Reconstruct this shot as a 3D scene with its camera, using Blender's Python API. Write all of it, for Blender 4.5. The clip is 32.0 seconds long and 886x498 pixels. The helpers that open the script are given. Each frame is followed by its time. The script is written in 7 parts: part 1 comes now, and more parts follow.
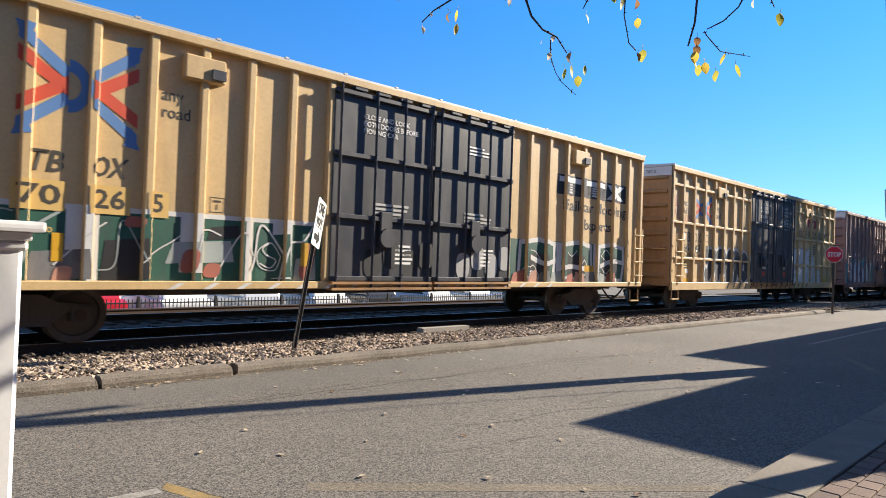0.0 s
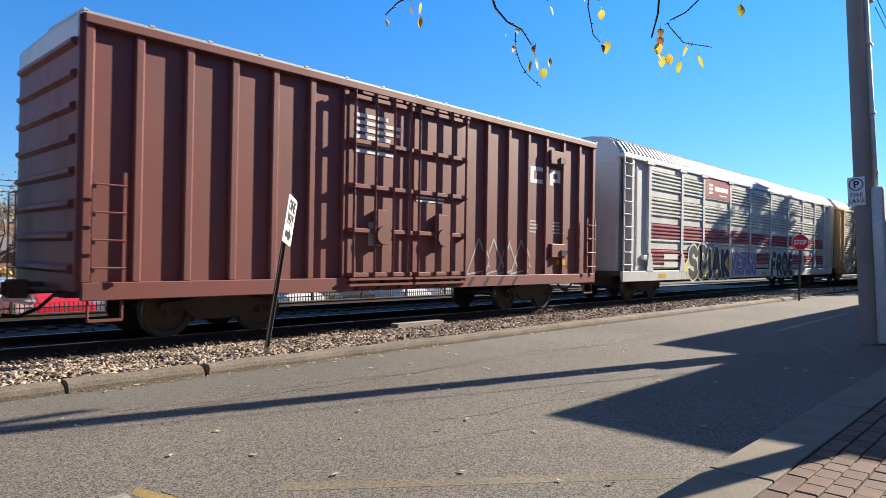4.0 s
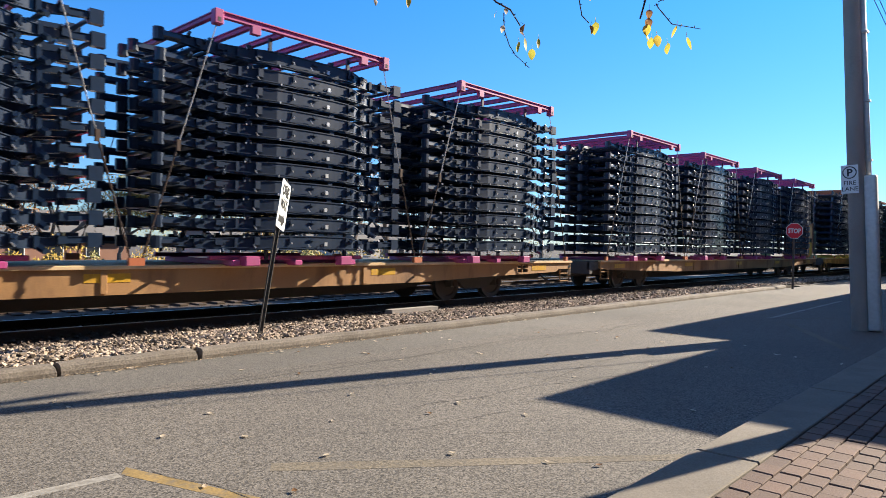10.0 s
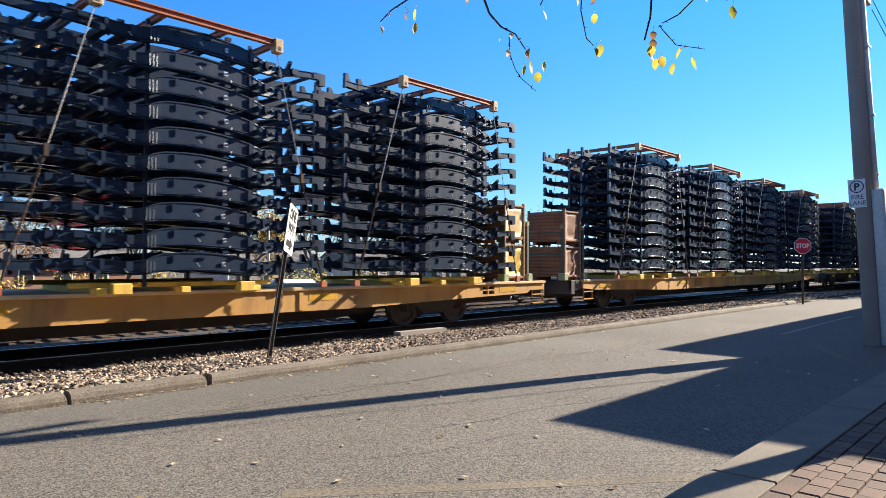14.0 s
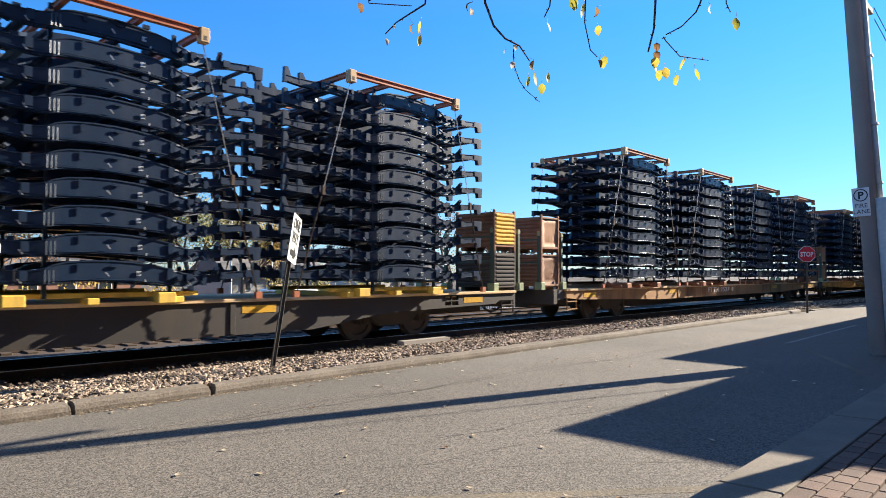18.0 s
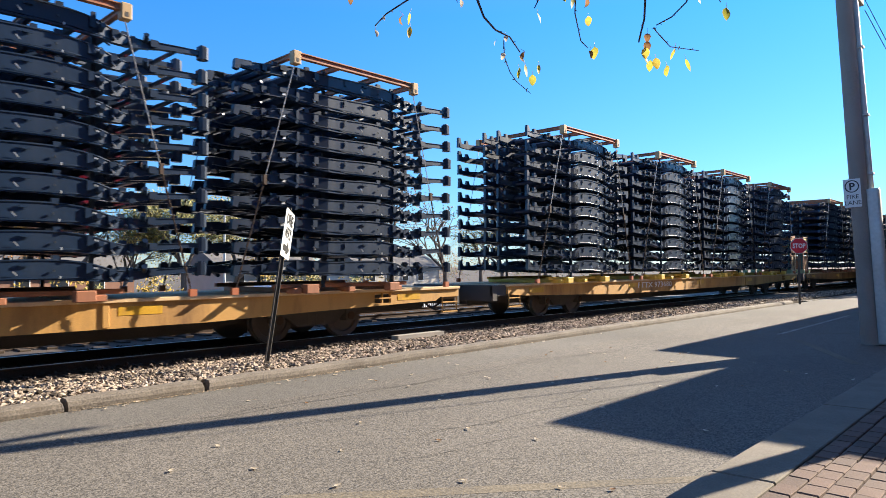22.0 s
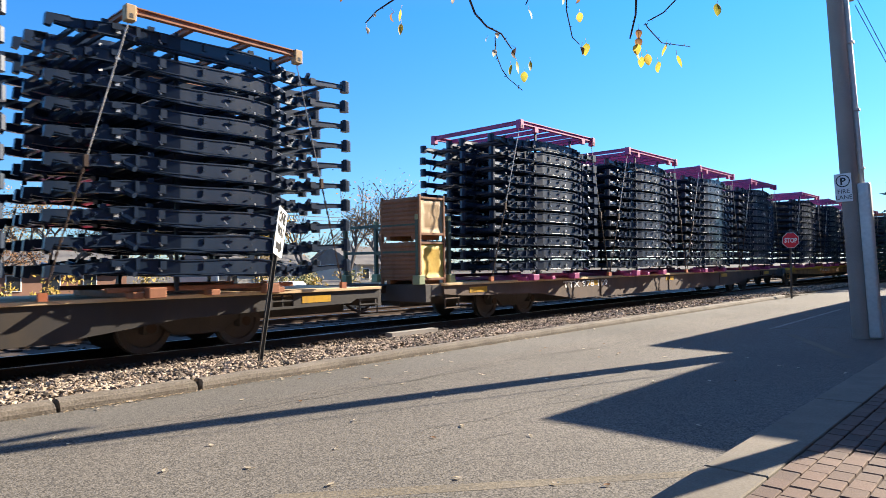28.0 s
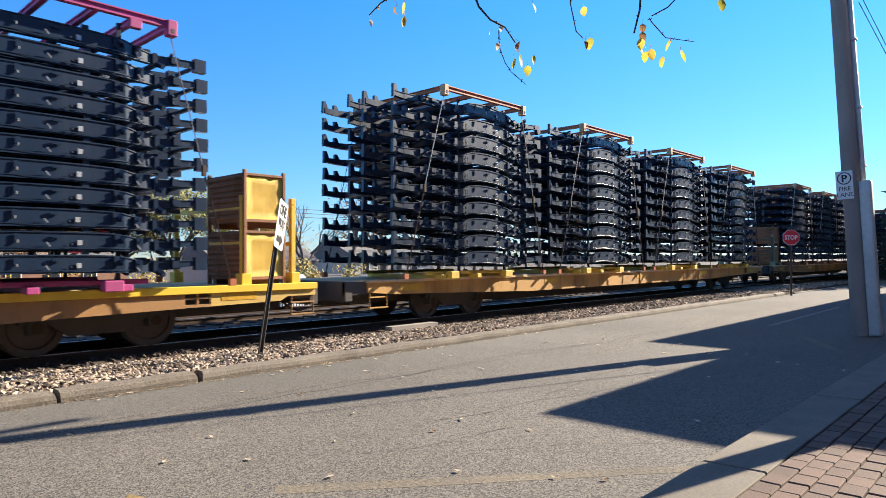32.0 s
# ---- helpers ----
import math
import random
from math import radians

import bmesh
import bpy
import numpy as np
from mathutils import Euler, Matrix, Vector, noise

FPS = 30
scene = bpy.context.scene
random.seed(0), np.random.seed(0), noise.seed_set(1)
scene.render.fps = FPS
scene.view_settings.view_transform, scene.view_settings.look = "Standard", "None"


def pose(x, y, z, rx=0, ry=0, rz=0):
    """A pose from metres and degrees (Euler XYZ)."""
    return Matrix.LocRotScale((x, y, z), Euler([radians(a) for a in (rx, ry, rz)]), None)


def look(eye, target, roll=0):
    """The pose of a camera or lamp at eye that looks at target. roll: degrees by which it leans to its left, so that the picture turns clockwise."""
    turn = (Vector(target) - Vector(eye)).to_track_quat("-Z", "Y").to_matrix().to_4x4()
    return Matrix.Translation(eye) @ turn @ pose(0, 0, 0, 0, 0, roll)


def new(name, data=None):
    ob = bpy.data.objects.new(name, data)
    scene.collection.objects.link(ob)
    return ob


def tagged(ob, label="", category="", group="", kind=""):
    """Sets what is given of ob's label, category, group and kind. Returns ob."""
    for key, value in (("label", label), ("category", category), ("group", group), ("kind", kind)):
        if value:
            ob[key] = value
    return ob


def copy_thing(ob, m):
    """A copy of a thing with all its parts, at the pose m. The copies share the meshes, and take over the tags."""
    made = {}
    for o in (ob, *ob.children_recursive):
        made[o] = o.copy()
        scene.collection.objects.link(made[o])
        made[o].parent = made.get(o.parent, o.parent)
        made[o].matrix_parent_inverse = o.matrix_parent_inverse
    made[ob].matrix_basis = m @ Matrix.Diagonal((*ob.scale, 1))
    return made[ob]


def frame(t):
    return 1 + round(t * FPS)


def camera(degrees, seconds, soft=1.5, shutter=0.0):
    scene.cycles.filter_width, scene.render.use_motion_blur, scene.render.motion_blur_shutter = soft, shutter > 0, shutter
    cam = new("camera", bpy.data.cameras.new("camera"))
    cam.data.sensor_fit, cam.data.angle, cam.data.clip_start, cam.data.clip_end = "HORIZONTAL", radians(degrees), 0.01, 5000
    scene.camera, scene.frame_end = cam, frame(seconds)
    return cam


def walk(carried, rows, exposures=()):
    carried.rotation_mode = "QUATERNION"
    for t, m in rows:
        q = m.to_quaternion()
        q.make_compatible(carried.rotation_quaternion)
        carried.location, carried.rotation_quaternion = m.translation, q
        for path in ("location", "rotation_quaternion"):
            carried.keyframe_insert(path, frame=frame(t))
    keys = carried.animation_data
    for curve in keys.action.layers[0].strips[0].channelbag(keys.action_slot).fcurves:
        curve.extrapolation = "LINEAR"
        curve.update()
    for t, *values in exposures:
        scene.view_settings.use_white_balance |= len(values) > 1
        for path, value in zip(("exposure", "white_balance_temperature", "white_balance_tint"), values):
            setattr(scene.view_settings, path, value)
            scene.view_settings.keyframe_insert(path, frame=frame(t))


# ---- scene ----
import itertools

# The way of the hand-held camera, held on one spot beside the street: seconds, place in metres, yaw, pitch, lean in degrees.
EYE = (0.0, 0.0, 1.6)
TURNS = [
    (0, -0.034, 0.039, 1.617, -44.38, 0.92, 2.03), (0.5, -0.022, 0.041, 1.629, -45.03, 0.71, 1.92), (1, -0.033, 0.045, 1.614, -44.98, 0.42, 2.21),
    (1.5, -0.027, 0.045, 1.613, -45.76, 0.31, 1.84), (2, -0.020, 0.039, 1.623, -45.87, 0.44, 1.55), (2.5, -0.011, 0.027, 1.627, -47.23, 0.91, 1.12),
    (4.5, 0.003, 0.033, 1.612, -46.30, 0.41, 1.05), (5, -0.003, 0.024, 1.607, -46.04, 0.26, 1.21), (5.5, 0.005, 0.026, 1.606, -45.73, -0.11, 1.05),
    (6, 0.036, 0.005, 1.602, -47.88, -0.34, 0.75), (6.5, 0.048, -0.003, 1.574, -46.93, -0.97, 0.31), (7, 0.042, -0.028, 1.579, -45.63, -0.35, -0.80),
    (7.5, 0.049, -0.042, 1.597, -47.59, 0.56, -0.01), (8, 0.043, -0.033, 1.591, -47.26, 0.21, 1.10), (8.5, 0.018, -0.009, 1.581, -45.85, -0.26, 1.90),
    (9, 0.008, -0.011, 1.588, -45.92, 0.11, 1.63), (9.5, 0.020, -0.003, 1.586, -46.08, -0.13, 1.66), (10, 0.025, -0.006, 1.584, -46.95, -0.54, 1.19),
    (10.5, 0.031, -0.002, 1.586, -47.15, -0.08, 0.85), (11, 0.027, -0.007, 1.585, -47.31, 0.86, 0.40), (11.5, 0.018, -0.011, 1.584, -46.48, 0.69, 0.16),
    (12, 0.023, 0.001, 1.589, -45.53, 0.80, -0.79), (12.5, 0.007, 0.006, 1.594, -45.17, 1.29, -0.59), (13, 0.004, -0.004, 1.603, -46.38, 1.95, 0.26),
    (13.5, 0.005, -0.005, 1.599, -46.47, 1.75, 0.24), (14, 0.010, 0.002, 1.594, -46.36, 1.27, 0.22), (14.5, 0.015, 0.005, 1.593, -46.14, 1.25, 0.39),
    (16.5, 0.013, 0.010, 1.591, -46.43, 1.12, 0.96), (17, 0.000, 0.007, 1.586, -45.71, 1.50, 0.43), (17.5, 0.007, -0.003, 1.603, -45.68, 1.79, 0.09),
    (18, -0.000, 0.005, 1.605, -46.10, 2.02, 0.16), (18.5, 0.009, -0.005, 1.613, -46.09, 1.89, -0.01), (19, 0.003, -0.001, 1.606, -45.69, 1.87, 0.07),
    (19.5, 0.006, 0.002, 1.600, -45.89, 1.80, 0.12), (20, 0.012, -0.007, 1.602, -45.78, 1.57, 0.03), (20.5, 0.010, -0.001, 1.604, -46.05, 1.93, -0.07),
    (21, 0.009, 0.003, 1.597, -46.04, 1.74, -0.08), (21.5, 0.009, -0.001, 1.594, -46.22, 1.79, -0.13), (22, 0.013, 0.001, 1.595, -46.61, 1.55, -0.31),
    (22.5, 0.015, -0.000, 1.594, -46.99, 1.44, -0.56), (23, 0.018, 0.005, 1.589, -47.12, 1.27, -0.61), (23.5, 0.014, 0.006, 1.594, -47.13, 1.27, -0.50),
    (24, 0.017, 0.006, 1.595, -47.00, 1.21, -0.57), (24.5, 0.010, 0.006, 1.593, -47.24, 1.37, -0.64), (25, 0.004, 0.002, 1.597, -47.27, 1.37, -0.59),
    (25.5, 0.007, -0.004, 1.599, -47.03, 1.19, -0.68), (26, 0.020, -0.004, 1.600, -47.17, 1.25, -0.57), (26.5, 0.014, 0.005, 1.600, -47.02, 1.18, -0.60),
    (28.5, 0.023, 0.002, 1.599, -47.19, 1.29, -0.72), (29, 0.021, 0.005, 1.594, -46.97, 1.42, -0.62), (29.5, 0.038, 0.002, 1.590, -46.70, 1.29, -0.42),
    (30, 0.014, 0.003, 1.594, -46.81, 1.38, -0.35), (30.5, 0.008, 0.002, 1.600, -46.99, 1.28, -0.42), (31, 0.009, 0.008, 1.593, -47.12, 0.99, -0.25),
    (31.5, 0.006, 0.008, 1.594, -47.16, 0.65, -0.18), (32, 0.015, 0.008, 1.595, -47.16, 0.78, -0.24),
]


def facing(eye, yaw, pitch, lean):
    y, p = radians(yaw), radians(pitch)
    ahead = Vector((-math.sin(y) * math.cos(p), math.cos(y) * math.cos(p), math.sin(p)))
    return look(eye, Vector(eye) + ahead, lean)


cam = camera(68.05, 32.0, soft=0.65, shutter=0.06)
walk(cam, [(t, facing((x, y, z), a, b, c)) for t, x, y, z, a, b, c in TURNS], [(0, 1.38), (2.5, 1.38), (5, 1.29), (6, 1.09), (8.2, 1.09), (9, 1.39), (10, 1.54), (12, 1.67), (14, 1.59), (19, 1.62), (24, 1.72), (32, 1.67)])

# ---- light ----
SUN_EL, SUN_DIR = radians(26), Vector((0.966, -0.259, 0)).normalized()
world = bpy.data.worlds.new("sky")
scene.world = world
world.use_nodes = True
wn = world.node_tree
sky = wn.nodes.new("ShaderNodeTexSky")
sky.sky_type, sky.sun_disc = "NISHITA", False
sky.sun_elevation = SUN_EL
sky.sun_rotation = math.atan2(SUN_DIR.x, SUN_DIR.y)
sky.air_density, sky.dust_density, sky.ozone_density = 1.0, 0.06, 3.0
tint = wn.nodes.new("ShaderNodeMix")
tint.data_type, tint.blend_type = "RGBA", "MULTIPLY"
tint.inputs["Factor"].default_value = 1.0
where, height, shade = (wn.nodes.new("ShaderNode" + k) for k in ("TexCoord", "SeparateXYZ", "ValToRGB"))
stops = shade.color_ramp.elements
stops[0].position, stops[0].color = 0.0, (0.235, 0.315, 0.45, 1)
stops[1].position, stops[1].color = 0.95, (0.72, 0.66, 0.68, 1)
stops.new(0.36).color = (0.138, 0.425, 0.69, 1)
wn.links.new(where.outputs["Generated"], height.inputs[0])
wn.links.new(height.outputs["Z"], shade.inputs[0])
wn.links.new(shade.outputs[0], tint.inputs["B"])
wn.links.new(sky.outputs[0], tint.inputs["A"])
wn.links.new(tint.outputs["Result"], wn.nodes["Background"].inputs[0])
wn.nodes["Background"].inputs[1].default_value = 0.127
sun = new("sun", bpy.data.lights.new("sun", "SUN"))
sun.data.energy, sun.data.angle, sun.data.color = 5.0, radians(0.5), (1.0, 0.885, 0.72)
to_sun = Vector((SUN_DIR.x * math.cos(SUN_EL), SUN_DIR.y * math.cos(SUN_EL), math.sin(SUN_EL)))
sun.matrix_world = look((60, -20, 40), Vector((60, -20, 40)) - to_sun)


# ---- materials ----
def material(name, color, rough=0.7, metal=0.0, vary=0.12, scale=6.0, bump=0.15, fine=60.0, dirt=None, dirt_amount=0.0, dirt_scale=1.2, spec=0.5, island=0.0, coat=0.0, grain=0.45):
    """A painted, mineral or metal surface with broad tone, grain, relief and, where dirt is given, stains."""
    m = bpy.data.materials.new(name)
    m.use_nodes = True
    n, l = m.node_tree.nodes, m.node_tree.links
    b = n["Principled BSDF"]
    b.inputs["Roughness"].default_value, b.inputs["Metallic"].default_value = rough, metal
    b.inputs["Specular IOR Level"].default_value = spec
    b.inputs["Coat Weight"].default_value = coat
    co = n.new("ShaderNodeTexCoord")
    big = n.new("ShaderNodeTexNoise")
    big.inputs["Scale"].default_value, big.inputs["Detail"].default_value = scale * 0.2, 5
    small = n.new("ShaderNodeTexNoise")
    small.inputs["Scale"].default_value, small.inputs["Detail"].default_value = fine, 3
    l.new(co.outputs["Object"], big.inputs["Vector"])
    l.new(co.outputs["Object"], small.inputs["Vector"])
    mix = n.new("ShaderNodeMix")
    mix.data_type = "FLOAT"
    mix.inputs["Factor"].default_value = grain
    l.new(big.outputs["Fac"], mix.inputs["A"])
    l.new(small.outputs["Fac"], mix.inputs["B"])
    ramp = n.new("ShaderNodeMapRange")
    ramp.inputs["From Min"].default_value, ramp.inputs["From Max"].default_value = 0.3, 0.7
    ramp.inputs["To Min"].default_value, ramp.inputs["To Max"].default_value = 1 - vary, 1 + vary
    l.new(mix.outputs["Result"], ramp.inputs["Value"])
    tone = n.new("ShaderNodeVectorMath")
    tone.operation = "SCALE"
    tone.inputs[0].default_value = color[:3]
    l.new(ramp.outputs["Result"], tone.inputs["Scale"])
    out = tone.outputs["Vector"]
    if island:
        geo = n.new("ShaderNodeObjectInfo" if island < 0 else "ShaderNodeNewGeometry")
        rr = n.new("ShaderNodeMapRange")
        rr.inputs["To Min"].default_value, rr.inputs["To Max"].default_value = 1 - abs(island), 1 + abs(island)
        l.new(geo.outputs["Random" if island < 0 else "Random Per Island"], rr.inputs["Value"])
        t2 = n.new("ShaderNodeVectorMath")
        t2.operation = "SCALE"
        l.new(out, t2.inputs[0])
        l.new(rr.outputs["Result"], t2.inputs["Scale"])
        out = t2.outputs["Vector"]
    if dirt:
        dn = n.new("ShaderNodeTexNoise")
        dn.inputs["Scale"].default_value, dn.inputs["Detail"].default_value, dn.inputs["Roughness"].default_value = dirt_scale, 8, 0.65
        mp = n.new("ShaderNodeMapping")
        mp.inputs["Scale"].default_value = (1.6, 1.6, 0.45)
        l.new(co.outputs["Object"], mp.inputs["Vector"])
        l.new(mp.outputs["Vector"], dn.inputs["Vector"])
        dr = n.new("ShaderNodeMapRange")
        dr.inputs["From Min"].default_value, dr.inputs["From Max"].default_value = 0.48, 0.72
        dr.inputs["To Max"].default_value = dirt_amount
        l.new(dn.outputs["Fac"], dr.inputs["Value"])
        dm = n.new("ShaderNodeMix")
        dm.data_type = "RGBA"
        dm.inputs["B"].default_value = (*dirt[:3], 1)
        l.new(dr.outputs["Result"], dm.inputs["Factor"])
        l.new(out, dm.inputs["A"])
        out = dm.outputs["Result"]
        ro = n.new("ShaderNodeMapRange")
        ro.inputs["To Min"].default_value, ro.inputs["To Max"].default_value = rough, min(1, rough + 0.25)
        l.new(dr.outputs["Result"], ro.inputs["Value"])
        l.new(ro.outputs["Result"], b.inputs["Roughness"])
    l.new(out, b.inputs["Base Color"])
    if bump:
        bp = n.new("ShaderNodeBump")
        bp.inputs["Strength"].default_value, bp.inputs["Distance"].default_value = bump, 0.01
        l.new(mix.outputs["Result"], bp.inputs["Height"])
        l.new(bp.outputs["Normal"], b.inputs["Normal"])
    return m


RUST = (0.16, 0.07, 0.035)


def chippings(m, size, low, high):
    """Tone the surface by single stone chips of one size, each of its own shade."""
    n, l = m.node_tree.nodes, m.node_tree.links
    b = n["Principled BSDF"]
    vo, co, mr, sc = (n.new("ShaderNode" + k) for k in ("TexVoronoi", "TexCoord", "MapRange", "VectorMath"))
    vo.inputs["Scale"].default_value = 1 / size
    sep = n.new("ShaderNodeSeparateColor")
    mr.inputs["To Min"].default_value, mr.inputs["To Max"].default_value = low, high
    sc.operation = "SCALE"
    l.new(co.outputs["Object"], vo.inputs["Vector"])
    l.new(vo.outputs["Color"], sep.inputs[0])
    l.new(sep.outputs[0], mr.inputs["Value"])
    l.new(b.inputs["Base Color"].links[0].from_socket, sc.inputs[0])
    l.new(mr.outputs["Result"], sc.inputs["Scale"])
    l.new(sc.outputs["Vector"], b.inputs["Base Color"])
    return m


ASPHALT = chippings(material("asphalt", (0.107, 0.094, 0.078), 0.92, vary=0.35, scale=1.0, bump=1.0, fine=60, grain=0.45, dirt=(0.129, 0.113, 0.094), dirt_amount=0.6, dirt_scale=0.35), 0.013, 0.35, 1.8)
ASPHALT_PALE = chippings(material("dusty_asphalt", (0.116, 0.105, 0.09), 0.92, vary=0.35, scale=1.0, bump=1.0, fine=60, grain=0.45, dirt=(0.1, 0.09, 0.077), dirt_amount=0.7, dirt_scale=0.4), 0.012, 0.5, 1.5)
CONCRETE = material("concrete", (0.165, 0.14, 0.108), 0.9, vary=0.3, scale=6, bump=0.5, fine=60, dirt=(0.11, 0.095, 0.075), dirt_amount=0.55, dirt_scale=2.0)
KERB = material("kerb_concrete", (0.15, 0.125, 0.098), 0.9, vary=0.6, scale=8, bump=1.0, fine=45, grain=0.6, dirt=(0.1, 0.08, 0.058), dirt_amount=0.7, dirt_scale=2.5)
GRASS = material("autumn_grass", (0.07, 0.075, 0.03), 0.95, vary=0.35, scale=3, bump=0.9, fine=50)
DARK_BALLAST = material("dark_ballast", (0.085, 0.068, 0.057), 0.95, vary=0.35, scale=3, bump=0.9, fine=45, spec=0.1)
SOIL = material("soil", (0.075, 0.06, 0.047), 0.95, vary=0.3, scale=3, bump=0.8, fine=70)
STONE = material("ballast_stone", (0.28, 0.22, 0.165), 0.9, vary=0.25, bump=0.3, island=0.8, spec=0.2)
BRICK = material("paving_brick", (0.12, 0.07, 0.05), 0.88, vary=0.3, scale=9, bump=0.6, fine=80, island=-0.25, dirt=(0.12, 0.092, 0.07), dirt_amount=0.7, dirt_scale=3)
MORTAR = material("sand_joint", (0.095, 0.08, 0.068), 0.95, vary=0.2, bump=0.5)
WHITE_LINE = material("road_paint_white", (0.27, 0.25, 0.215), 0.85, vary=0.5, scale=20, fine=40, dirt=(0.13, 0.112, 0.088), dirt_amount=1.0, dirt_scale=6)
YELLOW_LINE = material("road_paint_yellow", (0.24, 0.16, 0.055), 0.85, vary=0.5, scale=20, fine=40, dirt=(0.13, 0.112, 0.088), dirt_amount=1.0, dirt_scale=7)
FADED_LINE = material("faded_road_paint", (0.142, 0.117, 0.082), 0.92, vary=0.75, scale=3, bump=1.0, fine=34, grain=0.62, dirt=(0.135, 0.115, 0.09), dirt_amount=1.0, dirt_scale=2)
RAIL_SIDE = material("rusty_rail", (0.07, 0.043, 0.03), 0.8, 0.2, vary=0.25, bump=0.4)
RAIL_TOP = material("polished_rail_head", (0.4, 0.39, 0.38), 0.35, 1.0, vary=0.08, bump=0.05)
TIE = material("creosoted_tie", (0.08, 0.062, 0.05), 0.9, vary=0.3, bump=0.6, island=0.3, spec=0.1)
TAN = material("tan_car_paint", (0.57, 0.40, 0.19), 0.55, vary=0.14, scale=3, bump=0.08, fine=20, dirt=(0.32, 0.2, 0.09), dirt_amount=0.45, dirt_scale=0.9)
MAROON = material("maroon_car_paint", (0.18, 0.055, 0.048), 0.55, vary=0.12, scale=3, bump=0.08, fine=30, dirt=(0.1, 0.05, 0.045), dirt_amount=0.5)
BROWN = material("brown_car_paint", (0.25, 0.17, 0.16), 0.6, vary=0.15, scale=3, bump=0.08, fine=30, dirt=(0.12, 0.075, 0.068), dirt_amount=0.6)
BLACK = material("black_door_paint", (0.036, 0.04, 0.05), 0.42, vary=0.2, bump=0.08, dirt=(0.08, 0.075, 0.07), dirt_amount=0.5)
ROOF = material("galvanised_roof", (0.46, 0.465, 0.46), 0.5, 0.3, vary=0.1, bump=0.1, dirt=(0.3, 0.28, 0.25), dirt_amount=0.4)


def perforate(m, step, size):
    """Rows of small punched holes, darker than the sheet."""
    n, l = m.node_tree.nodes, m.node_tree.links
    b = n["Principled BSDF"]
    co, sp, cb, vo, mr, sc = (n.new("ShaderNode" + k) for k in ("TexCoord", "SeparateXYZ", "CombineXYZ", "TexVoronoi", "MapRange", "VectorMath"))
    vo.voronoi_dimensions, vo.inputs["Randomness"].default_value, vo.inputs["Scale"].default_value = "2D", 0.0, 1 / step
    mr.inputs["From Min"].default_value, mr.inputs["From Max"].default_value, mr.inputs["To Min"].default_value = size, size * 1.6, 0.4
    sc.operation = "SCALE"
    l.new(co.outputs["Object"], sp.inputs[0])
    l.new(sp.outputs["X"], cb.inputs["X"])
    l.new(sp.outputs["Z"], cb.inputs["Y"])
    l.new(cb.outputs[0], vo.inputs["Vector"])
    l.new(vo.outputs["Distance"], mr.inputs["Value"])
    l.new(b.inputs["Base Color"].links[0].from_socket, sc.inputs[0])
    l.new(mr.outputs["Result"], sc.inputs["Scale"])
    l.new(sc.outputs["Vector"], b.inputs["Base Color"])
    return m


GALV = material("galvanised_steel", (0.5, 0.51, 0.48), 0.5, 0.15, vary=0.2, scale=5, bump=0.12, fine=14, dirt=(0.4, 0.39, 0.36), dirt_amount=0.6, dirt_scale=0.8)
PANEL = perforate(material("punched_galvanised_sheet", (0.56, 0.57, 0.535), 0.5, 0.1, vary=0.25, scale=5, bump=0.12, fine=14, dirt=(0.3, 0.29, 0.26), dirt_amount=0.65, dirt_scale=0.7), 0.075, 0.13)
# Tan darkened for the shade between coupled cars, with rusty stains.
TAN_END = material("shaded_grimy_tan_end", (0.36, 0.22, 0.1), 0.7, vary=0.2, scale=3, bump=0.1, fine=20, dirt=(0.18, 0.1, 0.05), dirt_amount=0.6, dirt_scale=1.2)
SILVER = material("silver_paint", (0.52, 0.53, 0.52), 0.5, 0.1, vary=0.1, bump=0.08, dirt=(0.27, 0.25, 0.22), dirt_amount=0.45)
CRIMSON = material("crimson_panel_paint", (0.3, 0.035, 0.06), 0.5, 0.1, vary=0.12, bump=0.1, dirt=(0.22, 0.06, 0.07), dirt_amount=0.5)
SAND = material("faded_sand_paint", (0.56, 0.37, 0.18), 0.6, vary=0.12, bump=0.1, dirt=(0.24, 0.15, 0.08), dirt_amount=0.5)
UNDER = material("grimy_underframe", (0.085, 0.075, 0.068), 0.85, vary=0.3, bump=0.3)
WHEEL = material("wheel_steel", (0.11, 0.092, 0.08), 0.6, 0.4, vary=0.3, bump=0.2)
TREAD = material("bright_wheel_rim", (0.3, 0.28, 0.26), 0.4, 0.9, vary=0.1)
DECK_TAN = material("tan_sill_paint", (0.36, 0.19, 0.07), 0.65, vary=0.2, scale=3, bump=0.15, dirt=(0.085, 0.042, 0.026), dirt_amount=0.95, dirt_scale=0.6)
DECK_OCHRE = material("ochre_sill_paint", (0.5, 0.27, 0.07), 0.65, vary=0.2, scale=3, bump=0.15, dirt=(0.13, 0.06, 0.03), dirt_amount=0.9, dirt_scale=0.6)
DECK_YELLOW = material("yellow_sill_paint", (0.78, 0.52, 0.04), 0.5, vary=0.1, bump=0.08, dirt=(0.3, 0.17, 0.05), dirt_amount=0.4)
DECK_GOLD = material("worn_gold_sill_paint", (0.6, 0.4, 0.1), 0.6, vary=0.2, scale=3, bump=0.12, dirt=(0.34, 0.2, 0.07), dirt_amount=0.6, dirt_scale=0.7)
DECK_DARK = material("dark_sill_paint", (0.032, 0.027, 0.025), 0.7, vary=0.25, bump=0.2, dirt=(0.085, 0.06, 0.035), dirt_amount=0.55, dirt_scale=0.6)
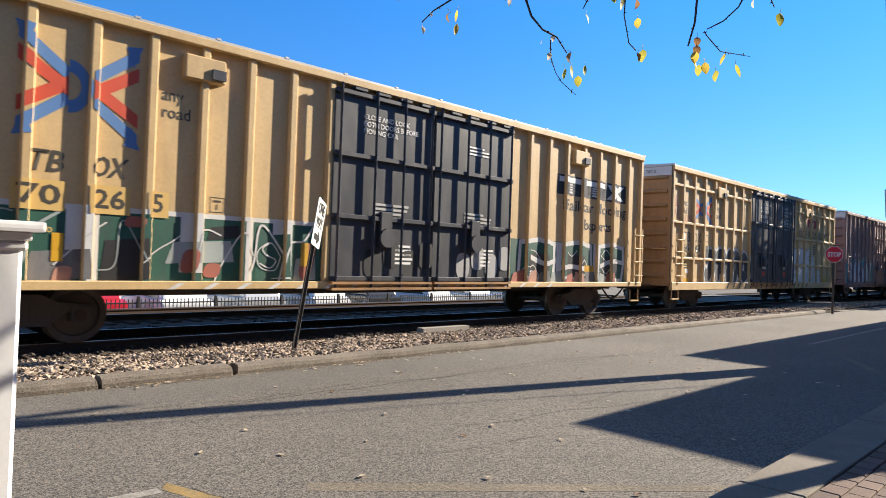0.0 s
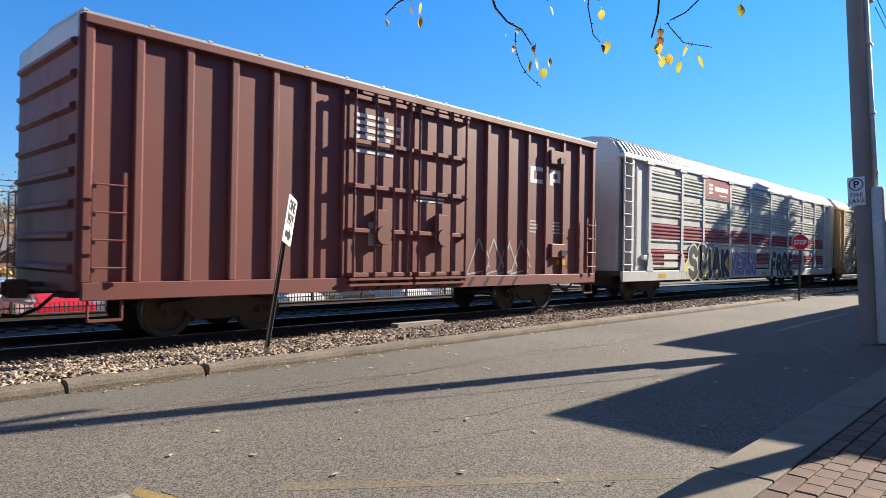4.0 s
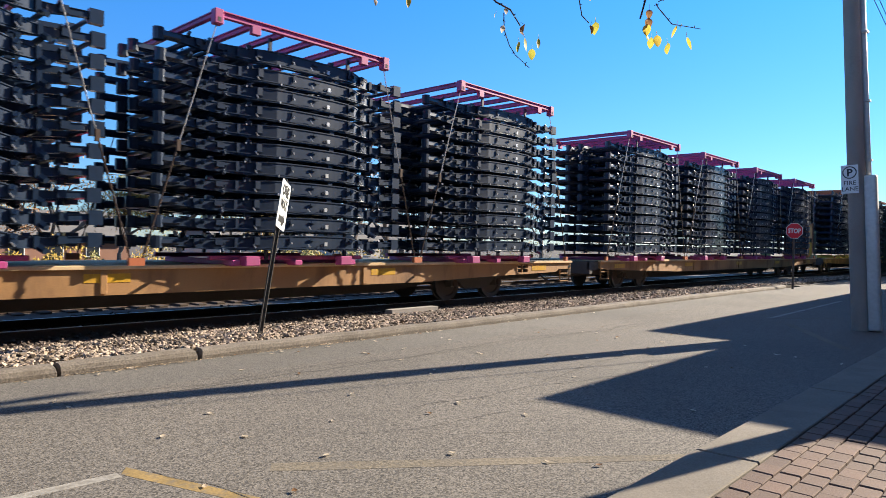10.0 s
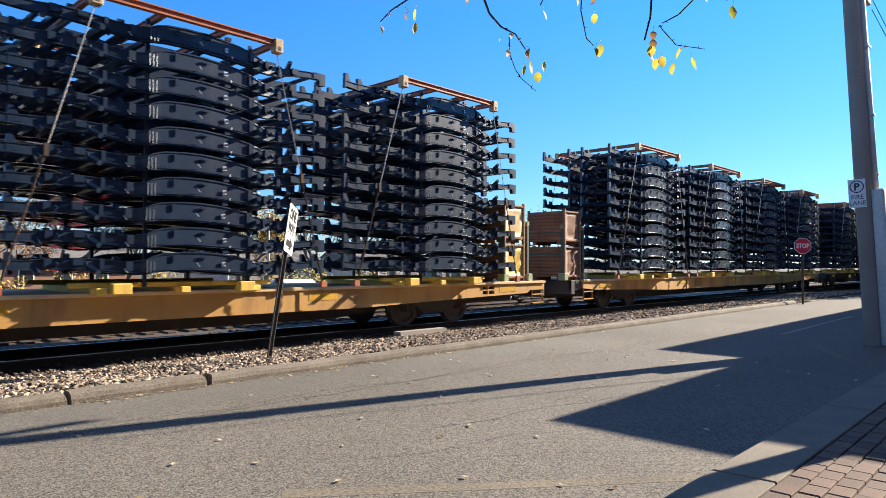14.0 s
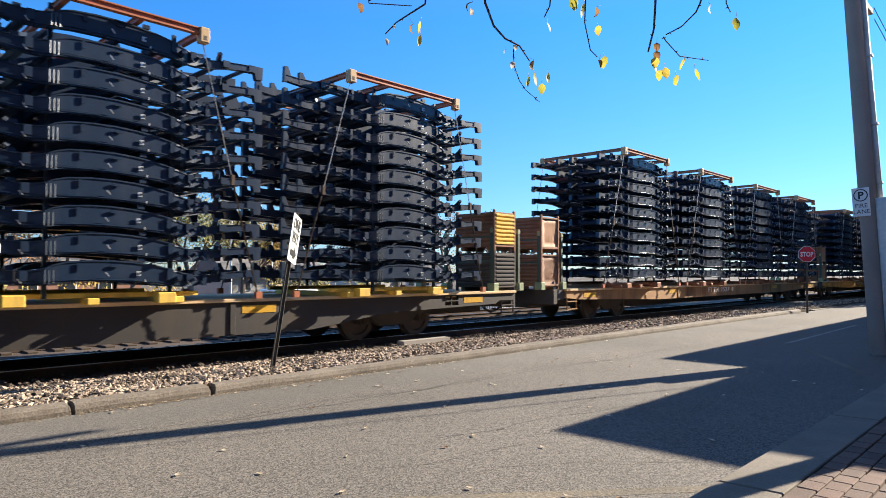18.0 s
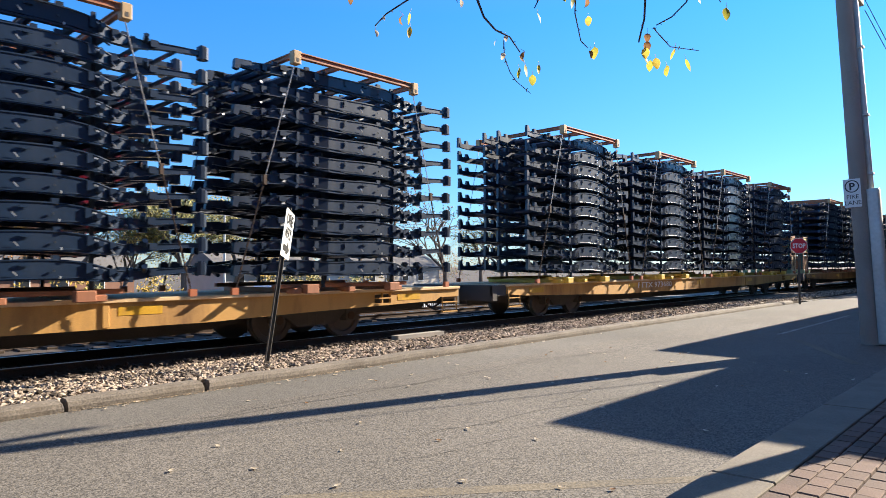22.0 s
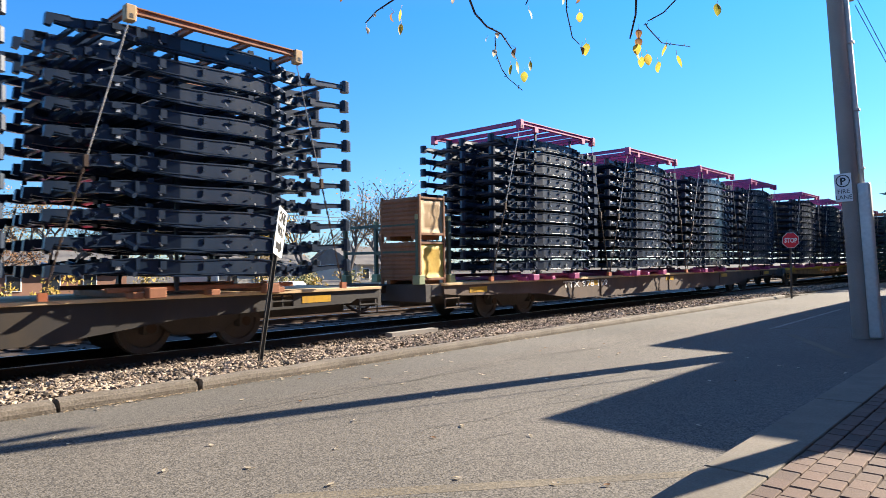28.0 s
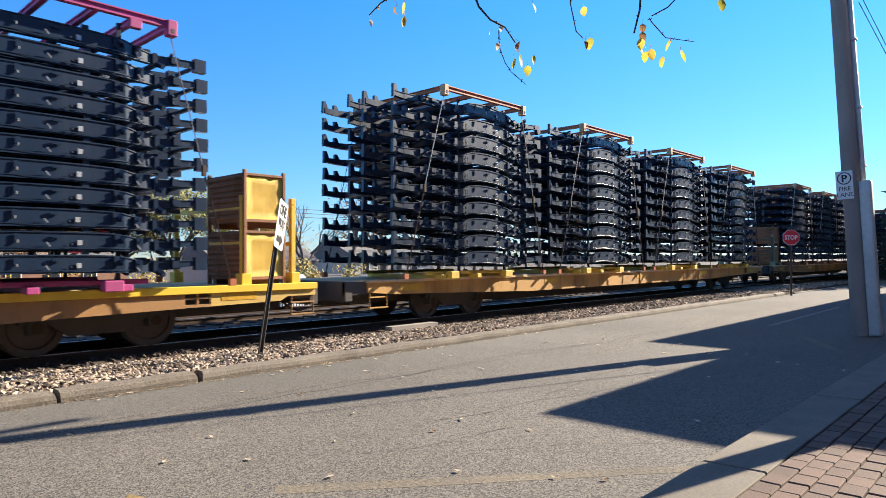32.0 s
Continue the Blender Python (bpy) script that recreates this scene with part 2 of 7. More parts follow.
DECK_BROWN = material("dark_brown_sill_paint", (0.11, 0.07, 0.05), 0.7, vary=0.25, bump=0.2, dirt=(0.05, 0.04, 0.035), dirt_amount=0.6, dirt_scale=0.7)
DECK_TOP = material("worn_deck_top", (0.66, 0.47, 0.26), 0.8, vary=0.25, bump=0.3, dirt=RUST, dirt_amount=0.4)
# Black dip tinted blue: haze and sky sheen put into the base colour.
FRAME = material("blue_hazed_black_frame", (0.008, 0.021, 0.047), 0.36, vary=0.25, scale=3, bump=0.05, coat=0.35, spec=0.4, fine=9, dirt=(0.016, 0.027, 0.046), dirt_amount=0.3, dirt_scale=2.5)
# One pale colour for the white labels and for painted glints.
LABEL_GLINT = material("label_and_glint_white", (0.62, 0.64, 0.66), 0.35, 0.6, vary=0.1)
MAGENTA = material("magenta_rack_paint", (0.42, 0.06, 0.2), 0.5, vary=0.1, dirt=(0.24, 0.05, 0.11), dirt_amount=0.5)
ORANGE = material("orange_rack_paint", (0.42, 0.12, 0.045), 0.55, vary=0.12, dirt=(0.2, 0.07, 0.03), dirt_amount=0.6)
RUSTY = material("rusty_rack_paint", (0.36, 0.14, 0.065), 0.6, vary=0.2, dirt=(0.16, 0.07, 0.04), dirt_amount=0.6)
GREEN = material("green_stake_paint", (0.05, 0.1, 0.075), 0.6, vary=0.15, dirt=(0.07, 0.05, 0.03), dirt_amount=0.6)
LIME = material("pale_green_pocket", (0.3, 0.36, 0.2), 0.65, vary=0.15, dirt=(0.15, 0.12, 0.06), dirt_amount=0.5)
CRATE = material("crate_steel_sheet", (0.5, 0.25, 0.12), 0.65, vary=0.15, dirt=RUST, dirt_amount=0.6, dirt_scale=2)
CRATE_END = material("rust_brown_and_shade", (0.28, 0.13, 0.065), 0.7, vary=0.2, dirt=RUST, dirt_amount=0.7, dirt_scale=2)
PALE_BIN = material("pale_bin_paint", (0.74, 0.52, 0.24), 0.6, vary=0.1, dirt=(0.4, 0.24, 0.1), dirt_amount=0.35, dirt_scale=2)
CRATE_Y = material("yellow_crate_paint", (0.8, 0.52, 0.08), 0.55, vary=0.12, dirt=(0.3, 0.14, 0.04), dirt_amount=0.5, dirt_scale=2)
CHAIN = material("tie_down_chain", (0.6, 0.56, 0.5), 0.5, 0.4, vary=0.2)
SIGN_WHITE = material("sign_white", (0.75, 0.76, 0.74), 0.4, vary=0.05, bump=0.02)
SIGN_BLACK = material("sign_black", (0.02, 0.02, 0.02), 0.5, vary=0.1)
SIGN_RED = material("sign_red", (0.65, 0.03, 0.045), 0.4, vary=0.08)
POST = material("sign_post_steel", (0.1, 0.09, 0.08), 0.6, 0.5, vary=0.2)
POLE = material("weathered_pole_wood", (0.27, 0.24, 0.21), 0.9, vary=0.3, scale=4, bump=0.6, fine=50)
WHITE = material("white_lettering", (0.72, 0.72, 0.7), 0.6, vary=0.06)
INK = material("dark_lettering", (0.045, 0.04, 0.03), 0.6, vary=0.1)
LETTER_BLUE = material("blue_emblem", (0.09, 0.2, 0.42), 0.55, vary=0.08)
LETTER_RED = material("red_emblem", (0.55, 0.07, 0.03), 0.55, vary=0.08)
YELLOW = material("reflector_yellow", (0.6, 0.33, 0.02), 0.45, vary=0.15, dirt=RUST, dirt_amount=0.5, dirt_scale=3)


# ---- shaping ----
def mesh(bm, name, mat, smooth=False):
    me = bpy.data.meshes.new(name)
    bm.normal_update()
    bm.to_mesh(me)
    bm.free()
    for mm in mat if isinstance(mat, (list, tuple)) else [mat]:
        me.materials.append(mm)
    if smooth:
        for p in me.polygons:
            p.use_smooth = True
    return me


def part(name, bm, mat, parent=None, label="", at=None, smooth=False):
    """One mesh object, from a bmesh or from mesh data that is shared, under a thing or a part."""
    me = bm if isinstance(bm, bpy.types.Mesh) else mesh(bm, name, mat, smooth)
    ob = new(name, me)
    if parent:
        ob.parent = parent
    if at is not None:
        ob.matrix_basis = at
    return tagged(ob, label)


def box(bm, x0, x1, y0, y1, z0, z1, mi=0, m=None):
    vs = [bm.verts.new((x, y, z)) for x in (x0, x1) for y in (y0, y1) for z in (z0, z1)]
    if m is not None:
        for v in vs:
            v.co = m @ v.co
    for q in ((0, 1, 3, 2), (4, 6, 7, 5), (0, 4, 5, 1), (2, 3, 7, 6), (0, 2, 6, 4), (1, 5, 7, 3)):
        f = bm.faces.new([vs[i] for i in q])
        f.material_index = mi
    return vs


def bevelled(bm, w=0.01, seg=1):
    bmesh.ops.bevel(bm, geom=bm.edges[:], offset=w, segments=seg, affect="EDGES", profile=0.7)
    return bm


def boxes(*rows):
    bm = bmesh.new()
    for r in rows:
        box(bm, *r)
    return bm


def prism(bm, pts, y0, y1, mi=0, axis="y"):
    """A polygon in x and z, drawn from y0 to y1 (or in x and y, from z0 to z1 with axis 'z'; in y and z along x with axis 'x')."""
    def put(p, d):
        return (p[0], d, p[1]) if axis == "y" else (p[0], p[1], d) if axis == "z" else (d, p[0], p[1])
    a = [bm.verts.new(put(p, y0)) for p in pts]
    b = [bm.verts.new(put(p, y1)) for p in pts]
    n = len(pts)
    fs = [bm.faces.new(a), bm.faces.new(b[::-1])]
    for i in range(n):
        fs.append(bm.faces.new((a[i], b[i], b[(i + 1) % n], a[(i + 1) % n])))
    for f in fs:
        f.material_index = mi
    return bm


def tube(bm, p, q, r, n=8, r2=None, mi=0, cap=True):
    p, q = Vector(p), Vector(q)
    d = (q - p).normalized()
    u = d.orthogonal().normalized()
    w = d.cross(u)
    r2 = r if r2 is None else r2
    rings = [[bm.verts.new(c + (u * math.cos(a) + w * math.sin(a)) * rr) for a in (2 * math.pi * i / n for i in range(n))] for c, rr in ((p, r), (q, r2))]
    for i in range(n):
        bm.faces.new((rings[0][i], rings[0][(i + 1) % n], rings[1][(i + 1) % n], rings[1][i])).material_index = mi
    if cap:
        bm.faces.new(rings[0][::-1]).material_index = mi
        bm.faces.new(rings[1]).material_index = mi
    return bm


def fix(bm):
    bmesh.ops.recalc_face_normals(bm, faces=bm.faces[:])
    return bm


def lettering(name, text, size, mat, parent, at, label="", bold=0.0, width=0.0, align="LEFT"):
    """Writing as a thin mesh, standing in x and z, facing -y."""
    cu = bpy.data.curves.new(name, "FONT")
    cu.body, cu.size, cu.extrude, cu.offset, cu.align_x = text, size, 0.002, bold, align
    cu.resolution_u = 2
    tmp = bpy.data.objects.new(name, cu)
    scene.collection.objects.link(tmp)
    bpy.context.view_layer.update()
    me = bpy.data.meshes.new_from_object(tmp.evaluated_get(bpy.context.evaluated_depsgraph_get()))
    bpy.data.objects.remove(tmp)
    bpy.data.curves.remove(cu)
    if width and me.vertices:
        xs = [v.co.x for v in me.vertices]
        k = width / (max(xs) - min(xs))
        for v in me.vertices:
            v.co.x *= k
    me.materials.clear()
    me.materials.append(mat)
    ob = new(name, me)
    ob.parent = parent
    ob.matrix_basis = pose(*at, 90, 0, 0)
    return tagged(ob, label)


# ---- the train's way: it runs past at an even pace towards -x ----
SPEED, TRACK_Y, RAIL_Z = 14.58, 12.41, 0.09
RIDERS = []


def rides(ob, x, y=TRACK_Y, z=RAIL_Z):
    RIDERS.append((ob, x, y, z))
    ob.matrix_basis = pose(x, y, z)
    return ob


def motions():
    for ob, x, y, z in RIDERS:
        walk(ob, [(t, pose(x - SPEED * t, y, z)) for t in (0, 16, 32)])


# ---- ground, street, track ----
def slab(name, pts, z0, z1, mat, label, category, kind="structure"):
    bm = fix(prism(bmesh.new(), pts, z0, z1, axis="z"))
    return tagged(part(name, bm, mat), label, category, kind=kind)


bm = bmesh.new()
bmesh.ops.create_grid(bm, x_segments=1, y_segments=1, size=1500)
tagged(part("ground", bm, SOIL, at=pose(0, 0, -1.05)), "bare brown earth spreading to the horizon", "ground", kind="structure")
KERB_Y = 8.1
slab("road_edge", [(-60, 6.5), (50, 7.3), (50, KERB_Y), (-60, KERB_Y)], -1.1, 0.0, ASPHALT_PALE, "paler dusty strip of asphalt along the kerb", "road")
slab("road", [(-60, 1.93), (50, 1.93), (50, 7.3), (-60, 6.5)], -1.1, 0.0, ASPHALT, "grey asphalt street, cracked and lightly patched", "road")
slab("road_crossing", [(31.5, KERB_Y), (41.5, KERB_Y), (41.5, 60), (31.5, 60)], -1.1, 0.02, ASPHALT, "asphalt street crossing the railway", "road")
slab("pavement", [(-20, -30), (14.0, -30), (14.0, 1.45), (-20, 1.45)], -1.1, 0.07, MORTAR, "sand bed under the brick pavement", "pavement")
slab("pavement_far", [(14.0, -30), (150, -30), (150, 1.6), (14.0, 1.6)], -1.1, 0.12, CONCRETE, "plain concrete pavement beside the buildings", "pavement")
slab("parking_lot", [(-80, 20.4), (29.0, 20.4), (29.0, 60), (-80, 60)], -1.1, -1.0, ASPHALT, "asphalt parking lot behind the fence", "parking lot")

slab("grass_verge", [(50, 1.6), (150, 1.6), (150, KERB_Y + 0.2), (50, KERB_Y + 0.2)], -1.1, -0.02, GRASS, "thin autumn grass under the firs", "grass")

# kerbs in cast lengths
far_kerb = tagged(new("kerb_far"), "worn concrete kerb along the ballast, cracked at its joints", "kerb", kind="structure")
rng = random.Random(11)
for a, b in ((-12, 2.455), (2.49, 4.1), (4.135, 11.0), (11.012, 17.0), (17.012, 23.0), (23.012, 29.5)):
    kp = bmesh.new()
    n, last = max(2, int((b - a) / 0.35)), None
    for k in range(n + 1):
        x = a + (b - a) * k / n
        e = rng.uniform(-0.012, 0.012)
        skew = rng.uniform(-0.015, 0.015) if k in (0, n) else 0
        ring = [kp.verts.new((x + skew * q, KERB_Y + y + e * (0.4 + z * 4), z + e * 0.6 * (z > 0))) for q, (y, z) in enumerate(((0.0, -0.2), (0.0, 0.05), (0.02, 0.1), (0.07, 0.128), (0.2, 0.132), (0.24, 0.1), (0.24, -0.2)))]
        if last:
            for q in range(6):
                kp.faces.new((last[q], ring[q], ring[q + 1], last[q + 1]))
        if k in (0, n):
            kp.faces.new(ring if k else ring[::-1])
        last = ring
    part("kerb_stone", fix(kp), KERB, far_kerb)
near_kerb = tagged(new("kerb_near"), "pale concrete kerb edging the brick pavement", "kerb", kind="structure")
kn = mesh(bevelled(fix(prism(bmesh.new(), [(1.97, -0.25), (1.93, 0.07), (1.88, 0.12), (1.45, 0.128), (1.45, -0.25)], 0.008, 3.04, axis="x")), 0.008), "kerb_stone", CONCRETE)
for i in range(-5, 16):
    part("kerb_stone", kn, None, near_kerb, at=pose(4.8 + 3.05 * i, 0, rng.uniform(-0.004, 0.004)))


PAINT_Z = itertools.count(10)


def painted(name, pts, mat, label):
    slab(name, pts, -0.02, 0.0001 * next(PAINT_Z), mat, label, "road marking")


painted("parking_line", [(0.6, 4.5), (1.75, 4.45), (1.75, 4.55), (0.6, 4.6)], WHITE_LINE, "worn white parking line on the asphalt")
painted("yellow_line", [(1.84, 4.62), (2.35, 3.1), (2.26, 3.07), (1.76, 4.5)], YELLOW_LINE, "faded yellow line on the asphalt")
painted("yellow_stripe", [(2.5, 3.88), (4.85, 1.99), (5.05, 1.99), (2.6, 4.02)], FADED_LINE, "nearly worn away yellow stripe on the asphalt")
painted("far_line", [(16.3, 4.75), (23.7, 4.88), (23.7, 4.97), (16.3, 4.84)], WHITE_LINE, "worn white parking line on the asphalt")
painted("far_line_cross", [(16.3, 4.75), (18.0, 3.22), (18.06, 3.3), (16.38, 4.82)], FADED_LINE, "nearly worn away line on the asphalt")
painted("far_line_slant", [(15.26, 4.2), (12.18, 2.5), (12.26, 2.36), (15.36, 4.06)], FADED_LINE, "faded slanting parking line on the asphalt")

TAR = material("crack_shadow", (0.06, 0.055, 0.048), 0.95, vary=0.2)


def crack(name, start, heading, length, width, seed, label):
    """A jagged crack or seam as a thin dark strip on the asphalt."""
    r = random.Random(seed)
    p, d, n = Vector((*start, 0)), heading, int(length / 0.09)
    bm = bmesh.new()
    last = None
    for i in range(n):
        d += r.uniform(-0.28, 0.28)
        d += (heading - d) * 0.25
        p = p + Vector((math.cos(d), math.sin(d), 0)) * 0.09
        w = width * r.uniform(0.4, 1.2) * min(1, (n - i) / 6)
        s = Vector((-math.sin(d), math.cos(d), 0)) * w
        pair = [bm.verts.new(p + s + Vector((0, 0, 0.003))), bm.verts.new(p - s + Vector((0, 0, 0.003)))]
        if last:
            bm.faces.new((last[0], last[1], pair[1], pair[0]))
        last = pair
    tagged(part(name, bm, TAR), label, "crack", kind="structure")


crack("asphalt_crack", (3.4, 4.2), -0.35, 2.1, 0.0035, 3, "thin crack wandering over the asphalt")
crack("asphalt_crack", (5.2, 4.6), -1.15, 2.6, 0.0035, 4, "thin crack wandering over the asphalt")
crack("asphalt_crack", (4.2, 3.5), -0.75, 2.0, 0.003, 5, "thin crack wandering over the asphalt")
crack("asphalt_crack", (6.0, 3.0), -0.9, 1.5, 0.003, 6, "thin crack wandering over the asphalt")
crack("asphalt_crack", (1.9, 4.5), -1.1, 1.4, 0.004, 8, "thin crack beside the yellow line")
crack("road_seam", (0.2, 6.93), 0.007, 22, 0.008, 9, "long paving seam along the asphalt")

crack("road_seam", (2.4, 6.86), 0.012, 16, 0.006, 19, "long paving seam along the asphalt")
crack("asphalt_crack", (4.3, 4.45), -0.2, 3.6, 0.007, 23, "jagged crack wandering over the asphalt")
crack("asphalt_crack", (6.3, 4.3), 0.1, 2.6, 0.006, 29, "jagged crack wandering over the asphalt")

# ---- ballast, ties, rails ----
def bed(name, rows, x0, x1, mat, label):
    """A lengthwise bed with a cross profile of (y, z)."""
    bm = bmesh.new()
    pts = list(rows) + [(rows[-1][0], -1.1), (rows[0][0], -1.1)]
    fix(prism(bm, pts, x0, x1, axis="x"))
    return tagged(part(name, bm, mat), label, "ballast", kind="structure")


bed("ballast_bed", [(KERB_Y + 0.22, 0.07), (9.2, 0.05), (10.3, -0.03), (11.0, -0.07), (13.9, -0.07), (15.4, -0.12), (18.4, -0.12), (19.3, -0.4), (20.0, -0.98)], -500, 650, DARK_BALLAST, "dark ballast bed under the tracks")


def stones(name, x0, x1, y0, y1, count, lo, hi, seed, label, mat):
    """Crushed stones lying over the bed, each a small uneven lump."""
    r = np.random.RandomState(seed)
    base = np.array([(0, 0, 1), (0.9, 0, 0.1), (0.25, 0.85, 0), (-0.75, 0.5, 0.1), (-0.7, -0.55, 0), (0.3, -0.85, 0.1), (0, 0, -0.8)])
    faces = np.array([(0, 1, 2), (0, 2, 3), (0, 3, 4), (0, 4, 5), (0, 5, 1), (6, 2, 1), (6, 3, 2), (6, 4, 3), (6, 5, 4), (6, 1, 5)])
    xy = np.stack([r.uniform(x0, x1, count), r.uniform(y0, y1, count)], 1)
    size = r.uniform(lo, hi, count)
    v = base[None] * size[:, None, None] * r.uniform(0.6, 1.3, (count, 1, 3)) * np.array([1.0, 1.0, 0.6]) * r.uniform(0.75, 1.2, (count, 7, 1))
    a, b = r.uniform(0, 6.28, count), r.uniform(-0.9, 0.9, count)
    ca, sa, cb, sb = np.cos(a), np.sin(a), np.cos(b), np.sin(b)
    y = v[:, :, 1] * cb[:, None] - v[:, :, 2] * sb[:, None]
    z = v[:, :, 1] * sb[:, None] + v[:, :, 2] * cb[:, None]
    x = v[:, :, 0] * ca[:, None] - y * sa[:, None]
    y = v[:, :, 0] * sa[:, None] + y * ca[:, None]
    ground = np.interp(xy[:, 1], [KERB_Y + 0.2, 9.2, 10.3, 11.0, 13.9, 15.4], [0.08, 0.06, -0.02, -0.06, -0.06, -0.12])
    ground = ground + 0.03 * np.sin(xy[:, 0] * 2.1) * np.sin(xy[:, 1] * 3.3) + r.uniform(0, 0.035, count)
    pts = np.stack([x + xy[:, :1], y + xy[:, 1:], z + ground[:, None]], 2).reshape(-1, 3)
    fs = (faces[None] + 7 * np.arange(count)[:, None, None]).reshape(-1, 3)
    me = bpy.data.meshes.new(name)
    me.from_pydata(pts.tolist(), [], fs.tolist())
    me.materials.append(mat)
    return tagged(new(name, me), label, "ballast", kind="stuff")


stones("ballast_stones", 0.0, 16.0, KERB_Y + 0.24, 10.6, 19000, 0.028, 0.058, 1, "loose grey and tan crushed stone beside the kerb", STONE)
stones("ballast_stones", 16.0, 45.0, KERB_Y + 0.24, 10.6, 10000, 0.045, 0.08, 2, "loose grey and tan crushed stone beside the kerb", STONE)
stones("ballast_stones", -2.0, 30.0, 10.6, 14.6, 7000, 0.03, 0.06, 3, "darker crushed stone between and beside the rails", DARK_BALLAST)
tie_me = mesh(bevelled(boxes((-0.11, 0.11, -1.3, 1.3, -0.2, -0.035)), 0.012), "tie", TIE)


def track(name, yc, z, label, ties):
    tr = tagged(new(name), label, "railway track", kind="structure")
    for s in (-1, 1):
        y = yc + s * 0.755
        bm = bmesh.new()
        prof = [(-0.07, -0.18), (0.07, -0.18), (0.07, -0.165), (0.012, -0.14), (0.012, -0.045), (0.036, -0.035), (0.036, -0.006), (-0.036, -0.006), (-0.036, -0.035), (-0.012, -0.045), (-0.012, -0.14), (-0.07, -0.165)]
        prism(bm, [(y + a, z + b) for a, b in prof], -500, 650, axis="x")
        rail = part("rail", fix(bm), RAIL_SIDE, tr)
        part("rail_head", boxes((-500, 650, y - 0.03, y + 0.03, z - 0.006, z)), RAIL_TOP, rail, "polished running surface")
    for i in range(ties):
        part("tie", tie_me, None, tr, at=pose(-6 + 0.5 * i, yc, z - 0.11 + rng.uniform(-0.01, 0.01), 0, 0, rng.uniform(-1, 1)))
    return tr


track("track_near", TRACK_Y, RAIL_Z, "rusty steel rails with polished heads on dark ties", 110)
track("track_far", 17.0, RAIL_Z - 0.02, "second railway track on dark ties", 90)
# an old timber lying in the ballast
slab("plank", [(9.7, 10.5), (11.15, 10.5), (11.15, 10.72), (9.7, 10.72)], -0.06, 0.1, POLE, "weathered timber offcut lying in the ballast", "plank", kind="")

# ---- brick pavement ----
BW, BD = 0.215, 0.142
brick_me = mesh(bevelled(boxes((0.005, BW - 0.005, 0.005, BD - 0.005, 0.05, 0.127)), 0.006), "brick", BRICK)
pav = bpy.data.objects["pavement"]
laid = [(-2.5 + i * BW + (BW / 2 if j % 2 else 0), 1.44 - (j + 1) * BD) for j in range(40) for i in range(58)]
laid.sort(key=lambda p: (p[0] - 5.6) ** 2 + ((p[1] - 1.0) * 2.4) ** 2)
rest = bmesh.new()
for n, (x, y) in enumerate(laid):
    dz = rng.uniform(-0.008, 0.0)
    if n < 300:
        part("brick", brick_me, None, pav, at=pose(x, y, dz, rng.uniform(-0.8, 0.8), rng.uniform(-0.8, 0.8), rng.uniform(-1, 1)))
    else:
        box(rest, x + 0.005, x + BW - 0.005, y + 0.005, y + BD - 0.005, 0.05, 0.126 + dz)
tagged(part("brick_paving", rest, BRICK, pav), kind="stuff")

# ---- fallen leaves ----
LEAF_Y = material("yellow_leaf", (0.72, 0.52, 0.09), 0.6, vary=0.2, bump=0.1, island=0.35)
LEAF_G = material("olive_leaf", (0.5, 0.45, 0.07), 0.6, vary=0.2, bump=0.1, island=0.35)
LEAF_B = material("dry_brown_leaf", (0.3, 0.16, 0.07), 0.7, vary=0.25, bump=0.1, island=0.4)
def leafy(m):
    """Let a part of the light through a thin leaf."""
    n, l = m.node_tree.nodes, m.node_tree.links
    b = n["Principled BSDF"]
    tr, mx = n.new("ShaderNodeBsdfTranslucent"), n.new("ShaderNodeMixShader")
    mx.inputs[0].default_value = 0.5
    l.new(b.inputs["Base Color"].links[0].from_socket, tr.inputs["Color"])
    l.new(b.outputs[0], mx.inputs[1])
    l.new(tr.outputs[0], mx.inputs[2])
    l.new(mx.outputs[0], n["Material Output"].inputs["Surface"])


LEAF_P = material("pale_dry_leaf", (0.66, 0.56, 0.42), 0.7, vary=0.2, bump=0.1)

for m in (LEAF_Y, LEAF_G, LEAF_B, LEAF_P):
    leafy(m)


def leaf_mesh(name, mat, l=0.07, w=0.045, curl=0.25):
    """One leaf with a midrib fold, a pointed tip and a stalk, a little curled."""
    bm = bmesh.new()
    rows = [(0.0, 0.06), (0.2, 0.8), (0.45, 1.0), (0.7, 0.75), (0.9, 0.35), (1.0, 0.02)]
    grid = []
    for u, k in rows:
        x, z = u * l, curl * l * (u - 0.5) ** 2 * 2
        grid.append([bm.verts.new((x, s * k * w / 2, z + abs(s) * k * w * 0.16)) for s in (-1, 0, 1)])
    for a, b in zip(grid, grid[1:]):
        for i in (0, 1):
            bm.faces.new((a[i], a[i + 1], b[i + 1], b[i]))
    tube(bm, (-0.35 * l, 0, 0.03 * l), (0, 0, 0.5 * curl * l), 0.0012, 4)
    return mesh(bm, name, mat, smooth=True)


fallen = [leaf_mesh("fallen_leaf", m, l, w, c) for m, l, w, c in ((LEAF_P, 0.065, 0.042, 0.3), (LEAF_P, 0.08, 0.045, 0.25), (LEAF_P, 0.055, 0.035, 0.3), (LEAF_B, 0.055, 0.04, 0.3))]
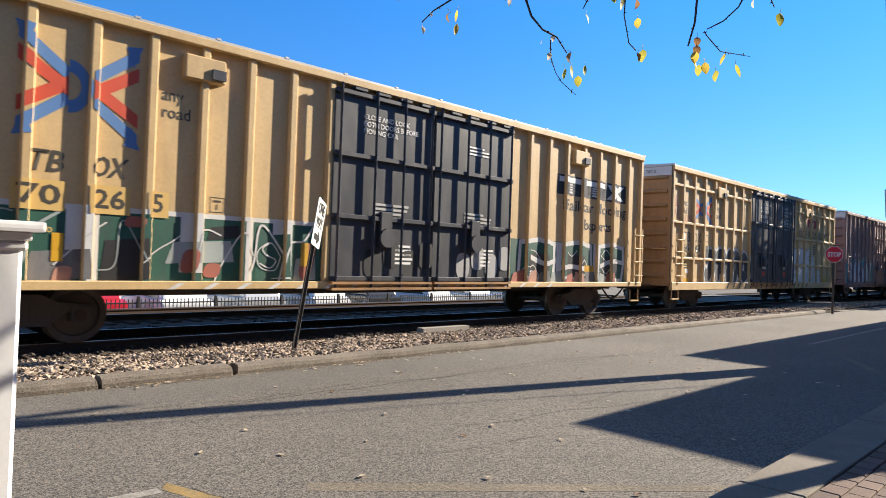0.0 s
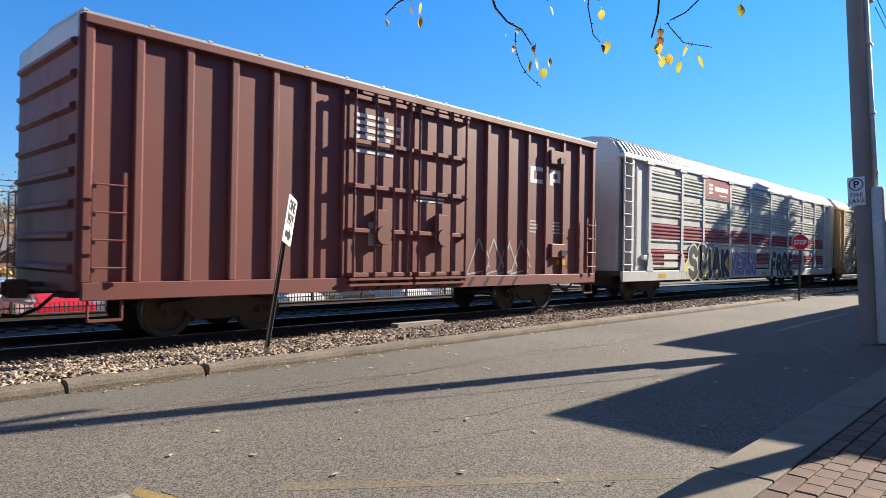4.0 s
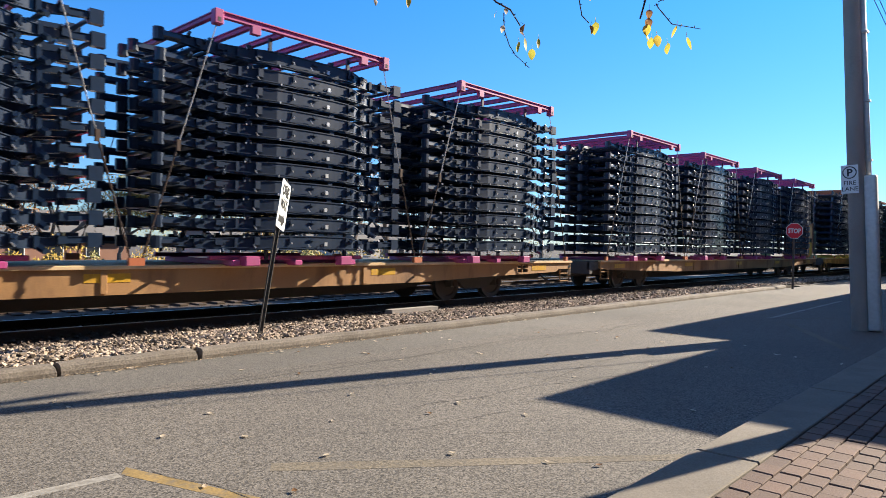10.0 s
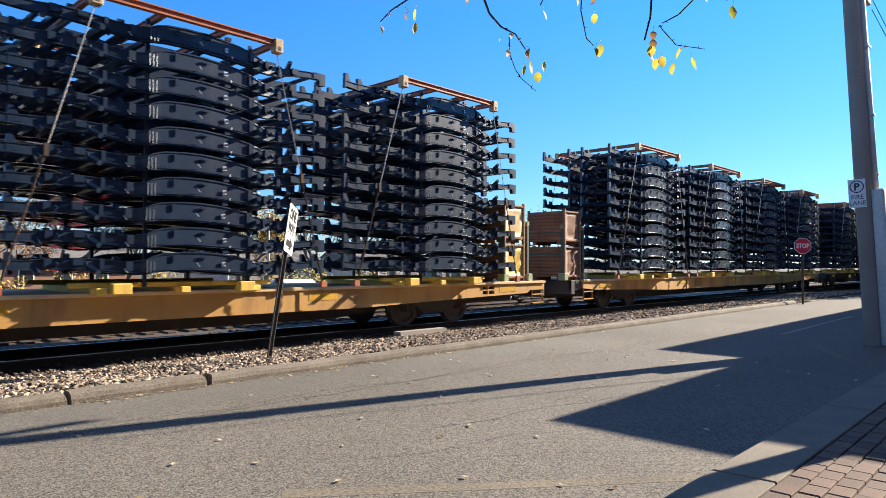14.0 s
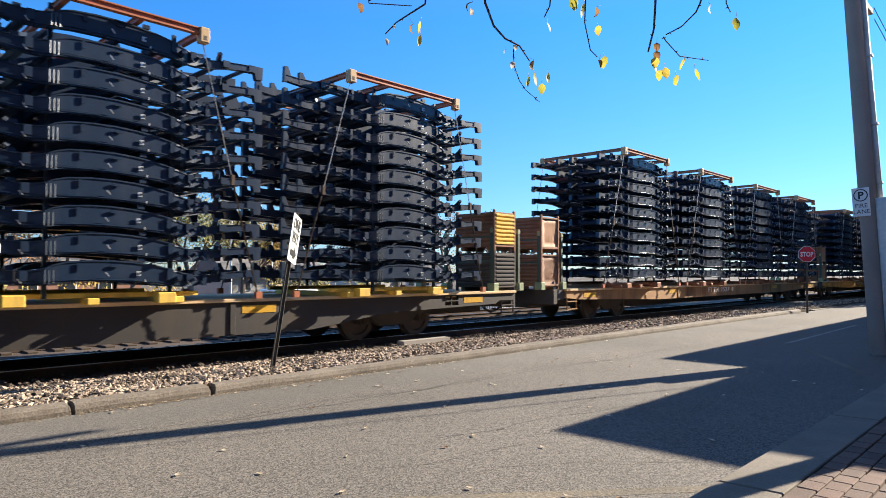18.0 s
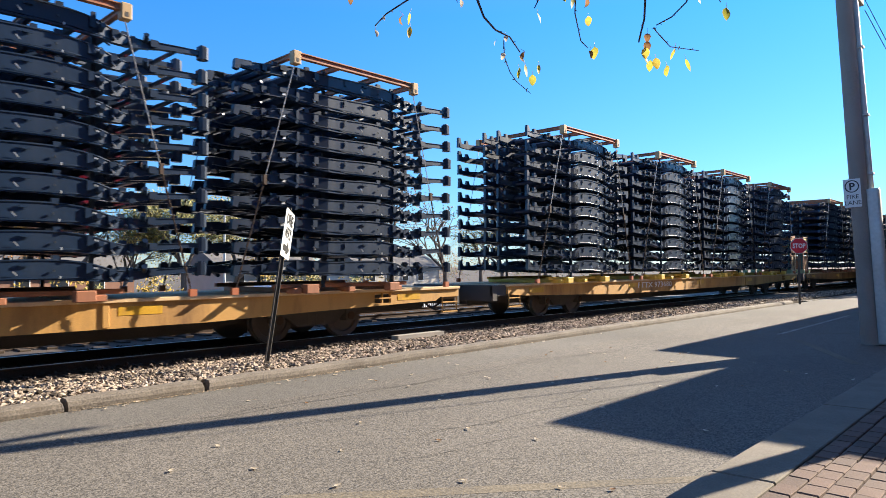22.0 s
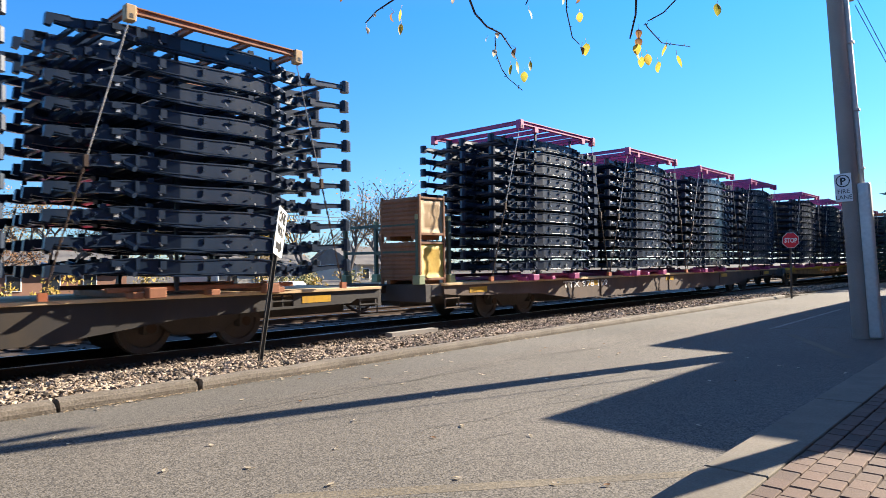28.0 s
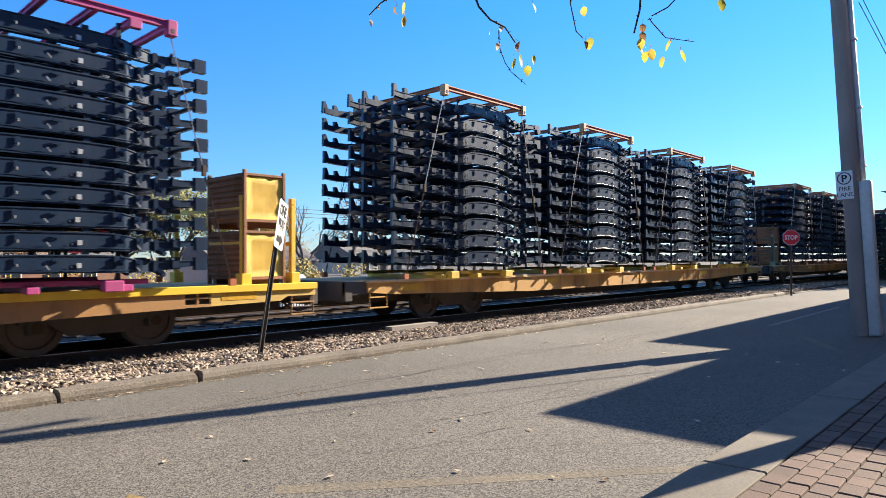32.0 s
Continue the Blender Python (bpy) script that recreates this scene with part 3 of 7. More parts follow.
for n in range(95):
    if n < 60:
        x, y = rng.uniform(1.5, 12), rng.uniform(2.1, 7.9)
    else:
        x, y = rng.uniform(1.5, 14), KERB_Y - abs(rng.gauss(0, 0.12)) - 0.02
    z = 0.009
    ob = tagged(part("fallen_leaf", fallen[n % 4], None, at=pose(x, y, z, rng.uniform(-6, 6), rng.uniform(-6, 6), rng.uniform(0, 360))), "dry curled autumn leaf lying on the asphalt", "leaf", group="fallen leaves")

# litter gathered at the kerb's foot
co, fs = [], []
for n in range(700):
    x = rng.choice((rng.gauss(3.4, 0.5), rng.uniform(1.8, 14), rng.gauss(6.2, 0.8)))
    y = KERB_Y - abs(rng.gauss(0, 0.05)) - 0.012
    a, s = rng.uniform(0, 6.28), rng.uniform(0.006, 0.024)
    u, w = Vector((math.cos(a), math.sin(a), rng.uniform(-0.3, 0.3))) * s, Vector((-math.sin(a), math.cos(a), rng.uniform(-0.2, 0.4))) * s * 0.5
    c, b = Vector((x, y, 0.006 + s * 0.3)), len(co)
    co += [tuple(c - u), tuple(c + w), tuple(c + u), tuple(c - w)]
    fs.append((b, b + 1, b + 2, b + 3))
me = bpy.data.meshes.new("gutter_litter")
me.from_pydata(co, [], fs)
me.materials.append(material("leaf_litter", (0.26, 0.19, 0.11), 0.8, vary=0.2, island=0.7))
tagged(new("gutter_litter", me), "crumbled dry leaves and grit along the kerb", "litter", kind="stuff")

# ---- signs and poles ----
def one_way_sign():
    th = tagged(new("one_way_sign"), "white one-way sign on a leaning steel post in the ballast", "road sign")
    th.matrix_basis = pose(5.58, 9.09, 0.0, -1.8, 10.6, 0)
    post = bmesh.new()
    for s in (-1, 1):
        box(post, s * 0.032 - 0.006, s * 0.032 + 0.006, -0.02, 0.012, -0.1, 2.62)
    box(post, -0.032, 0.032, 0.006, 0.012, -0.1, 2.62)
    for i in range(40):
        box(post, -0.006, 0.006, -0.002, 0.006, 0.05 + i * 0.06, 0.065 + i * 0.06)
    part("post", bevelled(fix(post), 0.002), POST, th)
    pm = pose(0.0, 0.0, 1.79, 0, 0, 43.6) @ pose(0, -0.04, 0)
    bm = bmesh.new()
    w, h, r = 0.305, 0.77, 0.05
    pts = []
    for cx, cz, a0 in ((w - r, r, -90), (w - r, h - r, 0), (-w + r, h - r, 90), (-w + r, r, 180)):
        pts += [(cx + r * math.cos(radians(a0 + k * 30)), cz + r * math.sin(radians(a0 + k * 30))) for k in range(4)]
    plate = part("plate", fix(prism(bm, pts, -0.003, 0.003)), SIGN_WHITE, th, "white plate with black words and arrow", at=pm)
    for i, tx in enumerate(("ONE", "WAY")):
        lettering("lettering", tx, 0.24, SIGN_BLACK, plate, (0, -0.006, 0.54 - i * 0.22), bold=0.008, width=0.44, align="CENTER")
    arrow = prism(bmesh.new(), [(-0.2, 0.1), (0.04, 0.1), (0.04, 0.04), (0.21, 0.15), (0.04, 0.26), (0.04, 0.2), (-0.2, 0.2)], -0.008, -0.004)
    part("arrow", fix(arrow), SIGN_BLACK, plate)
    for z in (0.08, 0.7):
        part("bolt", tube(bmesh.new(), (0, -0.02, z), (0, 0.02, z), 0.012, 6), POST, plate)
    return th


one_way_sign()


def stop_sign():
    th = tagged(new("stop_sign"), "red octagonal stop sign on a dark post by the kerb", "road sign")
    th.matrix_basis = pose(29.3, 7.8, 0, 0, 0, -58)
    part("post", bevelled(boxes((-0.035, 0.035, -0.01, 0.05, -0.1, 2.75)), 0.008), POST, th)
    def octagon(r, y0, y1):
        return fix(prism(bmesh.new(), [(r * math.cos(radians(22.5 + 45 * k)), 2.37 + r * math.sin(radians(22.5 + 45 * k))) for k in range(8)], y0, y1))
    rim = part("rim", octagon(0.34, -0.02, -0.014), SIGN_WHITE, th)
    pl = part("plate", octagon(0.318, -0.024, -0.02), SIGN_RED, th, "red octagon")
    lettering("lettering", "STOP", 0.26, SIGN_WHITE, pl, (0, -0.026, 2.28), bold=0.008, width=0.48, align="CENTER")


stop_sign()


def utility_pole():
    th = tagged(new("utility_pole"), "weathered wooden utility pole with a metal conduit and parking plate", "utility pole")
    th.matrix_basis = pose(15.4, 2.82, 0.0, -2.8, 0, 0)
    bm = bmesh.new()
    n, rings = 14, []
    for k in range(9):
        z = k * 1.3
        r = 0.172 - 0.0045 * k
        rings.append([bm.verts.new((r * math.cos(2 * math.pi * i / n) * rng.uniform(0.98, 1.02), r * math.sin(2 * math.pi * i / n), z)) for i in range(n)])
    for a, b in zip(rings, rings[1:]):
        for i in range(n):
            bm.faces.new((a[i], a[(i + 1) % n], b[(i + 1) % n], b[i]))
    bm.faces.new(rings[-1])
    part("shaft", bm, POLE, th, smooth=True)
    part("conduit", tube(bmesh.new(), (0.12, -0.2, 0), (0.12, -0.165, 8.5), 0.055, 12), GALV, th, "grey conduit", smooth=True)
    part("cable_guard", bevelled(boxes((-0.13, 0.08, -0.36, -0.14, 0, 3.1)), 0.05, 2), GALV, th, "wide grey cable guard", smooth=True)
    for z in (3.4, 4.6, 6.0):
        part("strap", boxes((0.04, 0.2, -0.26, -0.08, z, z + 0.04)), GALV, th)
    part("crossarm", bevelled(boxes((-1.7, 1.7, -0.06, 0.06, 7.4, 7.53)), 0.01), POLE, th)
    pl = part("parking_plate", bevelled(boxes((-0.006, 0.0, -0.15, 0.15, 2.73, 3.3)), 0.004), SIGN_WHITE, th, "white no-parking plate", at=pose(-0.2, 0.08, 0.02, 0, 0, 4))
    ring = bmesh.new()
    for k in range(24):
        a, b = 2 * math.pi * k / 24, 2 * math.pi * (k + 1) / 24
        for r0, r1 in ((0.105, 0.125),):
            vs = [ring.verts.new((-0.009, r * math.cos(t), 3.15 + r * math.sin(t))) for r, t in ((r0, a), (r1, a), (r1, b), (r0, b))]
            ring.faces.new(vs)
    part("ring", ring, SIGN_BLACK, pl)
    lt = lettering("lettering", "P", 0.2, SIGN_BLACK, pl, (0, 0, 0), bold=0.006, align="CENTER")
    lt.matrix_basis = pose(-0.009, 0.0, 3.08, 90, 0, -90)
    for i, tx in enumerate(("FIRE", "LANE")):
        lt = lettering("lettering", tx, 0.12, SIGN_BLACK, pl, (0, 0, 0), align="CENTER")
        lt.matrix_basis = pose(-0.0085, 0.0, 2.9 - i * 0.12, 90, 0, -90)
    return th


utility_pole()
WIRE = material("black_wire", (0.02, 0.02, 0.02), 0.6)
for dy, dz in ((0, 0), (-0.25, 0.5)):
    bm = bmesh.new()
    tube(bm, (15.4, 2.8, 6.95 - dz * 0.45), (17.9, 1.21, 2.4 - dz * 0.1), 0.007, 6)
    tagged(part("guy_wire", bm, WIRE), "black cable running down from the utility pole", "cable")


def porch_post():
    th = tagged(new("porch_post"), "white painted square post with a moulded cap", "post")
    th.matrix_basis = pose(0.17, 2.4, 0.0)
    paint = material("white_gloss_paint", (0.78, 0.79, 0.8), 0.45, vary=0.05, bump=0.05)
    part("shaft", bevelled(boxes((-0.24, 0.24, -0.24, 0.24, -0.02, 1.612)), 0.012), paint, th)
    part("neck", bevelled(boxes((-0.25, 0.25, -0.25, 0.25, 1.6, 1.628)), 0.008), paint, th)
    part("moulding", bevelled(boxes((-0.258, 0.258, -0.258, 0.258, 1.628, 1.652)), 0.008, 2), paint, th)
    part("cap", bevelled(boxes((-0.285, 0.285, -0.285, 0.285, 1.652, 1.682)), 0.01, 2), paint, th)


porch_post()

# ---- buildings that shade the street, and unseen blocks that dim the sky ----
WALL_BRICK = material("house_brick", (0.3, 0.16, 0.11), 0.85, vary=0.2, scale=4, bump=0.4)
STUCCO = material("pale_stucco", (0.5, 0.46, 0.4), 0.85, vary=0.12, bump=0.3)
SHINGLE = material("grey_shingle", (0.14, 0.13, 0.12), 0.9, vary=0.25, bump=0.5)
GLASS = material("dark_window_glass", (0.03, 0.035, 0.04), 0.08, vary=0.05, bump=0.0, spec=0.8)


def building(name, x0, x1, y0, y1, h, wall, label):
    th = tagged(new(name), label, "building")
    th.matrix_basis = pose(0, 0, 0.1)
    part("wall", boxes((x0, x1, y0, y1, -0.3, h - 0.25)), wall, th)
    part("parapet", bevelled(boxes((x0 - 0.02, x1 + 0.02, y0 - 0.02, y1 + 0.02, h - 0.25, h - 0.1)), 0.02), STUCCO, th)
    for k in range(int((x1 - x0) / 2.6)):
        wx = x0 + 1.3 + k * 2.6
        w = part("window", bevelled(boxes((wx - 0.6, wx + 0.6, y1 - 0.04, y1 + 0.03, 1.0, 2.5)), 0.01), STUCCO, th)
        part("pane", boxes((wx - 0.52, wx + 0.52, y1 + 0.03, y1 + 0.04, 1.08, 2.42)), GLASS, w)
    return th


building("shop_building", 15.51, 23.3, -14, 1.21, 5.0, WALL_BRICK, "low red-brick shop building beside the pavement")
building("office_building", 23.56, 44.0, -14, 2.42, 6.0, STUCCO, "flat-roofed pale stucco office building beside the pavement")
# Unseen block, added to keep low sky light off the train sides.
building("apartment_block", 13.0, 104.0, -44, -18.0, 15.0, WALL_BRICK, "unseen brick block added to hold off low sky light")
# Unseen row added behind the camera; it darkens reflections and sky fill.
building("terrace", -40.0, 12.5, -16, -5.0, 11.5, WALL_BRICK, "unseen brick row added behind the view to dim sky fill")


# ---- running gear ----
def wheel_mesh():
    bm = bmesh.new()
    n = 28
    prof = [(0.0, -0.02), (0.09, -0.03), (0.1, -0.005), (0.34, 0.03), (0.36, -0.01), (0.46, -0.012), (0.455, 0.1), (0.485, 0.105), (0.485, 0.135), (0.3, 0.13), (0.0, 0.1)]
    rings = [[bm.verts.new((r * math.cos(a), y, r * math.sin(a))) for a in (2 * math.pi * i / n for i in range(n))] if r else [bm.verts.new((0, y, 0))] for r, y in prof]
    for k, (a, b) in enumerate(zip(rings, rings[1:])):
        for i in range(n):
            j = (i + 1) % n
            vs = [a[0], b[j], b[i]] if len(a) == 1 else [a[i], a[j], b[0]] if len(b) == 1 else [a[i], a[j], b[j], b[i]]
            bm.faces.new(vs).material_index = 1 if k == 5 else 0
    return mesh(fix(bm), "wheel", [WHEEL, TREAD])


WHEEL_ME = wheel_mesh()


def bogie_meshes():
    side = bmesh.new()
    prism(side, [(-1.15, 0.52), (-1.1, 0.62), (-0.6, 0.66), (-0.35, 0.78), (0.35, 0.78), (0.6, 0.66), (1.1, 0.62), (1.15, 0.52), (0.72, 0.5), (0.45, 0.3), (-0.45, 0.3), (-0.72, 0.5)], -0.07, 0.07)
    for s in (-1, 1):
        box(side, s * 0.9 - 0.13, s * 0.9 + 0.13, -0.11, 0.1, 0.36, 0.6)
    spring = bmesh.new()
    for k in (-0.2, 0, 0.2):
        for i in range(6):
            tube(spring, (k, 0, 0.34 + i * 0.055), (k, 0, 0.375 + i * 0.055), 0.075, 8)
    axle = tube(bmesh.new(), (0, -0.95, 0), (0, 0.95, 0), 0.08, 10)
    bolster = boxes((-0.2, 0.2, -1.0, 1.0, 0.45, 0.75), (-0.9, 0.9, -0.12, 0.12, 0.5, 0.62))
    cap = tube(bmesh.new(), (0, -0.13, 0), (0, -0.06, 0), 0.09, 10)
    return [mesh(fix(b), n, m) for b, n, m in ((side, "side_frame", UNDER), (spring, "spring_nest", UNDER), (axle, "axle", WHEEL), (bolster, "bolster", UNDER), (cap, "axle_cap", RAIL_SIDE))]


SIDE_ME, SPRING_ME, AXLE_ME, BOLSTER_ME, CAP_ME = bogie_meshes()


def bogie(parent, x):
    b = part("bogie", BOLSTER_ME, None, parent, "grimy cast-steel four-wheel bogie", at=pose(x, 0, 0))
    for y in (-1.0, 1.0):
        part("side_frame", SIDE_ME, None, b, at=pose(0, y, 0))
        part("spring_nest", SPRING_ME, None, b, at=pose(0, y, 0))
    for dx in (-0.9, 0.9):
        part("axle", AXLE_ME, None, b, at=pose(dx, 0, 0.46))
        for s in (-1, 1):
            part("wheel", WHEEL_ME, None, b, at=pose(dx, s * 0.84, 0.46, 0, 0, 0 if s < 0 else 180))
        part("axle_cap", CAP_ME, None, b, at=pose(dx, -1.0, 0.46))
    return b


def coupler_mesh():
    bm = boxes((-0.75, -0.12, -0.1, 0.1, 0.78, 0.98), (-0.16, 0.12, -0.14, 0.16, 0.72, 1.02), (0.06, 0.18, -0.14, 0.0, 0.76, 0.98))
    bevelled(bm, 0.02)
    pts = [(-0.7, -0.35, 0.75), (-0.45, -0.4, 0.5), (-0.15, -0.38, 0.38), (0.1, -0.34, 0.42)]
    for p, q in zip(pts, pts[1:]):
        tube(bm, p, q, 0.03, 6)
    return mesh(fix(bm), "coupler", RAIL_SIDE)


COUPLER_ME = coupler_mesh()


def couplers(parent, length):
    part("coupler", COUPLER_ME, None, parent, at=pose(length + 0.45, 0, 0))
    part("coupler", COUPLER_ME, None, parent, at=pose(-0.45, 0, 0, 0, 0, 180))


def ladder(parent, x, y, z0, z1, rungs, w, mat, stile=0.03):
    bm = boxes((x, x + 0.05, y - stile, y, z0, z1), (x + w - 0.05, x + w, y - stile, y, z0, z1))
    lad = part("ladder", bm, mat, parent)
    for i in range(rungs):
        z = z0 + (z1 - z0) * (i + 0.5) / rungs
        part("rung", tube(bmesh.new(), (x, y - stile - 0.02, z), (x + w, y - stile - 0.02, z), 0.016, 6), mat, lad)
    return lad
HALF = 1.6


def posts_of(L, d0, d1, ribs):
    a, b = ribs
    return [k * d0 / a for k in range(a + 1)] + [d1 + k * (L - d1) / b for k in range(b + 1)]


def boxcar(x, length, mat, label, ribs, rows, door, top=5.2, floor=0.98, band_z=4.75, end_ribs=8):
    """A hi-cube boxcar: side sheets with posts, optional cross ribs, plug doors in two leaves, ribbed ends, roof, sill, ladders."""
    car = tagged(new("boxcar"), label, "boxcar", group="boxcars of the train")
    L, h = length, HALF
    d0, d1 = door
    body = bmesh.new()
    box(body, 0.06, L - 0.06, -h + 0.075, h - 0.1, floor, top - 0.14)
    part("body", body, mat, car)
    for s in (-1, 1):
        low = floor - (0.1 if rows == () and mat is TAN else 0.24)
        part("side_sill", bevelled(boxes((0.02, L - 0.02, s * h - 0.06, s * h + 0.06, low, floor + 0.04)), 0.012), mat, car)
        part("top_chord", bevelled(boxes((0, L, s * h - 0.06, s * h + 0.06, top - 0.24, top - 0.1)), 0.012), mat, car)
    xs = posts_of(L, d0, d1, ribs)
    post = mesh(bevelled(boxes((-0.07, 0.07, -h - 0.02, -h + 0.12, floor + 0.03, top - 0.2)), 0.02), "post", mat)
    for px in xs:
        part("post", post, None, car, at=pose(min(max(px, 0.08), L - 0.08), 0, 0))
    if rows:
        for z in rows:
            for a, b in ((0, d0), (d1, L)):
                part("side_rib", bevelled(boxes((a, b, -h - 0.01, -h + 0.12, z - 0.045, z + 0.045)), 0.015), mat, car)
    sheet = boxes((0, L, h - 0.12, h - 0.04, floor, top - 0.2))
    part("far_side", sheet, mat, car)
    roof = bmesh.new()
    prism(roof, [(-h - 0.05, top - 0.1), (-h - 0.05, top - 0.06), (0, top - 0.01), (h + 0.05, top - 0.06), (h + 0.05, top - 0.1)], -0.03, L + 0.03, axis="x")
    n = 15
    for i in range(n + 1):
        cx = L * i / n
        prism(roof, [(-h - 0.055, top - 0.07), (0, top - 0.02), (0, top + 0.025), (-h - 0.055, top - 0.035)], cx - 0.04, cx + 0.04, axis="x")
    part("roof", fix(roof), ROOF, car, "galvanised roof with seam caps")
    for e, s in ((0.0, -1), (L, 1)):
        wall = bmesh.new()
        box(wall, e - 0.06, e + 0.06, -h + 0.02, h - 0.02, floor - 0.1, top - 0.12)
        # tan cars get the end paint with shade put into its colour
        end_paint = TAN_END if mat is TAN else mat
        end = part("end_wall", wall, end_paint, car)
        for i in range(end_ribs):
            z = floor + 0.25 + (band_z - floor - 0.3) * i / (end_ribs - 1)
            rib = prism(bmesh.new(), [(e, z - 0.12), (e + s * 0.14, z - 0.03), (e + s * 0.14, z + 0.03), (e, z + 0.12)], -h + 0.15, h - 0.15)
            part("end_rib", fix(rib), end_paint, end)
        grab = tube(bmesh.new(), (e + s * 0.2, 0.75, floor + 1.55), (e + s * 0.2, h - 0.1, floor + 1.55), 0.014, 6)
        for k in range(3):
            tube(grab, (e + s * 0.2, h - 0.5, floor + 0.2 + 0.4 * k), (e + s * 0.2, h - 0.05, floor + 0.2 + 0.4 * k), 0.014, 6)
        for gy in (h - 0.5, h - 0.05):
            tube(grab, (e + s * 0.2, gy, floor - 0.1), (e + s * 0.2, gy, floor + 1.55), 0.016, 6)
        tube(grab, (e + s * 0.2, -h + 0.1, floor + 1.2), (e + s * 0.2, -h + 0.6, floor + 1.2), 0.014, 6)
        part("grab_rails", grab, mat, end)
        part("crossover_step", boxes((min(e, e + s * 0.3), max(e, e + s * 0.3), -0.9, 0.9, floor - 0.12, floor - 0.08)), UNDER, end)
        part("end_band", boxes((e + s * 0.062 - 0.012, e + s * 0.062 + 0.012, -h + 0.03, h - 0.03, band_z, top - 0.13)), SILVER, end, "pale band along the top of the end")
    return car


def plug_doors(car, d0, d1, floor, top, mat, bars):
    w = (d1 - d0) / 2
    y = -HALF
    for k in (0, 1):
        a = d0 + k * w + 0.04
        b = a + w - 0.08
        dr = part("door", bevelled(boxes((a, b, y - 0.04, y + 0.1, floor + 0.1, top - 0.35)), 0.02), mat, car, "plug door leaf with lock rods and operating gear")
        for i in range(bars + 1):
            z = floor + 0.1 + (top - floor - 0.5) * i / bars
            part("door_rail", bevelled(boxes((a - 0.02, b + 0.02, y - 0.12, y - 0.03, z - 0.05, z + 0.05)), 0.015), mat, dr)
        for xx in (a + 0.1, a + w * 0.36, a + w * 0.64, b - 0.1):
            part("lock_rod", tube(bmesh.new(), (xx, y - 0.13, floor - 0.1), (xx, y - 0.13, top - 0.25), 0.03, 6), mat, dr)
        for i in range(4):
            xx = a + w * (0.15 + 0.22 * i)
            part("hanger", bevelled(boxes((xx, xx + 0.32, y - 0.13, y - 0.03, top - 0.33, top - 0.27)), 0.01), mat, dr)
        gx = (a + b) / 2
        part("gear_box", bevelled(boxes((gx - 0.16, gx + 0.16, y - 0.14, y - 0.04, floor + 0.75, floor + 1.5)), 0.02), mat, dr)
        part("crank_wheel", tube(bmesh.new(), (gx, y - 0.2, floor + 0.95), (gx, y - 0.15, floor + 0.95), 0.2, 12), mat, dr)
        for z in (floor + 0.02, floor - 0.1):
            part("door_track", boxes((a, b, y - 0.16, y + 0.02, z - 0.03, z + 0.02)), DECK_TAN if mat is BLACK else mat, dr)


def finish_boxcar(car, L, mat, floor):
    for bx in (2.6, L - 2.6):
        bogie(car, bx)
    part("centre_sill", boxes((0.2, L - 0.2, -0.3, 0.3, 0.7, 0.98)), UNDER, car)
    couplers(car, L)
    for lx in (0.12, L - 0.62):
        ladder(car, lx, -HALF - 0.1, floor + 0.05, floor + 1.75, 4, 0.5, mat)
        st = tube(bmesh.new(), (lx, -HALF, floor - 0.2), (lx, -HALF, floor - 0.55), 0.02, 6)
        tube(st, (lx + 0.5, -HALF, floor - 0.2), (lx + 0.5, -HALF, floor - 0.55), 0.02, 6)
        box(st, lx, lx + 0.5, -HALF - 0.04, -HALF + 0.04, floor - 0.57, floor - 0.53)
        part("step", st, mat, car)


def build_boxcars():
    c = boxcar(-0.4, 19.9, TAN, "tan hi-cube boxcar with black plug doors and a graffitied lower side", (9, 8), (), (7.7, 13.2))
    plug_doors(c, 7.7, 13.2, 0.98, 5.2, BLACK, 3)
    finish_boxcar(c, 19.9, TAN, 0.98)
    rides(c, -0.37)
    c2 = boxcar(21.6, 19.05, TAN, "tan boxcar with gridded sides and black plug doors", (8, 7), (1.88, 3.15, 4.47), (7.1, 12.25))
    plug_doors(c2, 7.1, 12.25, 0.98, 5.2, BLACK, 3)
    finish_boxcar(c2, 19.05, TAN, 0.98)
    rides(c2, 21.61)
    c3 = boxcar(42.86, 16.55, BROWN, "weathered brown boxcar with turquoise and white graffiti", (7, 7), (), (6.27, 10.35))
    plug_doors(c3, 6.27, 10.35, 0.98, 5.2, BROWN, 4)
    finish_boxcar(c3, 16.55, BROWN, 0.98)
    rides(c3, 42.86)
    c4 = boxcar(61.8, 14.9, MAROON, "maroon boxcar with white block emblem and plug door", (6, 7), (), (5.0, 8.75))
    plug_doors(c4, 5.0, 8.75, 0.98, 5.2, MAROON, 4)
    finish_boxcar(c4, 14.9, MAROON, 0.98)
    rides(c4, 61.75)
    return c, c2, c3, c4


BOXCARS = build_boxcars()


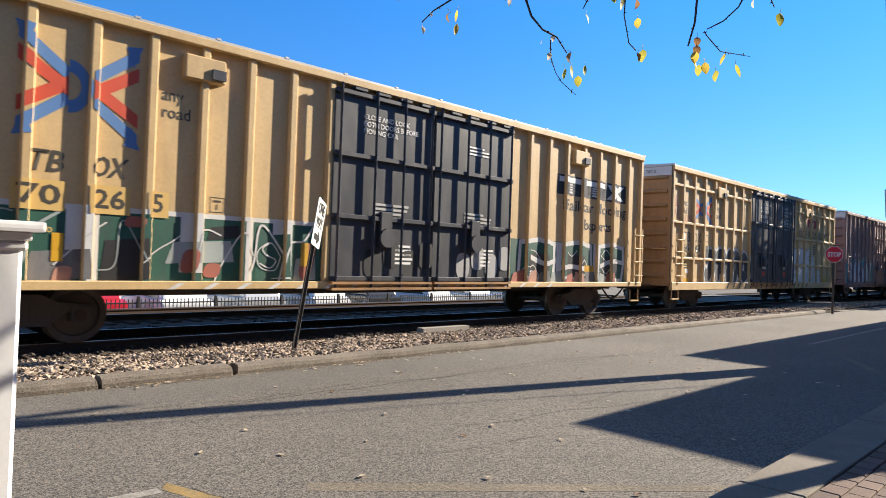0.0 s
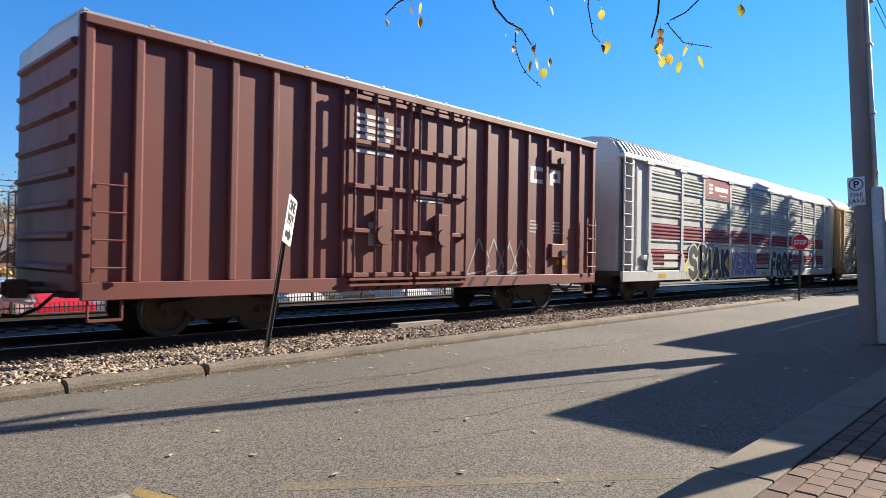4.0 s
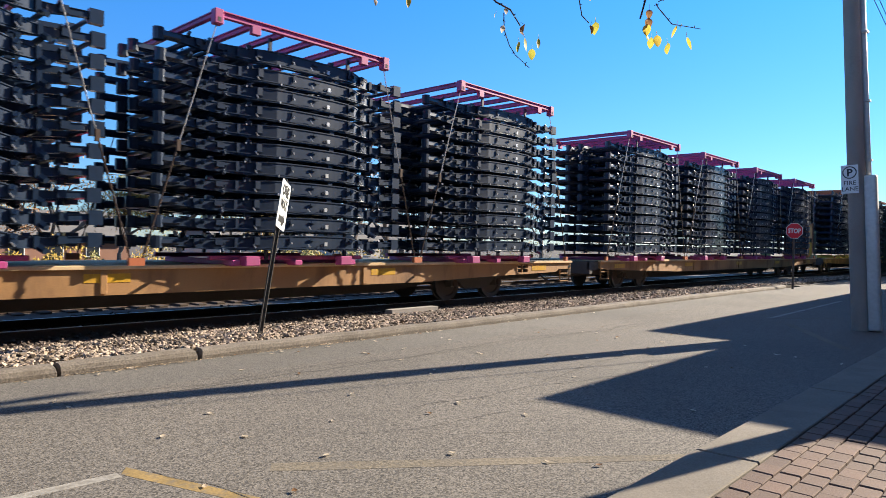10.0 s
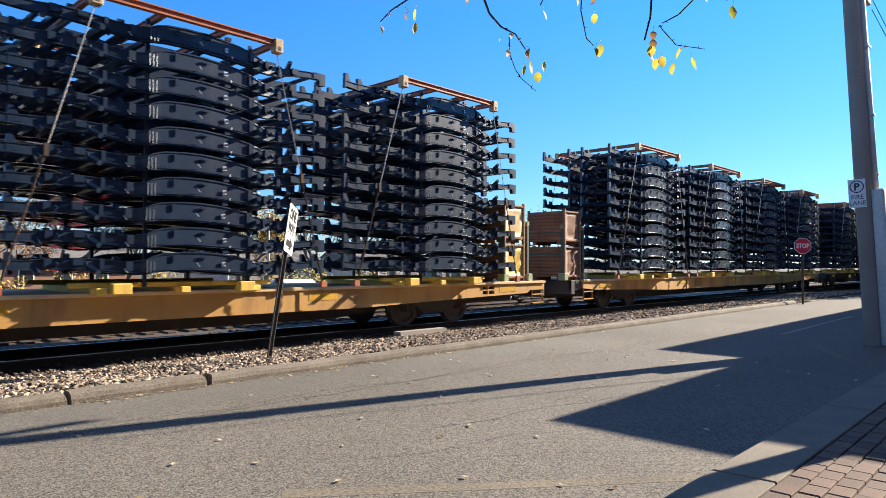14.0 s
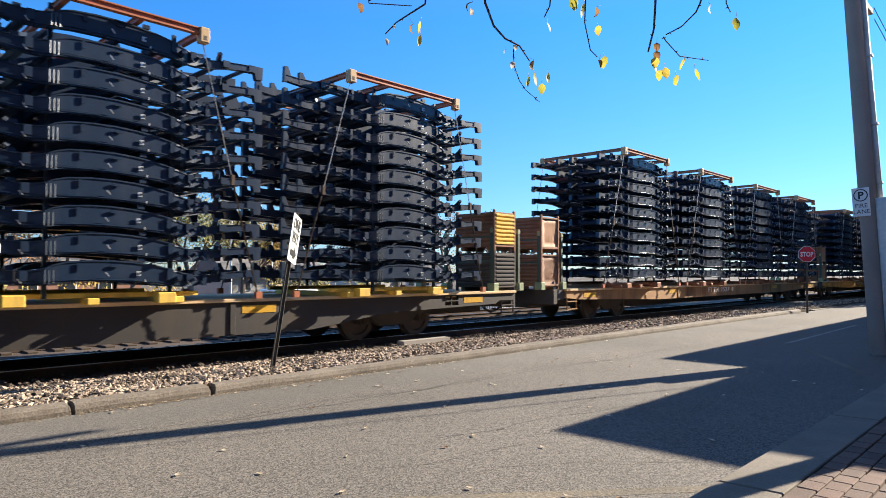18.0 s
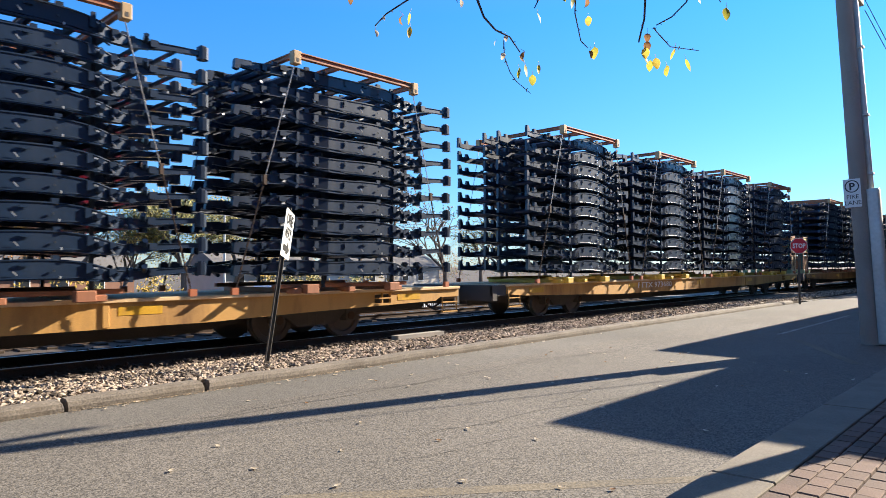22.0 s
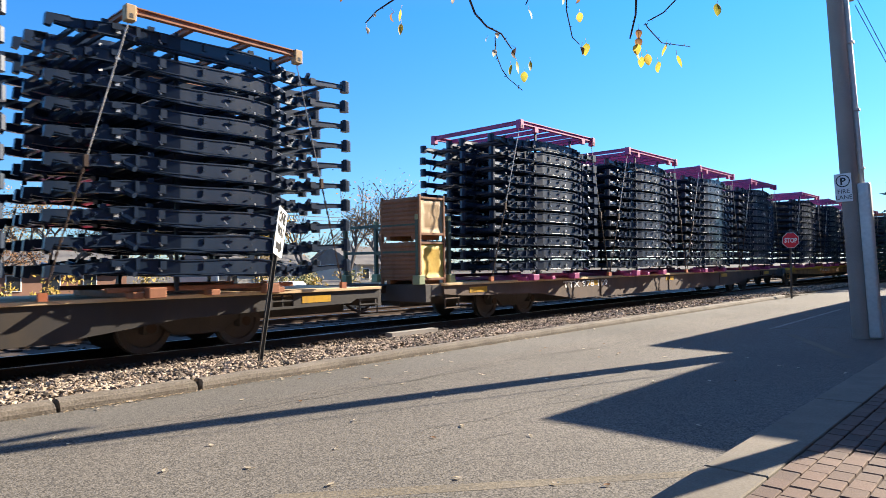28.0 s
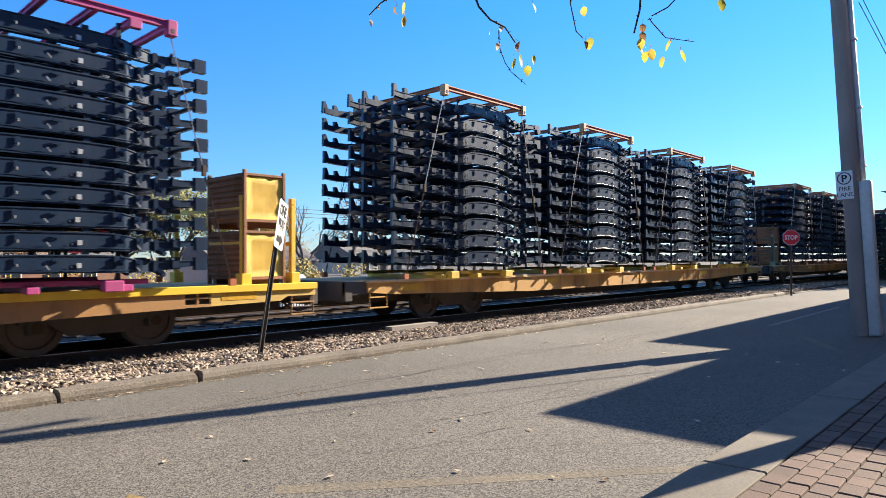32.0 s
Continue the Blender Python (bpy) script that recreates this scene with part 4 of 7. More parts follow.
# ---- autoracks ----
def autorack(x, trim, sill, label, bands):
    """A closed two-level car carrier: deck sill, posts, corrugated side panels, ribbed arched roof, end doors."""
    car = tagged(new("autorack"), label, "autorack", group="car carriers of the train")
    L, h, z0, eave, top = 27.4, HALF, 0.72, 4.98, 5.75
    for s in (-1, 1):
        part("deck_sill", bevelled(boxes((0, L, s * h - 0.05, s * h + 0.05, z0, z0 + 0.36)), 0.012), sill, car)
    part("deck", boxes((0.1, L - 0.1, -h + 0.04, h - 0.04, z0 + 0.2, z0 + 0.36)), UNDER, car)
    part("inner_wall", boxes((0.4, L - 0.4, -h + 0.34, h - 0.34, z0 + 0.36, eave)), UNDER, car)
    posts = [2.0, 4.75, 6.85, 9.8, 12.4, 15.35, 18.25, 20.95, 23.4, 25.5]
    for i, px in enumerate(posts):
        p = bmesh.new()
        box(p, px - 0.1, px + 0.1, -h - 0.03, -h + 0.14, z0 + 0.34, eave)
        prism(p, [(px - 0.26, z0 + 0.34), (px + 0.26, z0 + 0.34), (px + 0.1, z0 + 1.0), (px - 0.1, z0 + 1.0)], -h - 0.06, -h - 0.025)
        box(p, px - 0.3, px + 0.3, -h - 0.06, -h + 0.02, eave - 0.1, eave + 0.02)
        part("post", fix(p), trim, car)
    rng = random.Random(5)
    for i, (a, b) in enumerate(zip(posts, posts[1:])):
        a, b = a + 0.1, b - 0.1
        zb, zt = z0 + 0.42, eave - 0.05
        groups = 4
        panel = None
        for g in range(groups):
            g0 = zb + (zt - zb) * g / groups
            g1 = zb + (zt - zb) * (g + 1) / groups
            crimson = bands and g < 2
            nb = 5
            prof = [(-h + 0.1, g0), (-h + 0.06, g0)]
            red = []
            for k in range(nb):
                zc = g0 + (g1 - g0) * (0.04 + 0.72 * (k + 0.5) / nb)
                hh = (g1 - g0) * 0.72 / nb * 0.4
                if crimson and ((g == 1 and k > 0) or (g == 0 and k > 0)):
                    red += [len(prof) - 1 + q for q in range(1, 4)]
                prof += [(-h + 0.06, zc - hh), (-h - 0.012, zc - hh * 0.5), (-h - 0.012, zc + hh * 0.5), (-h + 0.06, zc + hh)]
            zr = g0 + (g1 - g0) * 0.88
            prof += [(-h + 0.06, zr - 0.11), (-h + 0.025, zr - 0.1), (-h + 0.025, zr + 0.1), (-h + 0.06, zr + 0.11), (-h + 0.06, g1), (-h + 0.1, g1)]
            sh = bmesh.new()
            prism(sh, prof, a, b, axis="x")
            sh.faces.ensure_lookup_table()
            for q in red:
                sh.faces[2 + q].material_index = 1
            pm = mesh(fix(sh), "side_panel", [PANEL, CRIMSON])
            part("side_panel", pm, None, car)
    part("top_rail", bevelled(boxes((1.9, L - 1.8, -h - 0.02, -h + 0.1, eave - 0.04, eave + 0.06)), 0.01), trim, car)
    roof = bmesh.new()
    arc = [(-h, eave + 0.02), (-h + 0.03, eave + 0.16), (-1.3, 5.5), (-0.95, 5.68), (-0.45, top), (0.45, top), (0.95, 5.68), (1.3, 5.5), (h - 0.03, eave + 0.16), (h, eave + 0.02)]
    prism(roof, arc, 0.15, L - 0.15, axis="x")
    part("roof", fix(roof), ROOF, car, "arched galvanised roof with close ribs")
    rib = bmesh.new()
    for (y0, za), (y1, zb) in zip(arc[1:-1], arc[2:-1]):
        dy, dz = y1 - y0, zb - za
        ln = math.hypot(dy, dz)
        ny, nz = -dz / ln * 0.045, dy / ln * 0.045
        prism(rib, [(y0, za), (y1, zb), (y1 + ny, zb + nz), (y0 + ny, za + nz)], -0.05, 0.05, axis="x")
    rib_me = mesh(fix(rib), "roof_rib", ROOF)
    n = 92
    for i in range(n):
        part("roof_rib", rib_me, None, car, at=pose(0.4 + (L - 0.8) * i / (n - 1), 0, 0))
    for e, s in ((0.0, 1), (L, -1)):
        def X(d):
            return e + s * d
        end = bmesh.new()
        prism(end, [(-h + 0.25, z0 + 0.36)] + [(y * 0.93, z) for y, z in arc[1:-1]] + [(h - 0.25, z0 + 0.36)], min(X(0.02), X(0.14)), max(X(0.02), X(0.14)), axis="x")
        d = part("end_door", fix(end), trim, car, "folding end door with a pale upper band")
        part("door_band", fix(prism(bmesh.new(), [(-h + 0.24, eave - 0.2)] + [(y * 0.935, z) for y, z in arc[1:-1]] + [(h - 0.24, eave - 0.2)], min(X(-0.0), X(0.03)), max(X(0.0), X(0.03)), axis="x")), SILVER, d)
        part("door_gap", boxes((min(X(-0.012), X(0.02)), max(X(-0.012), X(0.02)), -0.06, 0.06, z0 + 0.4, top - 0.1)), UNDER, d)
        part("side_bulkhead", bevelled(boxes((min(X(1.1), X(1.98)), max(X(1.1), X(1.98)), -h + 0.07, -h + 0.22, z0 + 0.36, eave)), 0.02), trim, car)
        part("side_gap", boxes((min(X(0.8), X(1.12)), max(X(0.8), X(1.12)), -h + 0.26, -h + 0.3, z0 + 0.36, eave)), UNDER, car)
        part("inner_edge", bevelled(boxes((min(X(1.04), X(1.14)), max(X(1.04), X(1.14)), -h + 0.0, -h + 0.24, z0 + 0.55, eave - 0.3)), 0.015), trim, car)
        part("latch", bevelled(boxes((min(X(1.5), X(1.75)), max(X(1.5), X(1.75)), -h - 0.06, -h + 0.08, z0 + 0.75, z0 + 0.92)), 0.02), trim, car)
        part("door_edge", bevelled(boxes((min(X(0.62), X(0.82)), max(X(0.62), X(0.82)), -h - 0.02, -h + 0.3, z0 + 0.36, eave - 0.02)), 0.02), trim, car)
        part("corner_board", bevelled(boxes((min(X(0.0), X(2.3)), max(X(0.0), X(2.3)), -h - 0.05, -h + 0.3, eave - 0.04, eave + 0.1)), 0.015), trim, car)
        part("far_board", bevelled(boxes((min(X(0.0), X(2.8)), max(X(0.0), X(2.8)), h - 0.3, h + 0.05, z0 + 0.36, eave + 0.1)), 0.015), trim, car)
        part("side_recess", boxes((min(X(0.1), X(0.7)), max(X(0.1), X(0.7)), -h + 0.34, -h + 0.4, z0 + 0.36, eave)), trim, car)
        ladder(car, min(X(0.02), X(0.6)), -h - 0.02, z0 + 0.36, eave - 0.04, 9, 0.58, trim, 0.05)
        bogie(car, X(2.9))
    part("far_wall", boxes((0.2, L - 0.2, h - 0.1, h, z0 + 0.36, eave)), GALV, car)
    part("centre_sill", boxes((0.2, L - 0.2, -0.4, 0.4, 0.55, z0 + 0.2)), UNDER, car)
    couplers(car, L)
    return rides(car, x)


AUTORACKS = (autorack(78.45, SILVER, SILVER, "silver autorack with crimson bands and graffiti along the sill", True),
             autorack(107.1, SAND, DECK_TAN, "autorack with sand-coloured posts and galvanised panels", False))


# ---- flat cars ----
DECK_Z = 1.0


def flat_car(x, sill, label, yellow=False, belly=0.44):
    car = tagged(new("flat_car"), label, "flat car", group="flat cars of the train")
    L, h = 27.0, 1.5
    x0, x1, o0, o1 = 0.6, L - 0.1, L - 2.8, L - 2.33
    for s in (-1, 1):
        y0, y1 = (-h - 0.05, -h + 0.02) if s < 0 else (h - 0.02, h + 0.05)
        side = part("side_sill", fix(prism(bmesh.new(), [(x0, DECK_Z), (x0, DECK_Z - 0.24), (x0 + 0.7, DECK_Z - 0.3), (4.6, DECK_Z - 0.38), (6.6, DECK_Z - belly), (L - 6.6, DECK_Z - belly), (L - 4.6, DECK_Z - 0.38), (o0, DECK_Z - 0.34), (o0, DECK_Z)], y0, y1)), sill, car)
        part("sill_end", fix(prism(bmesh.new(), [(o1, DECK_Z), (o1, DECK_Z - 0.33), (L - 0.9, DECK_Z - 0.3), (L - 0.75, DECK_Z - 0.22), (x1, DECK_Z - 0.22), (x1, DECK_Z)], y0, y1)), DECK_GOLD if yellow else sill, side)
        for z0, z1 in ((0.335, 0.285), (0.19, 0.165), (0.07, 0.0)):
            part("opening_bar", boxes((o0, o1, y0, y1, DECK_Z - z0, DECK_Z - z1)), sill, side)
        part("opening_bar", boxes(((o0 + o1) / 2 - 0.015, (o0 + o1) / 2 + 0.015, y0 + 0.01, y1 - 0.01, DECK_Z - 0.3, DECK_Z - 0.05)), sill, side)
        for k in range(3):
            px = (8.2, 13.4, 18.7)[k]
            part("sill_stiffener", bevelled(boxes((px - 0.05, px + 0.05, min(s * (h + 0.05), s * (h + 0.075)), max(s * (h + 0.05), s * (h + 0.075)), DECK_Z - belly + 0.02, DECK_Z - 0.05)), 0.006), sill, side)
    part("sill_lip", bevelled(boxes((x0 - 0.03, x1 + 0.02, -h - 0.1, -h + 0.05, DECK_Z - (0.1 if yellow else 0.035), DECK_Z + 0.03)), 0.008), DECK_YELLOW if yellow else DECK_TOP, car)
    part("deck", boxes((0.1, L - 0.1, -h + 0.05, h - 0.05, DECK_Z - 0.1, DECK_Z + 0.01)), DECK_TOP, car)
    part("centre_sill", fix(prism(bmesh.new(), [(0.2, DECK_Z - 0.1), (0.2, 0.45), (5.0, 0.45), (6.6, 0.26), (L - 6.6, 0.26), (L - 5.0, 0.45), (L - 0.2, 0.45), (L - 0.2, DECK_Z - 0.1)], -0.42, 0.42)), UNDER, car)
    for s, e in ((1, 0.0), (-1, L)):
        part("end_sill", bevelled(boxes((min(e, e + s * 0.2), max(e, e + s * 0.2), -h, h, DECK_Z - 0.42, DECK_Z + 0.01)), 0.015), UNDER, car)
        part("draft_box", boxes((min(e, e + s * 0.62), max(e, e + s * 0.62), -h + 0.02, -h + 0.1, DECK_Z - 0.28, DECK_Z)), UNDER, car)
        off = e + s * (0.65 if s > 0 else 0.15)
        st = tube(bmesh.new(), (off, -h - 0.03, DECK_Z - 0.18), (off, -h - 0.03, 0.42), 0.018, 6)
        tube(st, (off + s * 0.5, -h - 0.03, DECK_Z - 0.18), (off + s * 0.5, -h - 0.03, 0.42), 0.018, 6)
        for z in (0.41, 0.64):
            box(st, min(off, off + s * 0.5) - 0.02, max(off, off + s * 0.5) + 0.02, -h - 0.06, -h, z, z + 0.025)
        part("step", st, sill, car)
        bogie(car, e + s * 4.0)
    rp = mesh(boxes((-0.35, 0.35, -h - 0.056, -h - 0.05, DECK_Z - 0.24, DECK_Z - 0.1)), "reflector", YELLOW)
    for k in range(5):
        part("reflector", rp, None, car, at=pose(1.9 + k * 5.78 + (0.2 if k == 4 else 0), 0, 0))
    couplers(car, L)
    return rides(car, x)


RAILS = {  # x, height of the middle, depth: the line of one side rail
    "hooked": [(-2.6, 0.03, 0.14), (-2.3, 0.02, 0.17), (-1.9, 0.06, 0.21), (-1.5, 0.08, 0.27), (-1.1, 0.05, 0.3), (-0.75, 0.02, 0.31), (-0.3, 0.025, 0.32), (0.2, 0.04, 0.33), (0.65, 0.035, 0.33), (1.0, 0.0, 0.3), (1.35, -0.06, 0.22), (1.7, -0.06, 0.16), (2.2, 0.0, 0.11), (2.8, 0.03, 0.09)],
    "horned": [(-2.95, 0.02, 0.13), (-2.5, 0.0, 0.16), (-2.0, 0.03, 0.19), (-1.45, 0.01, 0.21), (-1.05, -0.04, 0.24), (-0.78, -0.02, 0.27), (-0.6, 0.04, 0.32), (-0.1, 0.07, 0.35), (0.4, 0.05, 0.35), (0.85, 0.0, 0.32), (1.25, -0.08, 0.25), (1.6, -0.08, 0.17), (2.1, 0.0, 0.13), (2.5, 0.02, 0.13)],
    "straight": [(-2.8, 0.0, 0.12), (-2.4, 0.0, 0.15), (-1.9, -0.02, 0.21), (-1.3, -0.01, 0.26), (-0.8, 0.01, 0.29), (-0.2, 0.02, 0.3), (0.5, 0.02, 0.3), (1.0, 0.01, 0.29), (1.3, -0.02, 0.23), (1.6, -0.04, 0.17), (2.05, 0.0, 0.12), (2.35, 0.02, 0.11)]}
END_Y, MID_Y = 0.5, 0.62


def smooth_line(keys, n):
    """Points along a smooth curve through the keys."""
    out = []
    m = len(keys) - 1
    for i in range(n):
        u = i / (n - 1) * m
        k = min(int(u), m - 1)
        f = u - k
        a, b, c, d = (keys[min(max(k + q, 0), m)] for q in (-1, 0, 1, 2))
        out.append([0.5 * (2 * q + (r - p) * f + (2 * p - 5 * q + 4 * r - s) * f * f + (3 * q - p - 3 * r + s) * f ** 3) for p, q, r, s in zip(a, b, c, d)])
    return out


def chassis_frame(kind):
    """A ladder frame: two wavy rounded rails that narrow to the ends, cross members, end fittings and many brackets."""
    bm = bmesh.new()
    keys = RAILS[kind]
    line = smooth_line(keys, 22)

    def level(x):
        return min(line, key=lambda p: abs(p[0] - x))

    def ypos(x):
        k = min(max((abs(x - 0.15) - 0.95) / 0.5, 0), 1)
        return MID_Y + (END_Y - MID_Y) * k
    for s in (-1, 1):
        prev = None
        for x, z, d in line:
            y, d = s * ypos(x), d * 0.9
            ring = [bm.verts.new((x, y + s * a * 0.05, z + b * d / 2)) for a, b in ((-1, -1), (1, -1), (1, -0.86), (0.72, -0.8), (0.72, 0.8), (1, 0.86), (1, 1), (-1, 1))]
            if prev:
                for i in range(8):
                    bm.faces.new((prev[i], prev[(i + 1) % 8], ring[(i + 1) % 8], ring[i]))
            else:
                bm.faces.new(ring[::-1])
            prev = ring
        bm.faces.new(prev)
        x0, z0, x1, z1 = line[0][0], line[0][1], line[-1][0], line[-1][1]
        e = s * END_Y
        if kind == "hooked":
            prism(bm, [(x0 - 0.12, z0 + 0.06), (x0 - 0.14, z0 - 0.11), (x0 - 0.05, z0 - 0.13), (x0 - 0.01, z0 - 0.03), (x0 + 0.2, z0 - 0.05), (x0 + 0.2, z0 + 0.08)], e - 0.05, e + 0.05)
            tube(bm, (x1, e, z1 - 0.1), (x1, e, z1 + 0.11), 0.1, 9)
            tube(bm, (x1, e, z1 + 0.11), (x1, e, z1 + 0.14), 0.06, 7)
        elif kind == "horned":
            for q, h in ((0.0, 0.22), (0.33, 0.17)):
                prism(bm, [(x0 + q - 0.06, z0 - 0.08), (x0 + q + 0.12, z0 - 0.04), (x0 + q + 0.07, z0 + h * 0.5), (x0 + q + 0.02, z0 + h), (x0 + q - 0.05, z0 + h)], e - 0.04, e + 0.04)
            prism(bm, [(x1 - 0.1, z1 - 0.06), (x1 + 0.02, z1 - 0.06), (x1 + 0.04, z1 - 0.17), (x1 + 0.17, z1 - 0.16), (x1 + 0.18, z1 + 0.07), (x1 - 0.1, z1 + 0.07)], e - 0.05, e + 0.05)
        else:
            tube(bm, (x0, e, z0 - 0.1), (x0, e, z0 + 0.1), 0.09, 9)
            tube(bm, (x0 + 0.02, e, z0), (x0 + 0.35, e, z0), 0.075, 7)
            box(bm, x1 - 0.05, x1 + 0.15, e - 0.06, e + 0.06, z1 - 0.12, z1 + 0.1)
        for bx, w, h, out in ((-2.15, 0.05, 0.1, 0.03), (-1.75, 0.07, 0.08, 0.04), (-1.42, 0.03, 0.14, 0.03), (-1.05, 0.05, 0.12, 0.05), (-0.35, 0.03, 0.1, 0.012), (0.15, 0.06, 0.05, 0.02), (0.98, 0.04, 0.13, 0.02), (1.32, 0.05, 0.12, 0.05), (1.62, 0.035, 0.15, 0.03), (1.95, 0.06, 0.09, 0.04)):
            _, z, d = level(bx)
            y = s * (ypos(bx) + 0.05)
            box(bm, bx - w, bx + w, min(y, y + s * out), max(y, y + s * out), z - h + d * 0.3, z + h * 0.4 + d * 0.2)
        for bx in (-1.9, -1.2, 0.55, 1.5):
            _, z, d = level(bx)
            box(bm, bx - 0.05, bx + 0.05, s * ypos(bx) - 0.03, s * ypos(bx) + 0.03, z + d / 2 - 0.01, z + d / 2 + 0.05)
    for x, w in ((-2.3, 0.05), (-1.85, 0.04), (-1.4, 0.1), (-0.7, 0.06), (0.25, 0.06), (1.2, 0.1), (1.75, 0.05), (2.35, 0.04), (-2.05, 0.07), (-1.1, 0.08), (0.8, 0.07)):
        _, z, d = level(x)
        tube(bm, (x, -ypos(x), z - 0.02), (x, ypos(x), z - 0.02), w, 6)
    for x in (-1.65, 1.0):
        _, z, d = level(x)
        tube(bm, (x, -0.55, z), (x + 0.5, 0.1, z + 0.05), 0.03, 5)
    clutter = random.Random(40 + len(kind))
    for s in (-1, 1):
        for bx in (1.12, 1.38, 1.62, 1.88, -1.62, -1.98, -2.3):
            _, z, d = level(bx)
            y, w = s * ypos(bx), clutter.uniform(0.03, 0.07)
            x2, z2 = bx + clutter.uniform(-0.12, 0.12), z + clutter.uniform(-0.16, 0.16)
            tube(bm, (bx, y - s * 0.1, z), (x2, y + s * clutter.uniform(0.1, 0.2), z2), w, 5, w * 0.7)
        run = [p for p in line if -1.9 < p[0] < 1.5]
        for (xa, za, da), (xb, zb, db) in zip(run[::3], run[3::3]):
            tube(bm, (xa, s * (ypos(xa) + 0.065), za - da * 0.3), (xb, s * (ypos(xb) + 0.065), zb - db * 0.3), 0.011, 4, cap=False)
    fix(bm)
    # Tiny random blocks; the pale ones stand in for glints and sky slits.
    r = random.Random(len(kind))
    for s in (-1, 1):
        for _ in range(6):
            bx = r.uniform(-2.2, 1.9)
            _, z, d = level(bx)
            y, zz, w, h = s * (ypos(bx) + 0.055), z + d * r.uniform(-0.5, 0.45), r.uniform(0.006, 0.014), r.uniform(0.01, 0.022)
            box(bm, bx - w, bx + w, min(y, y + s * 0.02), max(y, y + s * 0.02), zz - h, zz + h, mi=1 if r.random() < 0.3 else 2)
    sq = {"hooked": -1.72, "horned": 0.5, "straight": 0.45}[kind]
    for s in (-1, 1):
        _, z, d = level(sq)
        y = s * (ypos(sq) + 0.052)
        box(bm, sq - 0.032, sq + 0.032, min(y, y + s * 0.012), max(y, y + s * 0.012), z - 0.06, z + 0.015, mi=1)
        for k in range(3 if kind == "horned" else 0):
            _, z, d = level(-0.72)
            y = s * (MID_Y + 0.075)
            tube(bm, (-0.8 + 0.055 * k, y, z - 0.13), (-0.8 + 0.055 * k, y, z + 0.06), 0.009, 5, mi=2)
        # Pale stubs painted in as glints along the rail.
        for bx in (-1.12, 0.0, 1.28):
            _, z, d = level(bx)
            y = s * (ypos(bx) + 0.1)
            tube(bm, (bx, y, z - 0.02), (bx + 0.05, y, z - 0.08), 0.014, 4, mi=1)
    return mesh(bm, "chassis_frame", [FRAME, LABEL_GLINT, BRACKET_TUBE])


BRACKET_TUBE = material("bare_bracket_tube", (0.06, 0.07, 0.085), 0.4, 0.5, vary=0.25)
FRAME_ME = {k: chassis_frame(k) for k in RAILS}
STACK_POST = material("worn_stacking_post", (0.022, 0.032, 0.05), 0.45, 0.3, vary=0.35, scale=12)
RACK_W = 3.15


def channel(a, b, w, h, axis):
    """A rolled channel from a to b along x or y: a web between two flanges."""
    bm = bmesh.new()
    prism(bm, [(-w, 0), (w, 0), (w, -0.018), (-w * 0.2, -0.018), (-w * 0.2, -h + 0.018), (w, -h + 0.018), (w, -h), (-w, -h), (-w, -h + 0.018), (-w * 0.45, -h + 0.018), (-w * 0.45, -0.018), (-w, -0.018)], a, b, axis=axis)
    return fix(bm)


def top_rack(st, kind, mat, z, half):
    w = RACK_W / 2
    side = mesh(channel(-half, half, 0.05, 0.11, "x"), "side_beam", mat)
    end = mesh(channel(-w + 0.05, w - 0.05, 0.045, 0.1, "y"), "end_beam", mat)
    cast = bevelled(boxes((-0.08, 0.08, -0.08, 0.08, -0.24, 0.015)), 0.014)
    box(cast, -0.028, 0.028, -0.083, -0.079, -0.2, -0.13, mi=1)
    cast = mesh(fix(cast), "corner_casting", [mat if kind == "straight" else SAND, UNDER])
    for s in (-1, 1):
        part("side_beam", side, None, st, at=pose(0, s * w, z, 0, 0, 0 if s < 0 else 180))
        part("end_beam", end, None, st, at=pose(s * half, 0, z - 0.002))
        for q in (-1, 1):
            part("corner_casting", cast, None, st, at=pose(s * half, q * w, z, 0, 0, 0 if q < 0 else 180))
    for x in ((-1.15, -0.55, 0.1, 0.75, 1.35) if kind == "straight" else (-0.5, 0.55)):
        part("cross_beam", end, None, st, at=pose(x, 0, z - 0.012))
    if kind == "straight":
        lug = mesh(bevelled(boxes((-0.09, 0.09, -0.05, 0.05, -0.25, -0.1)), 0.01), "lug", mat)
        for q in (-1, 1):
            part("lug", lug, None, st, at=pose(-1.15, q * w, z))
            part("lug", lug, None, st, at=pose(1.3, q * w, z))


def base_rack(st, mat, name):
    runner = mesh(bevelled(boxes((-1.7, 1.7, -0.06, 0.06, 0.1, 0.18)), 0.01), "base_runner", mat)
    beam = mesh(bevelled(boxes((-0.08, 0.08, -1.35, 1.35, 0.0, 0.1)), 0.01), "base_beam", mat)
    pad = mesh(bevelled(boxes((-0.14, 0.14, -0.1, 0.1, 0.0, 0.17)), 0.012), "base_pad", mat)
    for s in (-1, 1):
        part("base_runner", runner, None, st, "%s steel base runner" % name, at=pose(0, s * 1.1, 0))
        for x in (-1.05, 1.05):
            part("base_pad", pad, None, st, at=pose(x, s * 1.38, 0))
    for x in (-1.3, 0, 1.3):
        part("base_beam", beam, None, st, at=pose(x, 0, 0))


